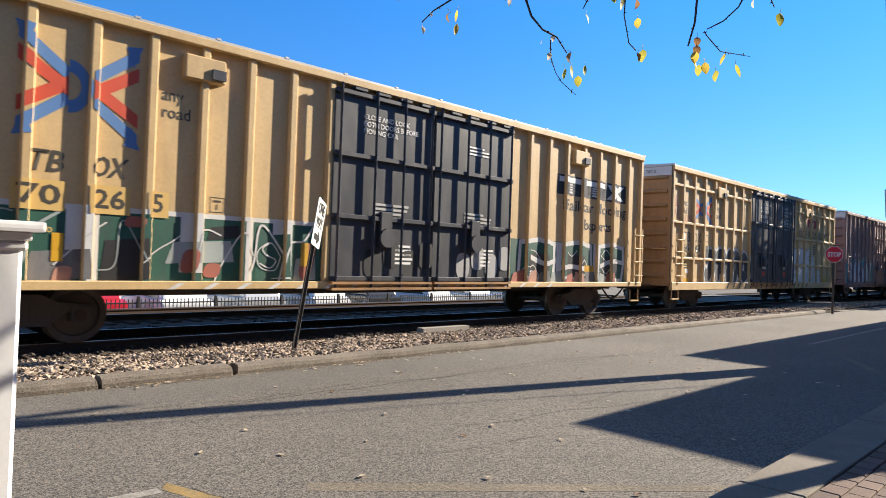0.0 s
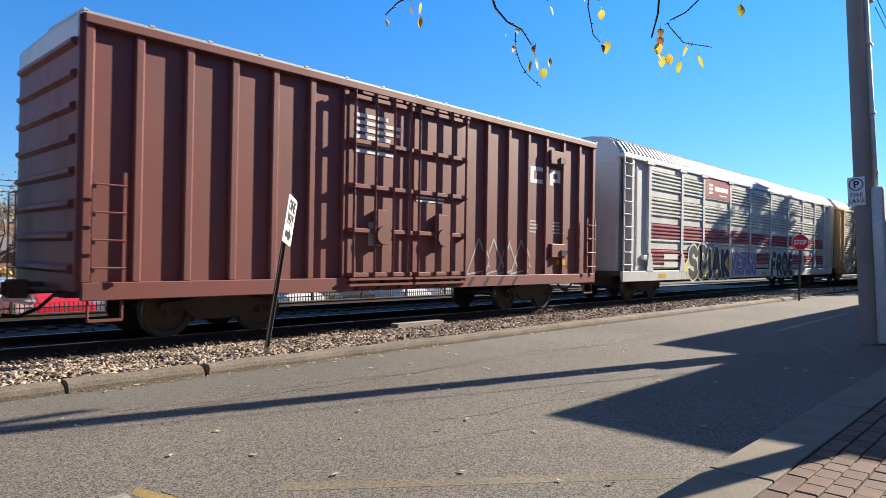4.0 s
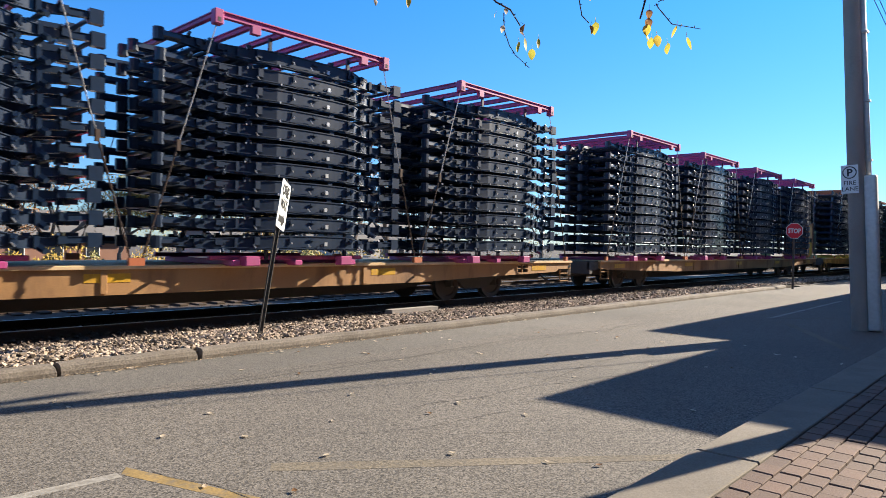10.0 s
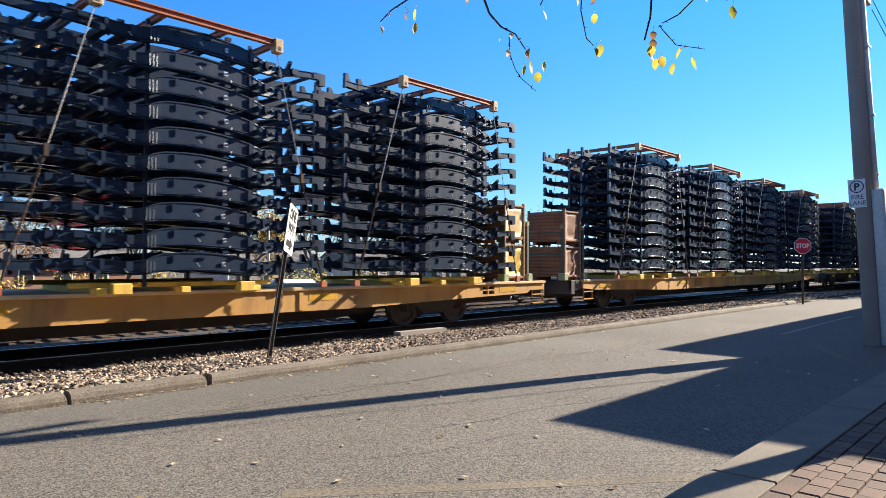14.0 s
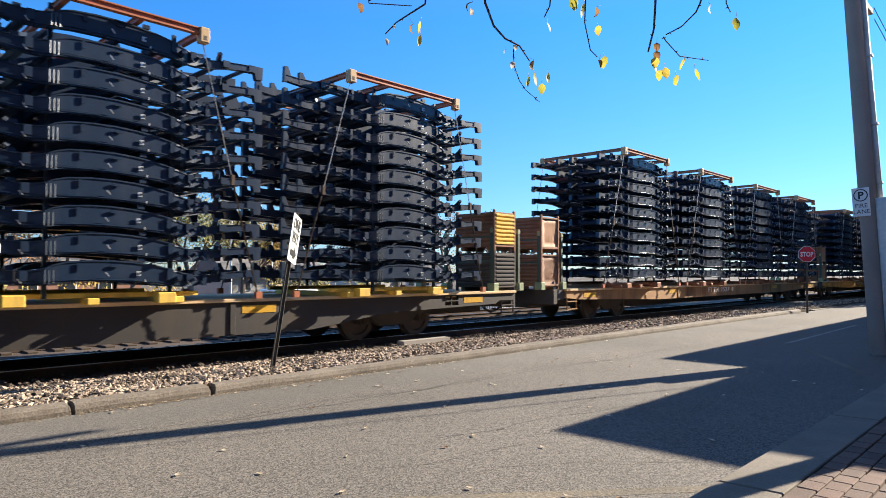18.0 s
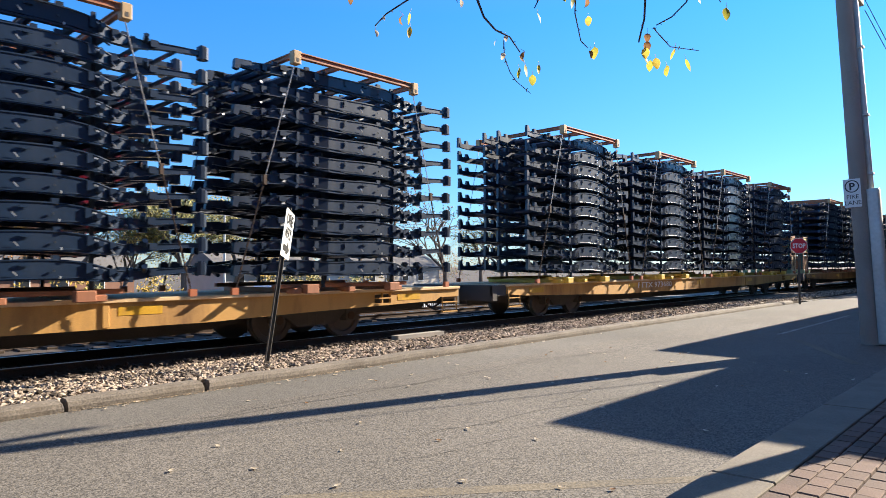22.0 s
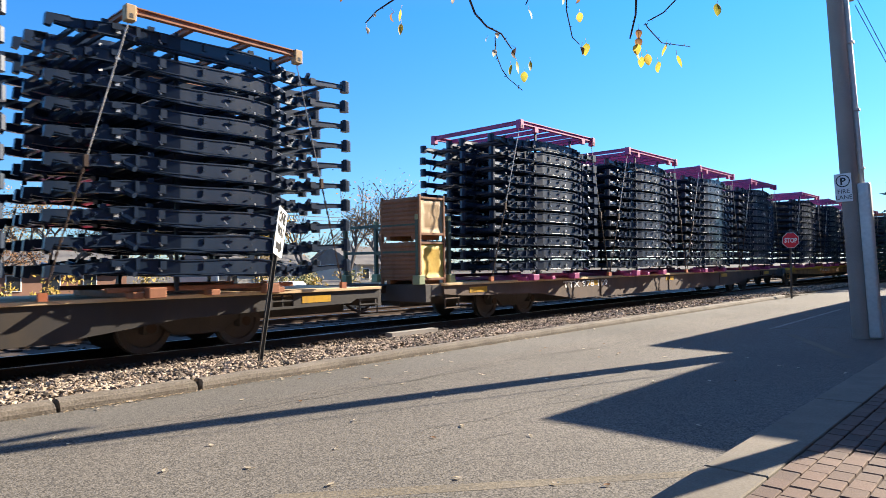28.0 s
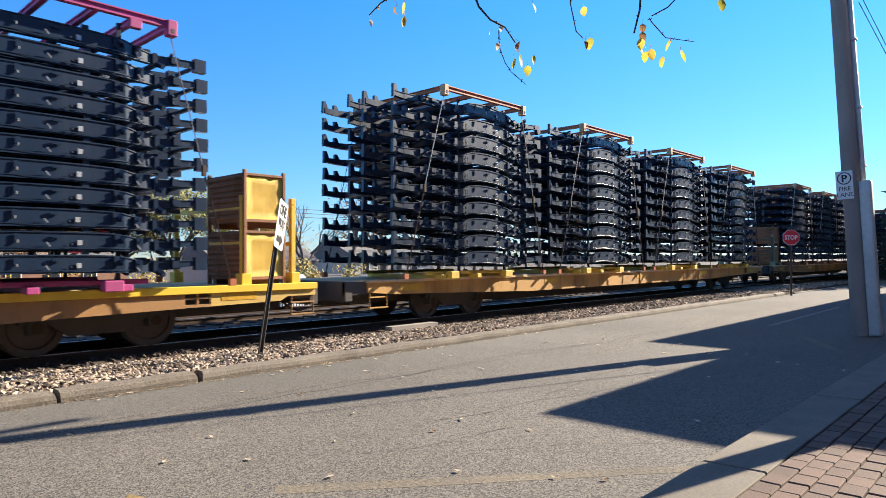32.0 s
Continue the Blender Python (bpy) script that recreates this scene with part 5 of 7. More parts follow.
def chain_mesh(p, q):
    bm = bmesh.new()
    p, q = Vector(p), Vector(q)
    mid = p.lerp(q, 0.52)
    tube(bm, p, mid, 0.01, 5)
    tube(bm, mid, q, 0.012, 5, mi=1)
    for i in range(20):
        c = mid.lerp(q, (i + 0.5) / 20)
        d = (q - mid).normalized() * 0.04
        tube(bm, c - d, c + d, 0.021 if i % 2 else 0.013, 5, mi=1)
    box(bm, mid.x - 0.03, mid.x + 0.03, mid.y - 0.03, mid.y + 0.03, mid.z - 0.09, mid.z + 0.09, mi=1)
    box(bm, q.x - 0.06, q.x + 0.06, q.y - 0.04, q.y + 0.04, q.z, q.z + 0.12, mi=2)
    return mesh(bm, "tie_down_chain", [CHAIN, RAIL_SIDE, ORANGE])


def stack_of_frames(kind, mat, mat_name, layers):
    """Ladder frames, two abreast and many layers high, under a rack that is chained to the deck."""
    height = 4.29 if kind == "straight" else 4.51
    half = 1.86 if kind == "straight" else 1.525
    st = tagged(new("chassis_stack"), "stacked black chassis frames chained under a %s steel rack" % mat_name, "frame stack", group="stacks of chassis frames")
    top_rack(st, kind, mat, height, half)
    base_rack(st, CRATE_Y if kind == "horned" else mat, "worn yellow" if kind == "horned" else mat_name)
    step = (height - (0.42 if kind != "straight" else 0.6)) / layers
    r = random.Random(17)
    for i in range(layers):
        for y in (-0.74, 0.74):
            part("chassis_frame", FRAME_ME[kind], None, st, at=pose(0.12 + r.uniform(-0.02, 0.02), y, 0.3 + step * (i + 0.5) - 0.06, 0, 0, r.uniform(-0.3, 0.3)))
    pm = mesh(boxes((-0.03, 0.03, -0.025, 0.025, 0.1, height - 0.1)), "post", STACK_POST)
    for x in (-0.62, 1.2):
        for y in (-1.2, 1.2):
            part("post", pm, None, st, at=pose(x, y, 0))
    for s in (-1, 1):
        for q in (-1, 1):
            part("tie_down_chain", chain_mesh((s * half, q * 1.56, height - 0.22), (s * (half + 1.15), q * 1.45, 0.03)), None, st)
    return st


TRAIN = [  # x of the deck's left end, x of the first rack's left end, spacing of the racks, kind of stacks, sill paint
    (136.3, 138.95, 6.14, "magenta", "tan"), (164.4, 165.75, 6.16, "magenta", "tan"), (192.8, 195.2, 6.16, "orange", "ochre"), (221.2, 224.3, 6.14, "orange", "ochre"),
    (249.6, 252.1, 6.13, "orange", "dark"), (278.4, 281.5, 6.0, "rust", "tan"), (305.9, 309.4, 6.1, "rust", "ochre"), (334.2, 336.7, 6.05, "orange", "ochre"),
    (362.5, 366.0, 5.92, "rust", "tan"), (391.0, 394.05, 6.1, "rust", "dark"), (419.4, 422.45, 6.07, "magenta", "brown"), (447.6, 449.15, 6.14, "magenta", "yellow"),
    (475.3, 477.75, 6.14, "orange", "ochre"), (503.6, 506.2, 6.14, "rust", "tan"), (531.8, 534.2, 6.14, "orange", "tan")]
MASTER = {}
for x, first, spacing, rack, paint in TRAIN:
    flat_car(x, {"tan": DECK_TAN, "dark": DECK_DARK, "yellow": DECK_TAN, "ochre": DECK_OCHRE, "brown": DECK_BROWN}[paint],
             {"tan": "long flat car with rust-stained brown side sills", "ochre": "long flat car with stained ochre side sills", "dark": "long flat car with dark grimy side sills", "brown": "long flat car with dark brown sills, ochre deck edge", "yellow": "long flat car with a bright yellow deck edge"}[paint], paint == "yellow", 0.62 if paint in ("dark", "brown") else 0.44)
    # Rust-brown bin paint; on the ends it also holds their shade.
    for k in range(4):
        sx = first + (1.86 if rack == "magenta" else 1.525) + k * spacing
        if rack not in MASTER:
            MASTER[rack] = stack_of_frames(*{"magenta": ("straight", MAGENTA, "magenta", 11), "orange": ("horned", ORANGE, "orange", 10), "rust": ("hooked", RUSTY, "rusty brown", 10)}[rack])
            st = MASTER[rack]
        else:
            st = copy_thing(MASTER[rack], pose(0, 0, 0))
        rides(st, sx, TRACK_Y - 0.53, RAIL_Z + DECK_Z + 0.01)


# ---- crates and stakes at the ends of the flat cars ----
def dented(x0, x1, z0, z1, y, depth, r):
    """A sheet-metal side, pushed in and out by hard use."""
    bm, rows = bmesh.new(), []
    for j in range(6):
        rows.append([bm.verts.new((x0 + (x1 - x0) * i / 5, y + (r.uniform(-depth, depth) if 0 < i < 5 and 0 < j < 5 else 0), z0 + (z1 - z0) * j / 5)) for i in range(6)])
    for a, b in zip(rows, rows[1:]):
        for i in range(5):
            bm.faces.new((a[i], a[i + 1], b[i + 1], b[i]))
    bmesh.ops.solidify(bm, geom=bm.faces[:], thickness=0.012)
    return fix(bm)


def crate(mat, label, slatted=False, ends=None):
    """A returnable steel bin: corrugated ends, dented or slatted sides, corner posts, feet."""
    th = tagged(new("crate"), label, "crate", group="crates on the flat cars")
    w, d, h = 0.42, 0.66, 1.02
    ends = ends or mat
    r = random.Random(len(label))
    for s in (-1, 1):
        for q in (-1, 1):
            part("corner_post", bevelled(boxes((s * w - 0.035, s * w + 0.035, q * d - 0.035, q * d + 0.035, 0, h + 0.06)), 0.01), ends, th)
    for s in (-1, 1):
        end = part("end_sheet", boxes((s * w - 0.01, s * w + 0.01, -d, d, 0.12, h)), ends, th)
        for k in range(8):
            z = 0.16 + k * 0.107
            part("slat", fix(prism(bmesh.new(), [(s * (w + 0.01), z), (s * (w + 0.045), z + 0.02), (s * (w + 0.045), z + 0.06), (s * (w + 0.01), z + 0.08)], -d + 0.04, d - 0.04)), ends, end)
        if slatted:
            side = part("side_sheet", boxes((-w, w, s * d - 0.012, s * d + 0.012, 0.12, h)), mat, th)
            for k in range(8):
                z = 0.16 + k * 0.107
                part("slat", fix(prism(bmesh.new(), [(s * (d + 0.012), z), (s * (d + 0.05), z + 0.02), (s * (d + 0.05), z + 0.06), (s * (d + 0.012), z + 0.08)], -w + 0.04, w - 0.04, axis="x")), mat, side)
        else:
            part("side_sheet", dented(-w + 0.03, w - 0.03, 0.14, h - 0.03, s * (d + 0.005), 0.026, r), mat, th, smooth=True)
        part("top_rail", bevelled(boxes((-w, w, s * d - 0.03, s * d + 0.03, h - 0.05, h)), 0.006), ends, th)
        part("bottom_rail", bevelled(boxes((-w, w, s * d - 0.03, s * d + 0.03, 0.1, 0.16)), 0.006), ends, th)
        part("runner", boxes((-w, w, s * 0.45 - 0.06, s * 0.45 + 0.06, 0.0, 0.12)), ends, th)
    part("floor", boxes((-w, w, -d, d, 0.1, 0.13)), ends, th)
    return th


def stake_rack(mat, pocket=None):
    th = tagged(new("stake_rack"), "green steel stakes with cross rails standing on the deck", "stake rack", group="stake racks on the flat cars")
    for x in (-0.54, 0.54):
        for y in (-1.36, 1.36):
            part("stake", bevelled(boxes((x - 0.05, x + 0.05, y - 0.05, y + 0.05, 0, 1.55)), 0.01), mat, th)
            part("pocket", bevelled(boxes((x - 0.1, x + 0.1, y - 0.14, y + 0.1, 0, 0.22)), 0.012), pocket or LIME, th, "stake pocket")
        for y in (-1.36, 1.36):
            part("cap", bevelled(boxes((x - 0.055, x + 0.055, y - 0.055, y + 0.055, 1.55, 1.68)), 0.01), pocket or LIME, th)
        for z in (0.75, 1.42):
            part("rail", boxes((x - 0.03, x + 0.03, -1.33, 1.33, z, z + 0.07)), mat, th)
    return th


CRATES = {}
STAKES = stake_rack(GREEN)
first_bay = True
# x at the bay's near corner, paint of the upper and the lower bin
for x, up, low, stake in ((135.35, "tan", "green", "green"), (190.02, "sheet", "yellow", "green"), (218.05, "sheet", "yellow", "green"), (220.95, "rust", "rust", "green"), (275.8, "slats", "dark", "green"), (277.9, "tan", "rust", "green"),
                          (306.75, "tan", "tan", "green"), (360.35, "laths", "pale", "green"), (362.8, "yellow", "tan", "green"), (391.2, "rust", "pale", "green"), (419.3, "pale", "yellow", "green"), (473.0, "yellow", "yellow", "yellow"),
                          (504.6, "tan", "pale", "green")):
    for k, c in enumerate((low, up)):
        if c not in CRATES:
            m, lab = {"tan": (CRATE, "rusty tan steel bin with dented sides on the deck"), "green": (GREEN, "dark green steel bin standing on the deck"), "yellow": (CRATE_Y, "yellow steel bin with brown ribbed ends on the deck"),
                      "pale": (SAND, "pale worn steel bin with dented sides on the deck"), "dark": (UNDER, "dark grimy steel bin standing on the deck"), "sheet": (PALE_BIN, "pale smooth steel bin stacked on another bin"),
                      "rust": (CRATE_END, "rust-brown steel bin with ribbed ends on the deck"), "slats": (CRATE_Y, "bin with yellow slatted sides stacked on the deck"), "laths": (CRATE, "bin with tan slatted sides stacked on another bin")}[c]
            # ends of the light bins take the brown with shade put in
            ob = CRATES[c] = crate(m, lab, c in ("slats", "laths", "dark"), m if c in ("green", "dark") else CRATE_END)
        else:
            ob = copy_thing(CRATES[c], pose(0, 0, 0))
        rides(ob, x + 0.42, TRACK_Y - 0.76, RAIL_Z + DECK_Z + 0.012 + 1.08 * k)
    if stake == "yellow":
        st = stake_rack(DECK_YELLOW, DECK_YELLOW)
        tagged(st, "bright yellow steel stakes with cross rails on the deck")
    elif first_bay:
        st, first_bay = STAKES, False
    else:
        st = copy_thing(STAKES, pose(0, 0, 0))
    rides(st, x + (1.2 if x == 190.02 else 0.54), TRACK_Y, RAIL_Z + DECK_Z + 0.012)


# ---- lettering and paint on the cars ----
def flat(shape):
    """A flat bmesh in x and z from a list of polygons."""
    bm = bmesh.new()
    for k, poly in enumerate(shape):
        bm.faces.new([bm.verts.new((x, -0.0003 * (k % 6), z)) for x, z in poly])
    return bm


def words(text, x0, x1, z0, z1, bold=0.0, slant=0.0):
    cu = bpy.data.curves.new("words", "FONT")
    cu.body, cu.size, cu.offset, cu.resolution_u = text, 1.0, bold, 2
    tmp = bpy.data.objects.new("words", cu)
    scene.collection.objects.link(tmp)
    bpy.context.view_layer.update()
    me = bpy.data.meshes.new_from_object(tmp.evaluated_get(bpy.context.evaluated_depsgraph_get()))
    bpy.data.objects.remove(tmp)
    bpy.data.curves.remove(cu)
    co = np.array([v.co[:] for v in me.vertices])
    lo, hi = co.min(0), co.max(0)
    bm = bmesh.new()
    bm.from_mesh(me)
    bpy.data.meshes.remove(me)
    for v in bm.verts:
        z = (v.co.y - lo[1]) / (hi[1] - lo[1]) * (z1 - z0)
        v.co = (x0 + (v.co.x - lo[0]) / (hi[0] - lo[0]) * (x1 - x0) + slant * z, 0, z0 + z)
    return bm


def cut(bm, x, keep_right):
    bmesh.ops.bisect_plane(bm, geom=bm.verts[:] + bm.edges[:] + bm.faces[:], plane_co=(x, 0, 0), plane_no=(1, 0, 0), clear_inner=keep_right, clear_outer=not keep_right)


def decal(name, parent, bm, mat, posts=(), layer=0, sheet=-1.525, front=-1.62, half=0.055, label="", sill=None):
    """Paint laid on a posted side: pieces on the sheet and pieces on the faces of the posts that it crosses."""
    xs = [v.co.x for v in bm.verts]
    lo, hi = min(xs), max(xs)
    out = bmesh.new()

    def take(src, y):
        for v in src.verts:
            v.co.y += y
        tmp = bpy.data.meshes.new("piece")
        src.to_mesh(tmp)
        out.from_mesh(tmp)
        bpy.data.meshes.remove(tmp)
        src.free()
    if sill:
        c = bm.copy()
        bmesh.ops.bisect_plane(c, geom=c.verts[:] + c.edges[:] + c.faces[:], plane_co=(0, 0, sill), plane_no=(0, 0, 1), clear_outer=True)
        take(c, -1.654 - 0.002 * layer)
        bmesh.ops.bisect_plane(bm, geom=bm.verts[:] + bm.edges[:] + bm.faces[:], plane_co=(0, 0, sill), plane_no=(0, 0, 1), clear_inner=True)
    ps = sorted(p for p in posts if lo - half < p < hi + half)
    edges = [lo - 1] + [e for p in ps for e in (p - half - 0.02, p + half + 0.02)] + [hi + 1]
    for a, b in zip(edges[::2], edges[1::2]):
        c = bm.copy()
        cut(c, a, True)
        cut(c, b, False)
        take(c, sheet - 0.003 - 0.002 * layer)
    for p in ps:
        c = bm.copy()
        cut(c, p - half, True)
        cut(c, p + half, False)
        take(c, front - 0.003 - 0.002 * layer)
    bm.free()
    bmesh.ops.recalc_face_normals(out, faces=out.faces[:])
    return part(name, out, mat, parent, label)


def blob(cx, cz, w, h, lean=0.0, n=16, power=3.0):
    pts = []
    for k in range(n):
        a = 2 * math.pi * k / n
        c, s = math.cos(a), math.sin(a)
        x = w / 2 * abs(c) ** (2 / power) * (1 if c >= 0 else -1)
        z = h / 2 * abs(s) ** (2 / power) * (1 if s >= 0 else -1)
        pts.append((cx + x + lean * z, cz + z))
    return pts


def rect(x0, x1, z0, z1):
    return [(x0, z0), (x1, z0), (x1, z1), (x0, z1)]


LOOPS = [  # letter-like strokes, in a unit square
    [[(0.05, 0.0), (0.0, 0.55), (0.2, 1.0), (0.75, 0.98), (0.85, 0.62), (0.15, 0.48), (0.6, 0.4), (1.0, 0.0)]],
    [[(0.9, 0.85), (0.5, 1.02), (0.08, 0.85), (0.2, 0.55), (0.8, 0.45), (0.9, 0.15), (0.45, -0.02), (0.0, 0.12)]],
    [[(0.0, 0.0), (0.3, 0.75), (0.5, 1.0), (0.7, 0.7), (1.0, 0.0)], [(0.22, 0.36), (0.82, 0.38)]],
    [[(0.95, 0.95), (0.3, 1.0), (0.02, 0.6), (0.1, 0.1), (0.95, 0.02)], [(0.1, 0.52), (0.8, 0.55)]],
    [[(0.5, 1.0), (0.05, 0.8), (0.0, 0.3), (0.4, 0.0), (0.9, 0.15), (1.0, 0.65), (0.7, 0.98), (0.45, 1.0)]],
    [[(0.05, 0.0), (0.05, 1.0), (0.5, 0.4), (0.95, 1.0), (1.0, 0.0)]]]
GLYPHS = {"S": LOOPS[1], "A": LOOPS[2], "E": LOOPS[3], "O": LOOPS[4], "P": [[(0.1, 0.0), (0.05, 0.95), (0.7, 1.0), (0.95, 0.7), (0.6, 0.42), (0.15, 0.45)]], "R": LOOPS[0],
          "I": [[(0.5, 0.0), (0.5, 1.0)]], "K": [[(0.08, 0.0), (0.08, 1.0)], [(0.95, 1.0), (0.25, 0.5), (1.0, 0.0)]], "J": [[(0.15, 0.98), (0.75, 0.95), (0.66, 0.35), (0.4, 0.02), (0.1, 0.14)]], "H": [[(0.08, 0.0), (0.06, 1.0)], [(0.94, 0.0), (0.9, 1.0)], [(0.1, 0.48), (0.9, 0.5)]],
          "F": [[(0.1, 0.0), (0.08, 0.95), (0.95, 0.98)], [(0.12, 0.5), (0.75, 0.53)]]}


def ribbon(points, t):
    """A stroke of even width with blunt round ends along a smooth line, as quads."""
    line = smooth_line(points, 6 * len(points)) if len(points) > 2 else [list(points[0]), list(points[1])]
    polys, last = [], None
    for k, (x, z) in enumerate(line):
        (xa, za), (xb, zb) = line[max(k - 1, 0)], line[min(k + 1, len(line) - 1)]
        d = math.hypot(xb - xa, zb - za) or 1
        nx, nz = -(zb - za) / d * t / 2, (xb - xa) / d * t / 2
        pair = ((x + nx, z + nz), (x - nx, z - nz))
        if last:
            polys.append([last[0], last[1], pair[1], pair[0]])
        last = pair
    for x, z in (line[0], line[-1]):
        polys.append(blob(x, z, t, t, 0, 14, 2.3))
    return polys


def fat_shapes(parent, posts, x0, x1, z0, z1, count, outline, fill, seed, holes=None, text="", thick=0.3, **kw):
    """Fat bubble letters with an outline; without a text, letter-like strokes for tags that cannot be read."""
    r = random.Random(seed)
    share = [0.55 if q == "I" else 1.0 for q in (text or "O" * count)]
    unit, h = (x1 - x0) / sum(share), z1 - z0
    t = min(unit, h) * thick
    order = r.sample(range(len(LOOPS)), len(LOOPS)) * 3
    for k in range(count):
        lean, dz, big, small, shine = r.uniform(-0.05, 0.15), r.uniform(0, 0.1) * h, [], [], []
        for line in GLYPHS[text[k]] if text else LOOPS[order[k]]:
            w, left = unit * share[k], x0 + unit * sum(share[:k])
            pts = [(left + w * (0.16 + 0.68 * u + lean * (v - 0.5)), z0 + t * 0.66 + (h - t * 1.32 - dz) * v) for u, v in line]
            big += ribbon(pts, t * 1.42)
            small += ribbon(pts, t * 0.96)
            (ax, az), (bx, bz) = pts[0], pts[1]
            shine += ribbon([(ax + (bx - ax) * 0.35 - t * 0.2, az + (bz - az) * 0.35), (ax + (bx - ax) * 0.75 - t * 0.2, az + (bz - az) * 0.75)], t * 0.12)
        decal("graffiti", parent, flat(big), outline, posts, 2, **kw)
        decal("graffiti", parent, flat(small), fill, posts, 4, **kw)
        if holes:
            decal("graffiti", parent, flat(shine), holes, posts, 6, **kw)


G_GREEN = material("graffiti_green", (0.016, 0.085, 0.06), 0.55, vary=0.3, scale=4, dirt=(0.035, 0.045, 0.045), dirt_amount=0.7, dirt_scale=1.4)
G_MIST = material("graffiti_mist_grey", (0.3, 0.34, 0.33), 0.6, vary=0.25, scale=6)
G_PEACH = material("graffiti_peach", (0.42, 0.22, 0.16), 0.6, vary=0.25, scale=6)
G_WHITE = material("graffiti_white", (0.6, 0.6, 0.58), 0.6, vary=0.12, dirt=(0.35, 0.3, 0.25), dirt_amount=0.4)
G_BLACK = material("graffiti_black", (0.02, 0.02, 0.022), 0.5, vary=0.2)
G_PINK = material("graffiti_pink", (0.5, 0.12, 0.14), 0.6, vary=0.2)
G_RED = material("graffiti_red", (0.32, 0.1, 0.07), 0.6, vary=0.2)
G_TURQ = material("graffiti_turquoise", (0.03, 0.36, 0.44), 0.6, vary=0.15)
G_PALE = material("graffiti_pale_blue", (0.5, 0.58, 0.64), 0.6, vary=0.25, scale=5)
G_GREY = material("graffiti_grey", (0.34, 0.34, 0.34), 0.6, vary=0.2)
G_SLATE = material("graffiti_slate", (0.12, 0.12, 0.125), 0.6, vary=0.3, scale=5, dirt=(0.3, 0.3, 0.29), dirt_amount=0.5)
G_MINT = material("graffiti_mint", (0.2, 0.4, 0.38), 0.6, vary=0.25, dirt=(0.3, 0.28, 0.2), dirt_amount=0.5)
G_COAL = material("graffiti_charcoal", (0.045, 0.05, 0.058), 0.6, vary=0.25, scale=5)
G_VIOLET = material("graffiti_violet", (0.2, 0.19, 0.36), 0.6, vary=0.15)
G_YELLOW = material("graffiti_yellow", (0.6, 0.5, 0.05), 0.6, vary=0.15)
PATCH = material("fresh_tan_patch", (0.6, 0.4, 0.13), 0.6, vary=0.06)
PLATE_GREY = material("grey_stencil", (0.4, 0.4, 0.38), 0.7, vary=0.1)


def small_print(parent, posts, x, z, w, rows, mat, h=0.05, gap=0.09, layer=1, seed=1, **kw):
    r = random.Random(seed)
    decal("text_bar", parent, flat([rect(x, x + w * r.uniform(0.6, 1.0), z - gap * k, z - gap * k + h) for k in range(rows)]), mat, posts, layer, **kw)


def cross_emblem(parent, posts, cx, cz, w, h):
    """Four arrow arms in blue and red meeting at a ring."""
    for mat, s, off in ((LETTER_BLUE, 1, 0.1), (LETTER_RED, -1, -0.1)):
        polys = []
        for sx in (-1, 1):
            for sz in (-1, 1):
                k = 1 if mat is LETTER_BLUE else -1
                x0, z0 = sx * 0.1 * w, sz * (0.04 + 0.07 * k) * h
                x1, z1 = sx * 0.5 * w, sz * (0.34 + 0.1 * k) * h
                t = 0.07 * h
                polys.append([(cx + x0, cz + z0 - t), (cx + x1, cz + z1 - t), (cx + x1, cz + z1 + t), (cx + x0, cz + z0 + t)])
                if mat is LETTER_BLUE:
                    polys.append([(cx + x1 - sx * 0.05 * w, cz + z1 - sz * 0.14 * h), (cx + x1 + sx * 0.03 * w, cz + z1 + sz * 0.09 * h), (cx + x1 - sx * 0.12 * w, cz + z1 + sz * 0.06 * h)])
        decal("emblem", parent, flat(polys), mat, posts, 1 if s > 0 else 2)
    ring = []
    for k in range(14):
        a, b = math.pi * (k / 14 - 0.5), math.pi * ((k + 1) / 14 - 0.5)
        ring.append([(cx - 0.1 * w + r * math.cos(t) * w, cz + r * 1.5 * math.sin(t) * h * 0.9) for r, t in ((0.1, a), (0.19, a), (0.19, b), (0.1, b))])
    decal("emblem", parent, flat(ring), LETTER_BLUE, posts, 3)


def vent_box(parent, x, z, mat):
    v = part("brake_box", bevelled(boxes((x - 0.35, x + 0.35, -1.68, -1.5, z - 0.2, z + 0.2)), 0.02), mat, parent)
    part("grille", boxes((x + 0.1, x + 0.34, -1.72, -1.68, z - 0.15, z + 0.02)), BLACK, v)


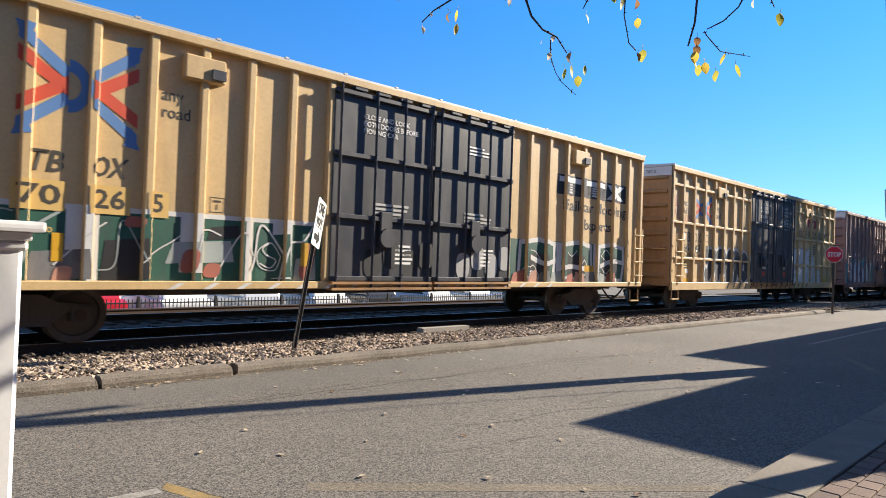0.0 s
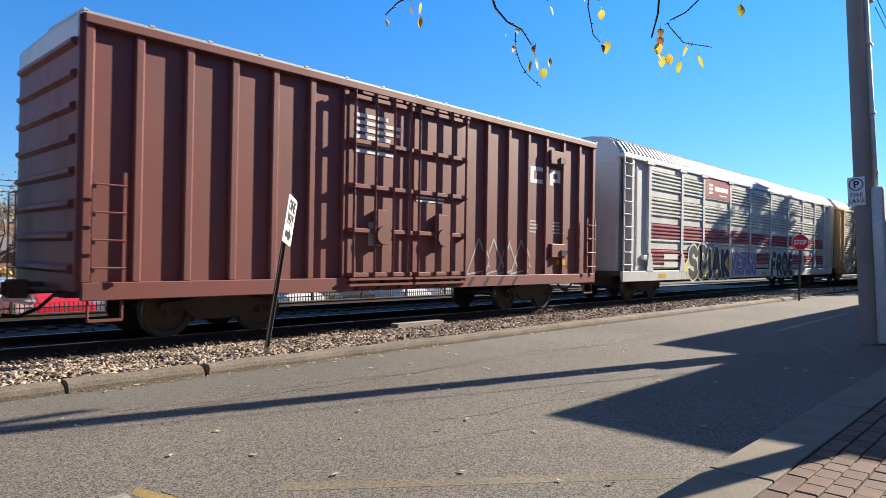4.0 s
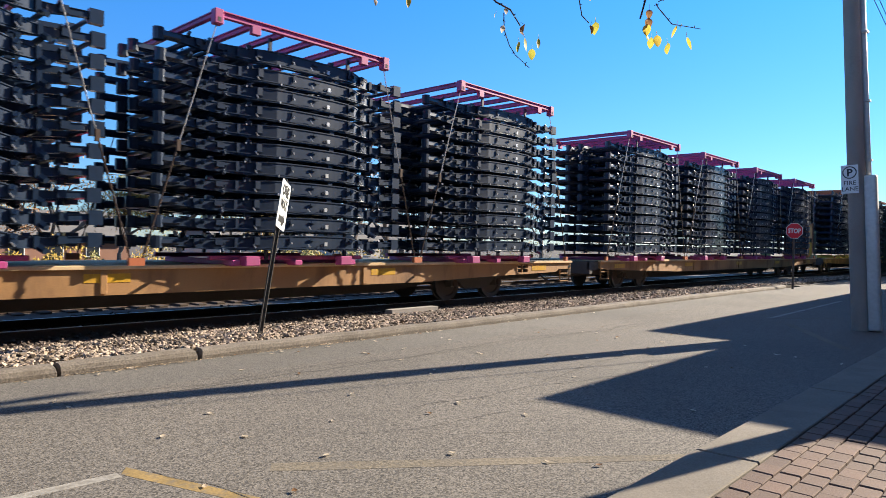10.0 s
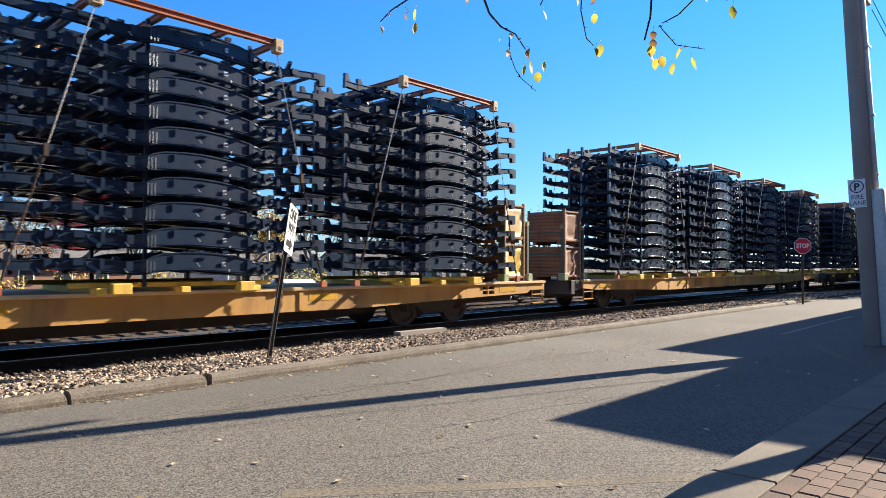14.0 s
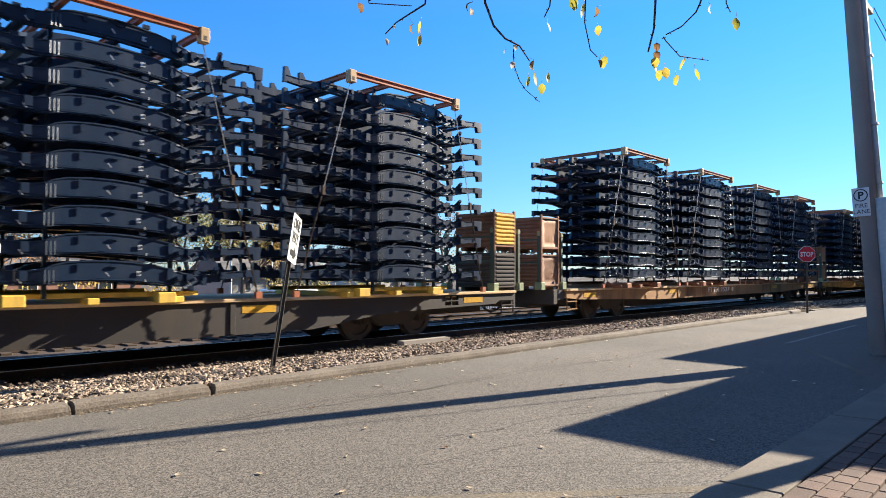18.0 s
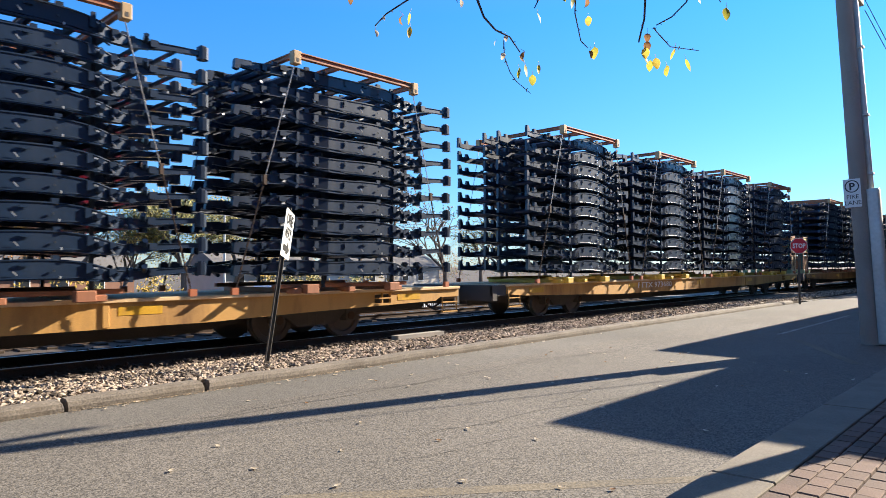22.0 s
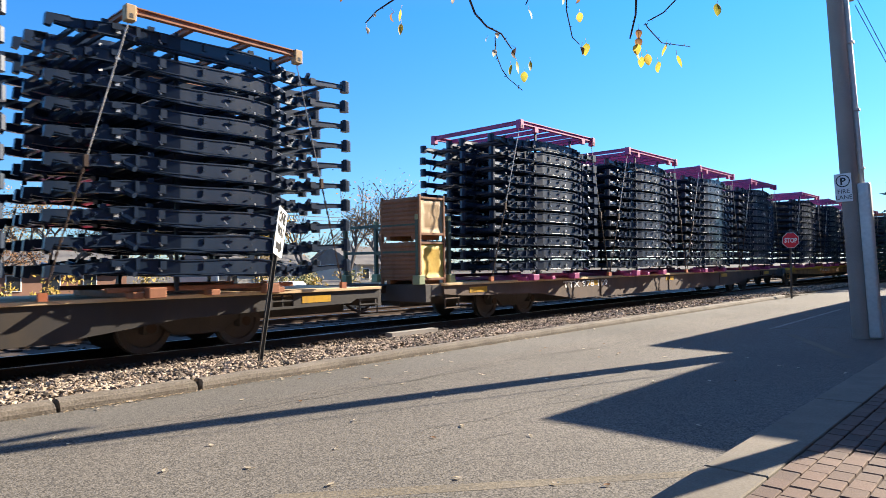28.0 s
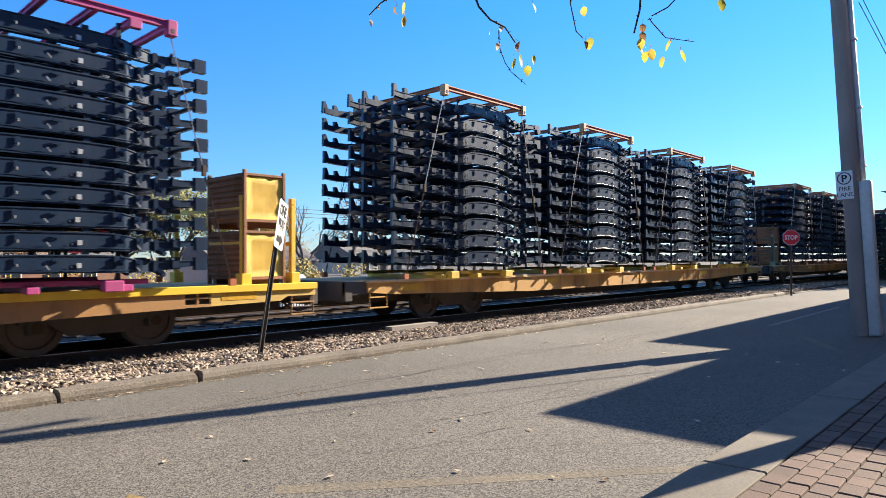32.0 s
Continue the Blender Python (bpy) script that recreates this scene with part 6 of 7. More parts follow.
def letter_boxcars():
    c1, c2, c3, c4 = BOXCARS
    p1 = posts_of(19.9, 7.7, 13.2, (9, 8))
    r = random.Random(4)
    decal("painted_band", c1, flat([rect(0.1, 7.62, 0.99, 2.14), rect(13.3, 19.0, 0.99, 2.14)]), G_GREEN, p1, 0, label="dark green painted-over lower side")
    decal("graffiti", c1, flat([rect(0.1, 7.62, 2.08, 2.16)] + [rect(p - 0.3, p + 0.06, 1.0 + r.uniform(0, 0.4), 2.1) for p in p1[2:9:2]] + [rect(p - 0.02, p + 0.16, 1.0, 2.1) for p in p1[1:9:3]]), G_WHITE, p1, 1)
    for x, w, z0, z1, mat in ((0.5, 1.5, 1.0, 1.45, G_SLATE), (2.6, 0.9, 1.0, 1.5, G_SLATE), (3.6, 0.75, 1.0, 1.7, G_BLACK), (4.6, 1.2, 1.3, 1.72, G_MIST), (5.3, 0.6, 1.72, 2.0, G_BLACK), (6.2, 0.7, 1.05, 1.9, G_GREEN), (7.0, 0.5, 1.0, 1.5, G_MIST)):
        decal("graffiti", c1, flat([[(x, z0), (x + w, z0 + 0.05), (x + w * 0.94, z1), (x + w * 0.1, z1 - 0.06)]]), mat, p1, 2)
    for x in np.arange(0.5, 7.2, 0.62):
        decal("graffiti", c1, flat(ribbon([(x, r.uniform(1.0, 1.3)), (x + r.uniform(0.1, 0.4), r.uniform(1.2, 1.7)), (x + r.uniform(0.2, 0.6), r.uniform(1.6, 2.05)), (x + 0.7, r.uniform(1.3, 2.1))], r.uniform(0.02, 0.05))), r.choice((G_WHITE, G_WHITE, G_MIST)), p1, 4)
    for x, z, w, h in ((3.1, 1.1, 0.25, 0.28), (4.1, 1.95, 0.3, 0.18), (5.0, 1.35, 0.28, 0.4), (5.4, 1.2, 0.3, 0.25), (7.3, 1.4, 0.3, 0.7)):
        decal("graffiti", c1, flat([blob(x, z, w, h, 0.2)]), G_RED if w > 0.27 else G_PEACH, p1, 5)
    decal("graffiti", c1, flat(ribbon([(6.5, 1.72), (6.35, 1.62), (6.42, 1.5), (6.62, 1.4), (6.5, 1.26), (6.3, 1.34)], 0.025) + ribbon([(6.7, 1.5), (6.5, 1.72), (6.25, 1.55), (6.3, 1.28), (6.6, 1.22), (6.72, 1.48)], 0.02)), G_WHITE, p1, 6)
    decal("notice", c1, flat([rect(2.95, 3.1, 1.3, 1.72), rect(7.15, 7.32, 1.3, 1.75)]), YELLOW, p1, 6)
    # big block letters on the other half: white outlines round green and black faces
    for x, cutout in ((13.65, 0), (15.47, 1), (17.28, 2)):
        w = 1.66
        outer = [(x, 1.08), (x + 0.06, 2.12), (x + w * 0.55, 2.22), (x + w, 2.12), (x + w * 1.02, 1.5), (x + w * 0.96, 1.0), (x + w * 0.4, 1.06)]
        cx, cz = x + w / 2, 1.58
        inner = [(cx + (a - cx) * 0.86, cz + (b - cz) * 0.8) for a, b in outer]
        decal("graffiti", c1, flat([outer]), G_WHITE, p1, 2)
        decal("graffiti", c1, flat([inner]), G_GREEN, p1, 3)
        decal("graffiti", c1, flat([[(cx + (a - cx) * 0.55, cz - 0.1 + (b - cz) * 0.5) for a, b in outer]]), G_BLACK, p1, 4)
        bars = ([(x + 0.5, 1.7), (x + w * 0.7, 1.52), (x + w * 1.05, 1.62)], [(x + 0.1, 1.42), (x + w * 0.45, 1.45), (x + w * 0.9, 1.34)], [(x + 0.35, 1.5), (x + w * 0.6, 1.66), (x + w, 1.6)])[cutout]
        decal("graffiti", c1, flat(ribbon(bars, 0.13)), G_WHITE, p1, 5)
        for k in range(4):
            a, z = x + r.uniform(0.1, 1.2), r.uniform(1.15, 1.9)
            decal("graffiti", c1, flat(ribbon([(a, z), (a + 0.25, z + r.uniform(-0.2, 0.25)), (a + 0.5, z + r.uniform(-0.3, 0.3))], 0.025)), G_WHITE, p1, 6)
    decal("graffiti", c1, flat([rect(15.35, 15.58, 1.0, 2.12), rect(17.2, 17.36, 1.02, 2.15)]), G_WHITE, p1, 6)
    for k in range(9):
        x = 13.4 + 0.56 * k
        decal("graffiti", c1, flat([[(x, 0.99), (x + 0.6, 0.99), (x + 0.5, 1.2 + 0.16 * r.random()), (x + 0.1, 1.12 + 0.22 * r.random())]]), (G_RED, G_PEACH, G_SLATE, G_MIST)[k % 4], p1, 7)
    decal("notice", c1, flat([rect(16.7, 17.25, 1.32, 1.5)]), YELLOW, p1, 8)
    decal("number_patch", c1, flat([rect(2.4, 3.1, 2.04, 2.48), rect(3.42, 4.02, 2.04, 2.48), rect(4.3, 4.62, 2.04, 2.46)]), PATCH, p1, 7)
    for text, a, b in (("70", 2.47, 3.04), ("26", 3.48, 3.94), ("5", 4.36, 4.53)):
        decal("lettering", c1, words(text, a, b, 2.12, 2.42, 0.02), INK, p1, 8)
    decal("lettering", c1, words("TB", 2.56, 3.05, 2.6, 2.92, 0.02, 0.2), INK, p1, 1)
    decal("lettering", c1, words("OX", 3.42, 3.92, 2.6, 2.92, 0.02, 0.2), INK, p1, 1)
    decal("lettering", c1, words("+800", 2.6, 2.95, 1.72, 1.8, 0.01), PATCH, p1, 8)
    decal("notice", c1, flat([rect(a, b, c, d) for a, b, c, d in ((5.32, 5.58, 2.2, 2.21), (5.32, 5.58, 2.45, 2.46), (5.32, 5.33, 2.2, 2.46), (5.57, 5.58, 2.2, 2.46), (5.38, 5.52, 2.38, 2.41), (5.44, 5.46, 2.25, 2.34))]), INK, p1, 1)
    decal("lettering", c1, words("any\nroad", 4.44, 4.92, 3.68, 4.1, 0.01), INK, p1, 1)
    cross_emblem(c1, p1, 3.25, 3.9, 1.65, 1.55)
    vent_box(c1, 5.1, 4.58, TAN)
    vent_box(c1, 16.3, 4.58, TAN)
    decal("logo_panel", c1, flat([rect(15.3, 18.97, 3.48, 4.04)]), G_BLACK, p1, 1)
    emblem = [rect(15.4, 16.5, 3.84, 3.99), rect(15.8, 16.05, 3.54, 3.84), rect(16.6, 17.75, 3.84, 3.99), rect(17.05, 17.32, 3.54, 3.84)]
    emblem += [[(17.85, 3.54), (18.15, 3.54), (18.85, 3.99), (18.55, 3.99)], [(18.5, 3.54), (18.82, 3.54), (18.15, 3.99), (17.85, 3.99)]]
    decal("logo_shape", c1, flat(emblem), WHITE, p1, 2, label="white block emblem")
    decal("logo_stripes", c1, flat([rect(x, x + 0.95, z, z + 0.022) for x in (15.5, 16.85) for z in (3.6, 3.67, 3.74, 3.81)]), G_BLACK, p1, 5)
    decal("lettering", c1, words("Railcar Pooling", 15.62, 19.03, 2.96, 3.36, 0.02), INK, p1, 1)
    decal("lettering", c1, words("Experts", 16.55, 18.15, 2.45, 2.84, 0.02), INK, p1, 1)
    for k, x in enumerate((8.5, 11.2)):
        small_print(c1, (), x + 0.3, 2.6, 1.0, 4, PLATE_GREY, seed=k, sheet=-1.645)
        small_print(c1, (), x + 0.9, 1.75, 0.5, 5, WHITE, seed=k + 5, sheet=-1.645)
        decal("graffiti", c1, flat([blob(x + 0.3 + 0.5 * j, 1.4 + 0.2 * (j % 2), 0.45, 0.6) for j in range(4)]), G_GREY if k else G_BLACK, (), 1, sheet=-1.645)
    decal("lettering", c1, words("CLOSE AND LOCK\nBOTH DOORS BEFORE\nMOVING CAR", 8.45, 9.95, 4.05, 4.45, 0.01), WHITE, (), 1, sheet=-1.645)
    small_print(c1, (), 11.6, 4.2, 0.8, 3, WHITE, 0.04, 0.08, sheet=-1.645)

    for text, y, w, z, h in (("EXCESS HEIGHT CAR", 1.35, 1.05, 4.83, 0.09), ("TBOX", -0.6, 0.4, 4.86, 0.12)):
        bm = words(text, 0, w, 0, h, 0.01)
        for v in bm.verts:
            v.co = (-0.078, y - v.co.x, z + v.co.z)
        part("lettering", bm, INK, c2)
    p2 = posts_of(19.05, 7.1, 12.25, (8, 7))
    decal("lettering", c2, words("next\nload", 0.85, 1.35, 3.5, 3.95, 0.01), INK, p2, 1)
    decal("lettering", c2, words("any\nroad", 3.65, 4.2, 3.5, 3.95, 0.01), INK, p2, 1)
    cross_emblem(c2, p2, 2.6, 3.75, 1.5, 1.0)
    decal("lettering", c2, words("TB", 1.0, 1.62, 2.5, 2.85, 0.01), INK, p2, 1)
    decal("lettering", c2, words("OX", 1.9, 2.5, 2.5, 2.85, 0.01), INK, p2, 1)
    for text, a, b in (("66", 1.0, 1.5), ("43", 1.92, 2.4), ("86", 2.85, 3.3)):
        decal("lettering", c2, words(text, a, b, 2.12, 2.42, 0.02, 0.12), INK, p2, 7)
    for line, t in (([(0.42, 4.1), (0.45, 3.75)], 0.05), ([(0.28, 3.72), (0.6, 3.74)], 0.035), ([(0.15, 3.62), (0.12, 3.3), (0.3, 3.32)], 0.03), ([(0.3, 3.3), (0.38, 3.6), (0.5, 3.32), (0.55, 3.58)], 0.025), ([(0.6, 3.6), (0.62, 3.3), (0.75, 3.32)], 0.025), ([(0.3, 3.18), (0.6, 3.2)], 0.03), ([(0.45, 3.2), (0.43, 3.0)], 0.03),
                    ([(1.0, 3.45), (1.02, 3.2), (1.15, 3.22)], 0.025), ([(1.22, 3.44), (1.2, 3.24), (1.36, 3.24), (1.36, 3.45)], 0.025), ([(1.58, 3.44), (1.44, 3.38), (1.6, 3.28), (1.44, 3.2)], 0.025), ([(1.66, 3.45), (1.68, 3.18)], 0.025), ([(1.66, 3.32), (1.8, 3.32)], 0.025), ([(1.8, 3.46), (1.8, 3.2)], 0.025)):
        decal("graffiti", c2, flat(ribbon(line, t)), G_PINK, p2, 1)
    for k, x in enumerate(np.arange(0.92, 2.4, 0.21)):
        decal("graffiti", c2, flat(ribbon([(x, 1.94), (x + 0.06, 2.08), (x + 0.1, 1.96), (x + 0.18, 2.07 - 0.06 * (k % 2))], 0.022)), INK, p2, 1)
    decal("notice", c2, flat([rect(0.95, 1.5, 1.3, 1.72)]), PATCH, p2, 0)
    decal("notice", c2, flat([rect(1.25, 1.52, 1.36, 1.5)]), WHITE, p2, 1)
    decal("notice", c2, flat([rect(a, b, c, d) for a, b, c, d in ((2.92, 3.2, 2.55, 2.565), (2.92, 3.2, 2.79, 2.805), (2.92, 2.935, 2.55, 2.8), (3.185, 3.2, 2.55, 2.8))]), INK, p2, 1)
    fat_shapes(c2, p2, 2.7, 7.08, 0.93, 2.44, 4, G_WHITE, G_COAL, 12, None, "JPHO", 0.44)
    decal("graffiti", c2, flat([[(12.3, 0.99), (16.9, 0.99), (16.8, 1.5), (16.0, 1.75), (15.8, 2.3), (15.0, 2.55), (14.2, 2.45), (13.4, 2.7), (12.5, 2.5), (12.3, 1.9)]]), G_WHITE, p2, 0)
    fat_shapes(c2, p2, 12.4, 15.6, 1.75, 2.75, 3, G_GREY, G_WHITE, 15)
    fat_shapes(c2, p2, 12.4, 16.8, 0.98, 1.75, 4, G_GREY, G_WHITE, 17)
    decal("notice", c2, flat([rect(0.95, 1.55, 1.02, 1.18)]), YELLOW, p2, 1)
    decal("notice", c2, flat([rect(17.0, 17.9, 1.05, 1.22)]), YELLOW, p2, 1)
    small_print(c2, p2, 0.95, 1.7, 0.5, 3, INK)
    small_print(c2, p2, 15.6, 2.9, 0.6, 6, INK, seed=3)
    small_print(c2, p2, 16.9, 2.9, 0.6, 6, INK, seed=4)
    decal("lettering", c2, words("RAILCAR POOLING EXPERTS", 13.2, 18.1, 3.25, 3.62, 0.006), INK, p2, 1)
    decal("logo_shape", c2, flat([[(15.6, 3.8), (15.95, 3.8), (16.35, 4.2), (16.0, 4.2)], [(16.0, 3.8), (16.35, 3.8), (15.95, 4.2), (15.6, 4.2)], rect(14.5, 15.3, 4.05, 4.2), rect(14.8, 15.0, 3.8, 4.05)]), CRIMSON, p2, 1)
    vent_box(c2, 4.0, 4.5, TAN)
    vent_box(c2, 14.4, 4.5, TAN)
    for k, x in enumerate((7.5, 10.05)):
        decal("lettering", c2, words(("CLOSE THIS DOOR\nONE CLOSED\nMAIN DOOR", "CLOSE AND LOCK\nBOTH DOORS BEFORE\nMOVING CAR")[k], x + 0.6, x + 1.9, 4.05, 4.5, 0.01), WHITE, (), 1, sheet=-1.645)
        decal("lettering", c2, words(("CIERRE ESTA PUERTA\nANTES DE CERRAR\nLA PUERTA PRINCIPAL", "CIERRE Y PONGA\nEL SEGURO EN AMBAS\nPUERTAS ANTES DE\nMOVER EL CARRO")[k], x + 0.6, x + 1.9, 3.45, 3.95, 0.01), WHITE, (), 1, sheet=-1.645)
        small_print(c2, (), x + 0.9, 1.9, 0.4, 4, WHITE, seed=k + 5, sheet=-1.645)
        decal("notice", c2, flat([rect(x + 0.9, x + 1.2, 1.3, 1.5)]), LETTER_RED, (), 2, sheet=-1.645)

    p3 = posts_of(16.55, 6.27, 10.35, (7, 7))
    decal("graffiti", c3, flat([[(0.2, 0.99), (6.6, 0.99), (6.4, 2.3), (5.2, 2.1), (3.9, 2.45), (2.6, 2.2), (1.2, 2.5), (0.3, 1.9)]]), G_TURQ, p3, 1, label="turquoise and white graffiti")
    fat_shapes(c3, p3, 0.85, 6.05, 0.95, 2.45, 6, G_SLATE, G_PALE, 22, G_WHITE, thick=0.42)
    fat_shapes(c3, p3, 11.2, 16.2, 1.0, 2.3, 6, G_SLATE, G_WHITE, 25, thick=0.3)
    decal("lettering", c3, words("NKCR", 1.9, 3.3, 2.55, 2.8, 0.01), WHITE, p3, 2)
    decal("lettering", c3, words("503344", 1.9, 3.9, 2.48 - 0.27, 2.45, 0.01), WHITE, p3, 5)
    decal("logo_shape", c3, flat([rect(13.1, 13.5, 3.55, 3.98), rect(13.9, 14.3, 3.55, 3.98)]), WHITE, p3, 1, label="white block emblem")
    for k in range(3):
        decal("graffiti", c3, flat([q for line in LOOPS[(1, 4, 0)[k]] for q in ribbon([(0.15 + 0.42 * k + 0.4 * u, 3.45 - 0.22 * k + 0.55 * v) for u, v in line], 0.035)]), G_WHITE, p3, 1)
    small_print(c3, (), 7.0, 4.2, 1.0, 7, PLATE_GREY, 0.05, 0.1, sheet=-1.645)
    small_print(c3, (), 9.0, 4.0, 0.8, 3, PLATE_GREY, 0.05, 0.1, sheet=-1.645)
    small_print(c3, (), 8.9, 2.0, 0.8, 4, PLATE_GREY, 0.05, 0.1, sheet=-1.645)
    vent_box(c3, 15.0, 4.4, BROWN)
    decal("notice", c3, flat([rect(4.2, 4.6, 2.35, 2.6)]), PLATE_GREY, p3, 1)

    p4 = posts_of(14.9, 5.0, 8.75, (6, 7))
    L = [[(11.55, 3.6), (12.15, 3.6), (12.15, 3.72), (11.72, 3.72), (11.72, 3.95), (12.15, 3.95), (12.15, 4.07), (11.55, 4.07)], rect(12.5, 12.66, 3.6, 4.07), rect(12.66, 13.05, 3.95, 4.07), rect(12.9, 13.05, 3.78, 3.95), rect(12.66, 13.05, 3.7, 3.8)]
    decal("logo_shape", c4, flat(L), WHITE, p4, 1, label="white block emblem")
    for k in range(4):
        a = 8.9 + 0.6 * k
        decal("graffiti", c4, flat([[(a, 1.05), (a + 0.04, 1.05), (a + 0.5, 1.95), (a + 0.45, 1.98)], [(a + 0.45, 1.95), (a + 0.9, 1.2), (a + 0.94, 1.24), (a + 0.5, 1.98)], [(a, 1.02), (a + 0.7, 1.12), (a + 0.7, 1.16), (a, 1.07)]]), G_GREY, p4, 1)
    decal("notice", c4, flat([rect(12.9, 13.4, 1.3, 1.45)]), YELLOW, p4, 1)
    small_print(c4, p4, 11.5, 2.5, 0.5, 4, PLATE_GREY, 0.05, 0.1)
    small_print(c4, p4, 12.7, 2.5, 0.5, 4, PLATE_GREY, 0.05, 0.1, seed=3)
    small_print(c4, (), 5.2, 4.4, 1.4, 6, WHITE, 0.08, 0.15, sheet=-1.645)
    small_print(c4, (), 7.0, 2.9, 1.0, 3, WHITE, 0.04, 0.08, sheet=-1.645)
    decal("notice", c4, flat([rect(5.6, 5.95, 1.7, 2.2)]), PLATE_GREY, (), 1, sheet=-1.645)
    vent_box(c4, 12.7, 4.4, MAROON)
    vent_box(c4, 12.8, 1.7, MAROON)
    for c, L in ((c2, 19.05), (c3, 16.55), (c4, 14.9), (c1, 19.9)):
        sl = []
        x = 0.4
        while x < L - 0.6:
            low = 0.885 if c is c1 else 0.77
            sl.append([(x, low), (x + 0.12, low), (x + 0.3, 0.99), (x + 0.18, 0.99)])
            x += 0.6
        decal("hazard_striping", c, flat(sl[7:-7] if c is not c4 else sl[8:18]), G_BLACK if c is not c1 else G_WHITE, (), 0, sheet=-1.66)


letter_boxcars()


def letter_autoracks():
    a1, a2 = AUTORACKS
    ps = [2.0, 4.75, 6.85, 9.8, 12.4, 15.35, 18.25, 20.95, 23.4, 25.5]
    kw = dict(sheet=-1.616, front=-1.66, half=0.25, sill=1.085)
    decal("logo_panel", a1, flat([rect(7.0, 9.66, 4.1, 4.88)]), CRIMSON, (), 1, **kw)
    decal("logo_shape", a1, flat([blob(7.55, 4.64, 0.5, 0.12, 0.6), blob(7.55, 4.48, 0.5, 0.12, 0.6), blob(7.55, 4.32, 0.4, 0.12, 0.6), rect(7.95, 9.45, 4.42, 4.62), rect(8.4, 9.3, 4.24, 4.29)]), WHITE, (), 2, label="white emblem on a crimson panel", **kw)
    decal("graffiti", a1, flat([[(5.2, 0.75), (9.7, 0.75), (9.9, 1.6), (9.0, 1.85), (5.6, 1.8), (5.0, 1.3)]]), G_YELLOW, ps, 1, **kw)
    fat_shapes(a1, ps, 5.35, 9.65, 0.66, 2.16, 5, G_WHITE, G_BLACK, 5, None, "SPIAK", 0.36, **kw)
    fat_shapes(a1, ps, 9.9, 13.2, 0.75, 1.95, 5, G_WHITE, G_VIOLET, 31, G_PALE, thick=0.36, **kw)
    fat_shapes(a1, ps, 15.3, 19.05, 0.62, 2.04, 4, G_WHITE, G_BLACK, 7, None, "FROE", 0.34, **kw)
    small_print(a1, (), 3.2, 1.5, 1.8, 2, G_WHITE, 0.2, 0.3, sheet=-1.61)
    fat_shapes(a2, ps, 2.3, 4.7, 0.76, 1.95, 3, G_PALE, GALV, 41, **kw)
    fat_shapes(a2, ps, 9.6, 16.9, 0.72, 2.2, 5, G_WHITE, G_SLATE, 43, thick=0.4, **kw)
    for x in (17.6, 19.25, 20.35):
        decal("graffiti", a2, flat([blob(x, 1.5, 0.9, 0.9, 0, 20, 2.0)]), G_SLATE if x < 18 else G_BLACK, ps, 1, **kw)
        decal("graffiti", a2, flat(ribbon([(x - 0.22, 1.65), (x - 0.02, 1.72), (x + 0.1, 1.5), (x - 0.1, 1.45), (x + 0.22, 1.3)], 0.06)), G_WHITE, ps, 3, **kw)
    fat_shapes(a2, ps, 20.8, 25.2, 0.72, 2.1, 5, G_WHITE, G_SLATE, 47, thick=0.42, **kw)
    decal("graffiti", a2, flat([rect(17.2, 20.1, 0.74, 1.06)]), G_MINT, (), 0, sheet=-1.652)
    for x in (11.9, 16.9):
        decal("logo_shape", a2, flat([blob(x, 3.1, 0.7, 0.85), ]), CRIMSON, (), 1, label="faded red round emblem", **kw)
        decal("logo_shape", a2, flat([rect(x - 0.3, x + 0.3, 3.25, 3.35), rect(x - 0.3, x + 0.3, 2.85, 2.95)]), GALV, (), 2, **kw)
    decal("lettering", a2, words("KTTX 704605", 8.5, 11.2, 0.82, 1.0, 0.01), WHITE, (), 0, sheet=-1.652)
    decal("lettering", a1, words("ETTX 703349", 6.6, 9.4, 0.76, 0.92, 0.01), INK, (), 6, sheet=-1.652)
    for a in (a1, a2):
        for x in (2.7, 8.0, 14.0, 20.0):
            decal("reflector", a, flat([rect(x, x + 0.6, 0.82, 0.96)]), YELLOW, (), 0, sheet=-1.652)


letter_autoracks()
for x, wd, mat in ((278.4 + 11.0, "FTTX 952711", WHITE), (249.6 + 10.5, "JTCX 7391", WHITE), (334.2 + 8.0, "FTTX 973680", WHITE), (305.9 + 9.0, "FTTX 961623", WHITE), (425.3, "TTX 978 169", WHITE), (455.4, "9918 50 R1", WHITE)):
    for c, xx, y, z in [q for q in RIDERS if q[0].name.startswith("flat_car") and 0 <= x - q[1] < 27]:
        decal("lettering", c, words(wd, x - xx, x - xx + (2.3 if "R1" in wd else 2.7), 0.72, 0.92, 0.01), mat, (), 0, sheet=-1.555)


# ---- behind the railway ----
IRON = material("black_iron", (0.02, 0.02, 0.02), 0.5, vary=0.2)
fence = tagged(new("picket_fence"), "low black iron picket fence behind the tracks", "fence")
fence.matrix_basis = pose(0, 20.3, -1.0)
for k in range(18):
    part("post", bevelled(boxes((-0.04, 0.04, -0.04, 0.04, 0, 1.2)), 0.008), IRON, fence, at=pose(-12 + 2.4 * k, 0, 0))
for z in (0.12, 0.98):
    part("rail", boxes((-12, 29, -0.018, 0.018, z, z + 0.04)), IRON, fence)
pk = mesh(boxes((-0.011, 0.011, -0.011, 0.011, 0.03, 1.12)), "picket", IRON)
for k in range(250):
    part("picket", pk, None, fence, at=pose(-1 + 0.12 * k, 0, 0))

TYRE = material("tyre_rubber", (0.02, 0.02, 0.02), 0.85)


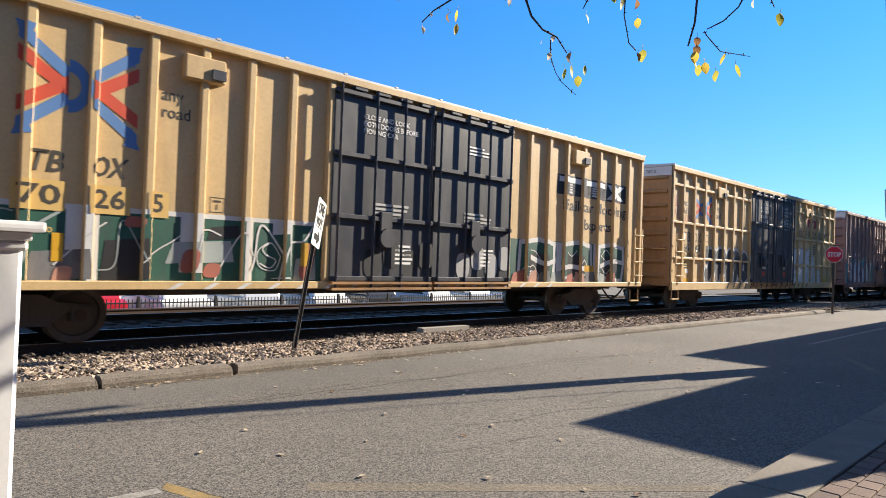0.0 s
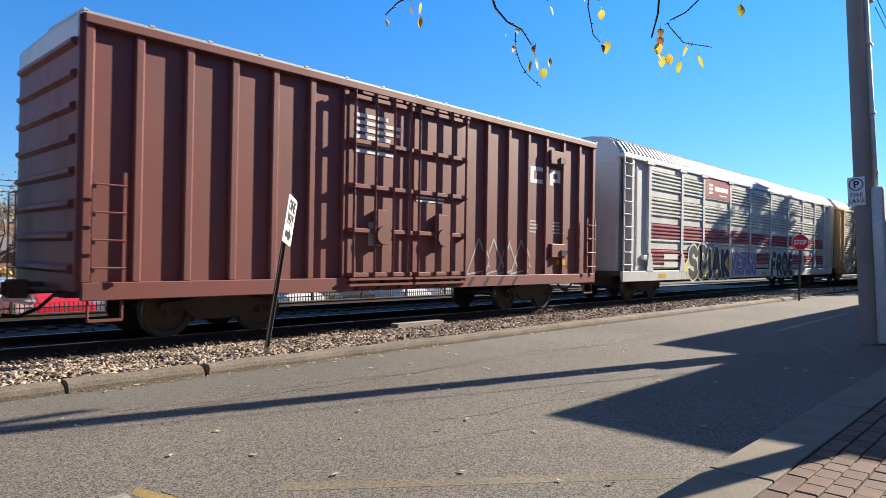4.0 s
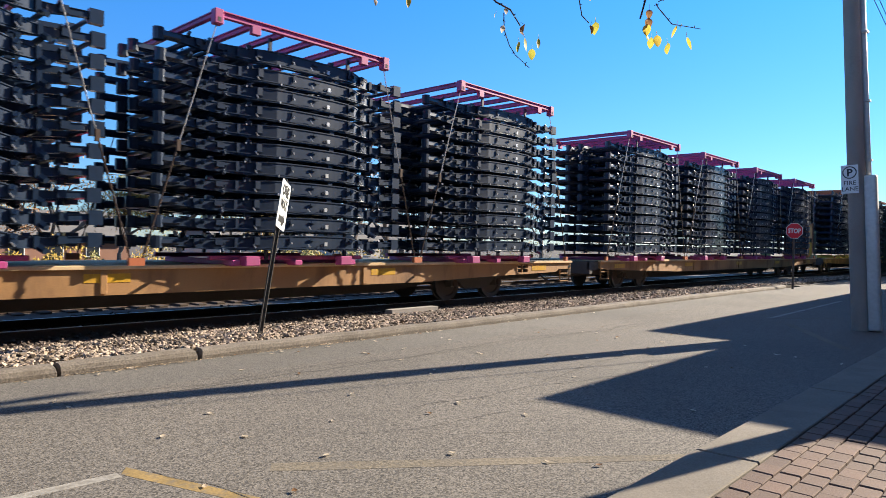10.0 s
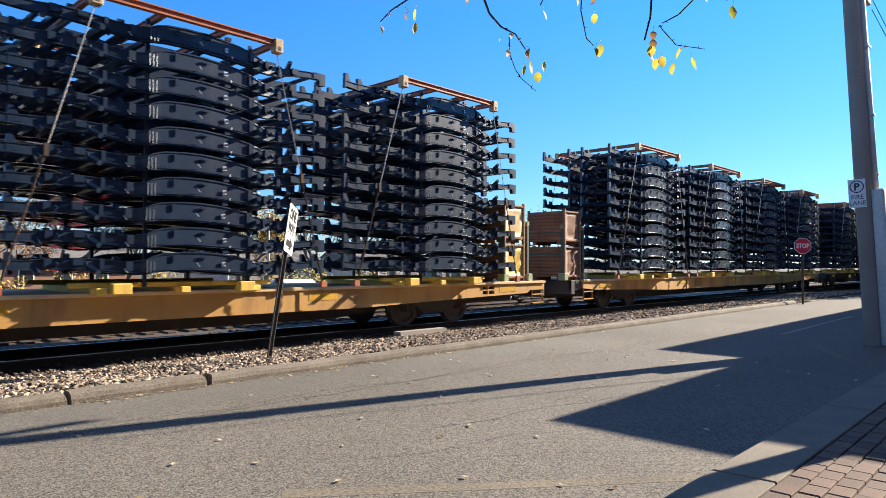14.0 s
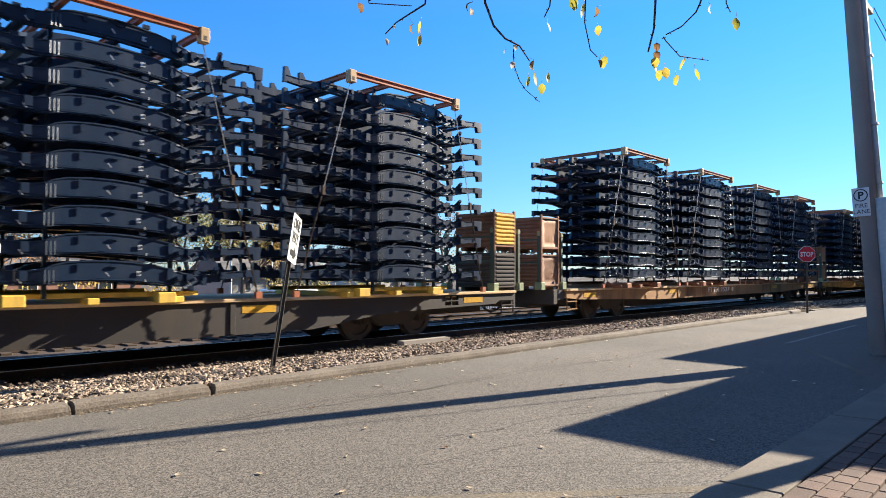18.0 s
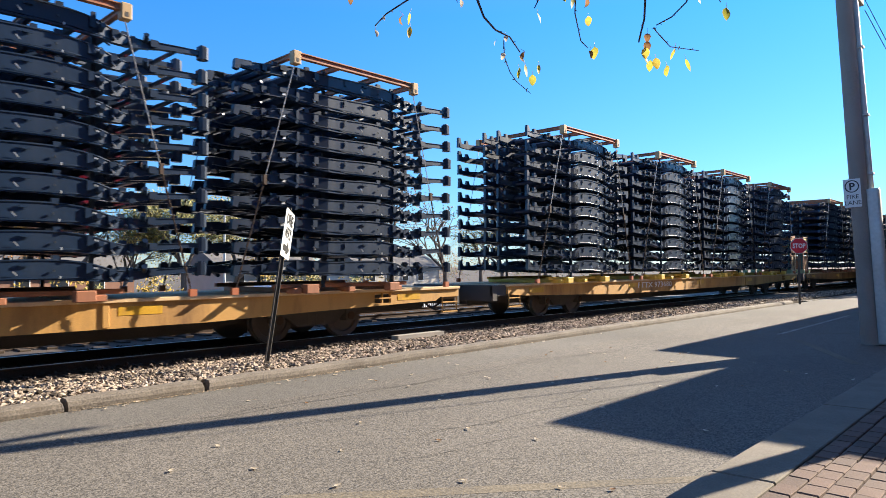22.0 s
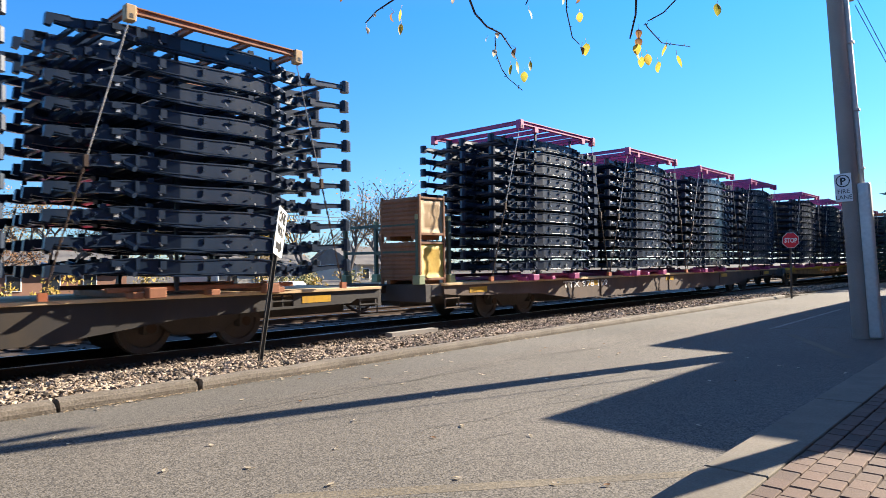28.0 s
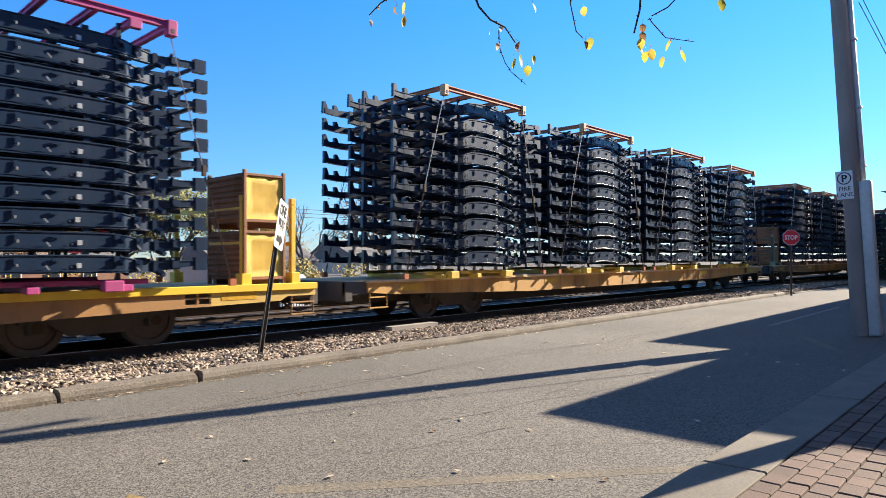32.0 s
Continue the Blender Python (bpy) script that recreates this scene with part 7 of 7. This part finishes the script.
def parked_car(x, y, paint, label, turn=0, van=False):
    th = tagged(new("parked_car"), label, "car", group="cars parked behind the fence")
    th.matrix_basis = pose(x, y, -1.0, 0, 0, turn)
    k = 1.35 if van else 1.0
    low = [(-2.2, 0.35), (2.2, 0.35), (2.25, 0.6), (2.15, 0.85), (1.2, 0.95), (-1.9, 1.0), (-2.2, 0.9)]
    body = part("body", bevelled(fix(prism(bmesh.new(), low, -0.85, 0.85)), 0.06, 2), paint, th, smooth=False)
    cab = [(-1.95, 0.97), (1.15, 0.94), (0.5, 1.4 * k), (-1.3, 1.45 * k), (-1.85, 1.2 * k)]
    part("cabin", bevelled(fix(prism(bmesh.new(), cab, -0.74, 0.74)), 0.06, 2), paint, th)
    for s in (-1, 1):
        part("side_window", fix(prism(bmesh.new(), [(-1.6, 1.02), (0.85, 1.0), (0.4, 1.33 * k), (-1.2, 1.36 * k)], s * 0.745 - 0.006, s * 0.745 + 0.006)), GLASS, th)
        for wx in (-1.35, 1.4):
            w = part("wheel", tube(bmesh.new(), (wx, s * 0.72, 0.33), (wx, s * 0.9, 0.33), 0.33, 18), TYRE, th)
            part("rim", tube(bmesh.new(), (wx, s * 0.88, 0.33), (wx, s * 0.905, 0.33), 0.2, 12), GALV, w)
    part("windscreen", fix(prism(bmesh.new(), [(1.13, 0.98), (1.16, 0.98), (0.54, 1.38 * k), (0.51, 1.38 * k)], -0.66, 0.66)), GLASS, th)
    for s in (-1, 1):
        part("headlight", bevelled(boxes((2.14, 2.24, s * 0.6 - 0.16, s * 0.6 + 0.16, 0.62, 0.76)), 0.02), SIGN_WHITE, th)
    return th


CAR_WHITE = material("white_car_paint", (0.75, 0.76, 0.77), 0.25, vary=0.03, bump=0, coat=0.5)
CAR_RED = material("red_car_paint", (0.4, 0.015, 0.03), 0.25, vary=0.03, bump=0, coat=0.5)
CAR_DARK = material("dark_car_paint", (0.03, 0.035, 0.045), 0.25, vary=0.05, bump=0, coat=0.5)
CAR_SILVER = material("silver_car_paint", (0.45, 0.46, 0.48), 0.3, 0.4, vary=0.03, bump=0, coat=0.5)
for x, y, m, lab, turn, van in ((3.4, 23.6, CAR_WHITE, "white car", 84, False), (6.4, 23.9, CAR_RED, "red car", 95, False), (9.2, 23.4, CAR_WHITE, "white car", 88, False), (12.1, 23.8, CAR_SILVER, "silver car", 92, False),
                               (14.9, 23.5, CAR_WHITE, "white van", 90, True), (18.0, 23.9, CAR_DARK, "dark car", 86, False), (20.9, 23.6, CAR_WHITE, "white car", 94, False), (24.0, 23.8, CAR_SILVER, "silver car", 90, False),
                               (27.0, 23.5, CAR_WHITE, "white car", 88, False), (8.0, 30.0, CAR_WHITE, "white car", 4, False), (17.0, 30.5, CAR_WHITE, "white car", 0, False)):
    parked_car(x, y, m, lab + " parked nose-in behind the black fence", turn, van)

BARK = material("grey_bark", (0.13, 0.105, 0.085), 0.95, vary=0.3, bump=0.6)
FOLIAGE = {"yellow": material("yellow_foliage", (0.34, 0.22, 0.03), 0.7, vary=0.2, bump=0, island=0.5), "green": material("fading_green_foliage", (0.2, 0.18, 0.05), 0.7, vary=0.2, bump=0, island=0.5),
           "orange": material("russet_foliage", (0.28, 0.12, 0.03), 0.7, vary=0.2, bump=0, island=0.5), "brown": material("brown_foliage", (0.2, 0.13, 0.06), 0.7, vary=0.2, bump=0, island=0.5),
           "fir": material("fir_needles", (0.025, 0.05, 0.028), 0.8, vary=0.2, bump=0, island=0.5)}


def tree(x, y, h, kind, leaves, seed, spread=1.0, label=""):
    """A tapered trunk, forking limbs and small leaf blades gathered in uneven clusters at the twigs."""
    r = random.Random(seed)
    th = tagged(new("tree"), label, "tree", group="trees behind the railway")
    th.matrix_basis = pose(x, y, -1.05)
    h += 0.6
    tips = []

    def grow(bm, p, d, length, rad, depth):
        q = p + d * length
        tube(bm, p, q, rad, 7 if depth < 2 else 5, rad * 0.66, cap=False)
        if depth == 4:
            tips.append(q)
            return
        if depth > 1:
            tips.append(p.lerp(q, 0.6))
        for _ in range(3 if depth < 2 else 2):
            n = Vector((r.gauss(0, 1), r.gauss(0, 1), r.gauss(0.25, 0.6))).normalized()
            e = (d * 1.05 + n * 0.85 * spread).normalized()
            grow(bm, q if r.random() < 0.75 else p.lerp(q, 0.75), e, length * r.uniform(0.62, 0.85), rad * 0.62, depth + 1)
    bm = bmesh.new()
    tube(bm, (0, 0, 0), (0, 0, h * 0.24), h * 0.028, 9, h * 0.021, cap=False)
    trunk = part("trunk", bm, BARK, th)
    limb = bmesh.new()
    for _ in range(3):
        n = Vector((r.gauss(0, 0.5), r.gauss(0, 0.5), 1)).normalized()
        grow(limb, Vector((0, 0, h * 0.22)), n, h * 0.24, h * 0.016, 0)
    part("bough", limb, BARK, th)
    co, fs = [], []
    per = max(1, leaves // len(tips))
    for t in tips:
        if r.random() < 0.12:
            continue
        for _ in range(int(per * r.uniform(0.3, 1.9))):
            c = t + Vector((r.gauss(0, 0.06), r.gauss(0, 0.06), r.gauss(0, 0.05))) * h
            u = Vector((r.gauss(0, 1), r.gauss(0, 1), r.gauss(0, 1))).normalized()
            w = u.orthogonal().normalized()
            s = h * r.uniform(0.007, 0.014)
            b = len(co)
            co += [c - u * s, c + w * s * 0.6, c + u * s, c - w * s * 0.6]
            fs.append((b, b + 1, b + 2, b + 3))
    me = bpy.data.meshes.new("crown")
    me.from_pydata([tuple(v) for v in co], [], fs)
    me.materials.append(FOLIAGE[kind])
    tagged(part("crown", me, None, th), kind="stuff")
    return th


for x, y, h, kind, lv, seed, sp in ((9.5, 44, 5.6, "orange", 2600, 1, 1.2), (13.2, 46, 7.6, "brown", 2400, 2, 1.0), (20.6, 44, 8.3, "green", 15000, 3, 0.95), (17.4, 46, 5.6, "yellow", 2600, 21, 1.0), (25.4, 45.5, 7.4, "yellow", 12000, 4, 1.0),
                                    (28.6, 47, 4.0, "yellow", 2200, 6, 1.0), (32.6, 46, 8.0, "brown", 40, 7, 0.5), (37.4, 46, 8.6, "brown", 1300, 22, 1.0), (42.5, 47, 11.2, "orange", 1500, 8, 1.0), (49, 46, 9.6, "brown", 900, 9, 1.0), (57, 48, 9, "green", 2200, 10, 1.0),
                                    (4.6, 47, 6.5, "green", 2200, 11, 1.0), (66, 52, 10, "yellow", 2200, 12, 1.0), (-1, 45, 7, "orange", 2000, 13, 1.0), (80, 55, 11, "brown", 1500, 14, 1.0)):
    tree(x, y, h, kind, lv, seed, sp, {"orange": "tree with thinning russet autumn leaves", "brown": "nearly bare tree with a few brown leaves", "yellow": "tree with bright yellow autumn leaves", "green": "tree with fading green and yellow leaves"}[kind])


def fir(x, y, h, seed, label="tall dark green fir with drooping boughs", slim=0.24):
    r = random.Random(seed)
    th = tagged(new("fir_tree"), label, "tree", group="firs beside the street")
    th.matrix_basis = pose(x, y, -0.05)
    part("trunk", tube(bmesh.new(), (0, 0, 0), (0, 0, h), h * 0.02, 8, 0.03, cap=False), BARK, th)
    co, fs = [], []
    for k in range(26):
        z = h * (0.06 + 0.92 * k / 26)
        reach = h * slim * (1 - k / 27) + 0.15
        for _ in range(9):
            a = r.uniform(0, 6.28)
            for m in range(22):
                u = r.random() ** 0.7
                c = Vector((math.cos(a) * reach * u, math.sin(a) * reach * u, z - 0.28 * reach * u * u)) + Vector((r.gauss(0, 1), r.gauss(0, 1), r.gauss(0, 0.6))) * reach * 0.09
                d = Vector((math.cos(a) + r.gauss(0, 0.5), math.sin(a) + r.gauss(0, 0.5), r.gauss(-0.3, 0.3))).normalized()
                w = d.orthogonal().normalized()
                s = h * r.uniform(0.012, 0.026)
                b = len(co)
                co += [c - d * s, c + w * s * 0.3, c + d * s, c - w * s * 0.3]
                fs.append((b, b + 1, b + 2, b + 3))
    me = bpy.data.meshes.new("crown")
    me.from_pydata([tuple(v) for v in co], [], fs)
    me.materials.append(FOLIAGE["fir"])
    tagged(part("crown", me, None, th), kind="stuff")


for x, y, h, s in ((58, 7.4, 11.5, 1), (63, 6.4, 13, 2), (68, 7.2, 14, 3), (74, 6.2, 14, 4), (80, 7.0, 15, 5), (88, 6.5, 15, 6)):
    fir(x, y, h, s)

for x, y, h, s in ((50.3, 5.0, 15, 11), (53.8, 5.3, 16.5, 12), (57.3, 5.4, 15.5, 13)):
    fir(x, y, h, s, slim=0.16)


def house(x, y, w, d, h, wall, label):
    th = tagged(new("house"), label, "house")
    th.matrix_basis = pose(x, y, -1.05)
    part("wall", boxes((-w / 2, w / 2, -d / 2, d / 2, 0, h)), wall, th)
    part("roof", fix(prism(bmesh.new(), [(-d / 2 - 0.4, h - 0.1), (0, h + d * 0.22), (d / 2 + 0.4, h - 0.1), (d / 2 + 0.4, h - 0.25), (-d / 2 - 0.4, h - 0.25)], -w / 2 - 0.4, w / 2 + 0.4, axis="x")), SHINGLE, th)
    for k in range(int(w / 2.5)):
        wx = -w / 2 + 1.3 + 2.5 * k
        wn_ = part("window", bevelled(boxes((wx - 0.5, wx + 0.5, -d / 2 - 0.06, -d / 2 + 0.02, 1.0, 2.2)), 0.01), SIGN_WHITE, th)
        part("pane", boxes((wx - 0.42, wx + 0.42, -d / 2 - 0.07, -d / 2 - 0.06, 1.08, 2.12)), GLASS, wn_)


def woods(name, x0, x1, y0, y1, count, h0, h1, kinds, seed, label):
    """A belt of far shrubs and trees: leaf blades gathered in uneven clumps, thinning towards the top."""
    r = random.Random(seed)
    for kind in kinds:
        co, fs = [], []
        for _ in range(count):
            x, y, h = r.uniform(x0, x1), r.uniform(y0, y1), r.uniform(h0, h1)
            for _ in range(9):
                cx, cy, cz = r.gauss(0, h * 0.2), r.gauss(0, h * 0.2), h * r.uniform(0.1, 0.85)
                for _ in range(26):
                    c = Vector((x + cx + r.gauss(0, h * 0.075), y + cy + r.gauss(0, h * 0.075), -1.05 + max(0, cz + r.gauss(0, h * 0.08))))
                    u = Vector((r.gauss(0, 1), r.gauss(0, 1), r.gauss(0, 1))).normalized()
                    w = u.orthogonal().normalized()
                    s = r.uniform(0.07, 0.15)
                    b = len(co)
                    co += [tuple(c - u * s), tuple(c + w * s * 0.6), tuple(c + u * s), tuple(c - w * s * 0.6)]
                    fs.append((b, b + 1, b + 2, b + 3))
        me = bpy.data.meshes.new(name)
        me.from_pydata(co, [], fs)
        me.materials.append(FOLIAGE[kind])
        tagged(new(name, me), label, "woods", kind="stuff")


woods("shrubs", -8, 36, 38, 42, 22, 1.6, 3.4, ("yellow", "green"), 31, "yellow and green autumn shrubs behind the parking lot")
woods("far_woods", -40, 150, 66, 84, 42, 5, 9, ("green", "brown", "orange"), 33, "far belt of autumn trees")
house(33, 56, 10, 8, 2.5, STUCCO, "small pale house with a grey shingle roof")
house(14, 58, 14, 9, 2.6, WALL_BRICK, "long low brick house with a grey roof")
house(52, 60, 12, 9, 2.8, STUCCO, "pale house with a grey shingle roof")
house(-4, 58, 12, 9, 2.6, STUCCO, "pale low house with a grey roof")
for x, y, h in ((19.3, 36, 6.2), (24.5, 40, 6.0)):
    lp = tagged(new("lamp_post"), "slim grey lamp post in the parking lot", "lamp post")
    lp.matrix_basis = pose(x, y, -1.0)
    part("shaft", tube(bmesh.new(), (0, 0, 0), (0, 0, h), 0.08, 8, 0.05), GALV, lp)
    part("lamp_head", bevelled(boxes((-0.35, 0.1, -0.12, 0.12, h, h + 0.12)), 0.02), GALV, lp)
for k in range(3):
    bm = bmesh.new()
    tube(bm, (-40, 52, 5.2 + 0.4 * k), (90, 56, 6.0 + 0.4 * k), 0.03, 5)
    tagged(part("power_line", bm, WIRE), "thin overhead power line behind the trees", "cable")

# ---- the tree beside the camera ----
near_tree = tagged(new("street_tree"), "street tree with nearly bare limbs beside the pavement", "tree")
near_tree.matrix_basis = pose(9.3, 0.5, 0.07)
part("trunk", tube(bmesh.new(), (0, 0, 0), (-0.1, 0, 4.4), 0.16, 10, 0.12), BARK, near_tree, smooth=True)
limb = bmesh.new()
path = [Vector((-0.1, 0, 4.3)), Vector((-1.2, 0.1, 5.4)), Vector((-3.0, 0.3, 5.6)), Vector((-5.0, 0.8, 4.9)), Vector((-6.6, 1.4, 3.75))]
for k, (p, q) in enumerate(zip(path, path[1:])):
    tube(limb, p, q, 0.09 - 0.018 * k, 8, 0.072 - 0.018 * k)
for p, q in ((path[2], Vector((-4.2, -0.8, 7.0))), (path[1], Vector((0.4, -1.0, 7.2))), (path[0], Vector((1.2, 0.3, 7.4))), (path[3], Vector((-6.6, 0.1, 5.2)))):
    tube(limb, p, q, 0.05, 6, 0.015)
part("limb", limb, BARK, near_tree, smooth=True)

TWIG = material("dark_twig_bark", (0.07, 0.05, 0.04), 0.8, vary=0.2)
AHEAD, SIDE, UP = Vector((0.7238, 0.6892, 0.0325)).normalized(), Vector((0.6896, -0.7242, 0.0)), Vector((-0.022, -0.021, 0.9995))
REACH = 3.2


def on_spray(a, b, depth=0.0):
    """A place on the hanging sprays: a to the right and b up, in metres, at arm's reach beyond the eye."""
    return Vector(EYE) + AHEAD * (REACH + depth) + SIDE * a + UP * b


spray = tagged(new("hanging_branch"), "thin hanging twigs with a few yellow and brown leaves", "branch")


def twig(points, r0=0.0055):
    bm = bmesh.new()
    ps = [on_spray(*p) for p in points]
    for k, (p, q) in enumerate(zip(ps, ps[1:])):
        tube(bm, p, q, r0 * (1 - 0.12 * k), 6, r0 * (1 - 0.12 * (k + 1)))
        for m in range(2):
            c = p.lerp(q, rng.uniform(0.2, 0.9))
            d = Vector((rng.gauss(0, 1), rng.gauss(0, 1), rng.gauss(0, 1))).normalized() * 0.012
            tube(bm, c, c + d, 0.003, 4, 0.001)
    part("twig", bm, TWIG, spray)


twig([(-0.1, 1.55), (-0.11, 1.21), (-0.188, 1.16), (-0.25, 1.12), (-0.305, 1.062)])
twig([(-0.4, 1.3), (-0.385, 1.213), (-0.175, 1.2)], 0.003)
twig([(0.15, 1.7), (0.182, 1.215), (0.224, 1.103), (0.28, 1.04), (0.35, 1.005), (0.4, 0.93)], 0.007)
twig([(0.32, 0.99), (0.323, 0.91), (0.35, 0.835), (0.38, 0.79), (0.45, 0.73)], 0.0028)
twig([(0.52, 1.5), (0.497, 1.2), (0.47, 1.145)], 0.004)
twig([(0.66, 1.55), (0.671, 1.215), (0.667, 1.12), (0.695, 0.985), (0.73, 0.95)], 0.004)
twig([(1.02, 1.7), (1.011, 1.215), (1.004, 1.09), (0.976, 0.977)], 0.0065)
twig([(1.3, 1.5), (1.229, 1.215), (1.208, 1.17), (1.138, 1.1), (1.062, 1.06)], 0.005)
twig([(1.05, 1.05), (1.062, 1.03), (1.13, 0.955), (1.2, 0.945), (1.27, 0.935)], 0.003)
twig([(1.36, 1.5), (1.355, 1.215), (1.376, 1.17)], 0.003)
hung = {"y": leaf_mesh("leaf", LEAF_Y, 0.075, 0.05), "g": leaf_mesh("leaf", LEAF_G, 0.075, 0.052), "b": leaf_mesh("leaf", LEAF_B, 0.07, 0.045, 0.9), "p": leaf_mesh("leaf", LEAF_P, 0.06, 0.035, 0.6)}


def hang(kind, a, b, s=1.0):
    m = Matrix.Translation(on_spray(a, b, rng.uniform(-0.04, 0.04))) @ pose(0, 0, 0, rng.uniform(-50, 50), 90 + rng.uniform(-35, 35), rng.uniform(0, 360)) @ Matrix.Scale(s * 0.74, 4)
    part("leaf", hung[kind], None, spray, at=m)


for kind, a, b, s in (("b", -0.43, 1.23, 1), ("y", -0.13, 1.13, 1.1), ("y", -0.14, 1.07, 1), ("b", -0.19, 1.13, 1), ("p", -0.3, 1.06, 0.9), ("p", -0.26, 1.1, 0.6), ("b", 0.1, 1.22, 1), ("p", 0.12, 1.2, 0.9),
                      ("p", 0.33, 1.02, 0.9), ("p", 0.28, 1.0, 0.6), ("p", 0.32, 0.93, 1), ("b", 0.4, 0.93, 1.1), ("g", 0.42, 0.88, 1.2), ("g", 0.39, 0.86, 1), ("g", 0.49, 0.88, 0.9), ("g", 0.465, 0.83, 1),
                      ("g", 0.49, 1.12, 1.1), ("g", 0.6, 1.23, 1.2), ("g", 0.66, 1.22, 1.3), ("b", 0.73, 1.17, 1), ("y", 0.725, 1.09, 1), ("g", 0.75, 0.95, 1.2), ("b", 0.74, 0.94, 0.9),
                      ("b", 1.02, 1.03, 1), ("b", 1.01, 0.98, 1.1), ("y", 1.0, 0.94, 1.1), ("g", 0.99, 0.91, 1.2), ("g", 1.04, 0.9, 1), ("y", 1.07, 0.91, 1.1), ("g", 1.11, 0.87, 1.1), ("y", 1.145, 0.95, 1.1), ("g", 1.2, 0.89, 1.2),
                      ("g", 1.41, 1.15, 1.2), ("p", 1.28, 1.22, 1)):
    hang(kind, a, b, s)


motions()
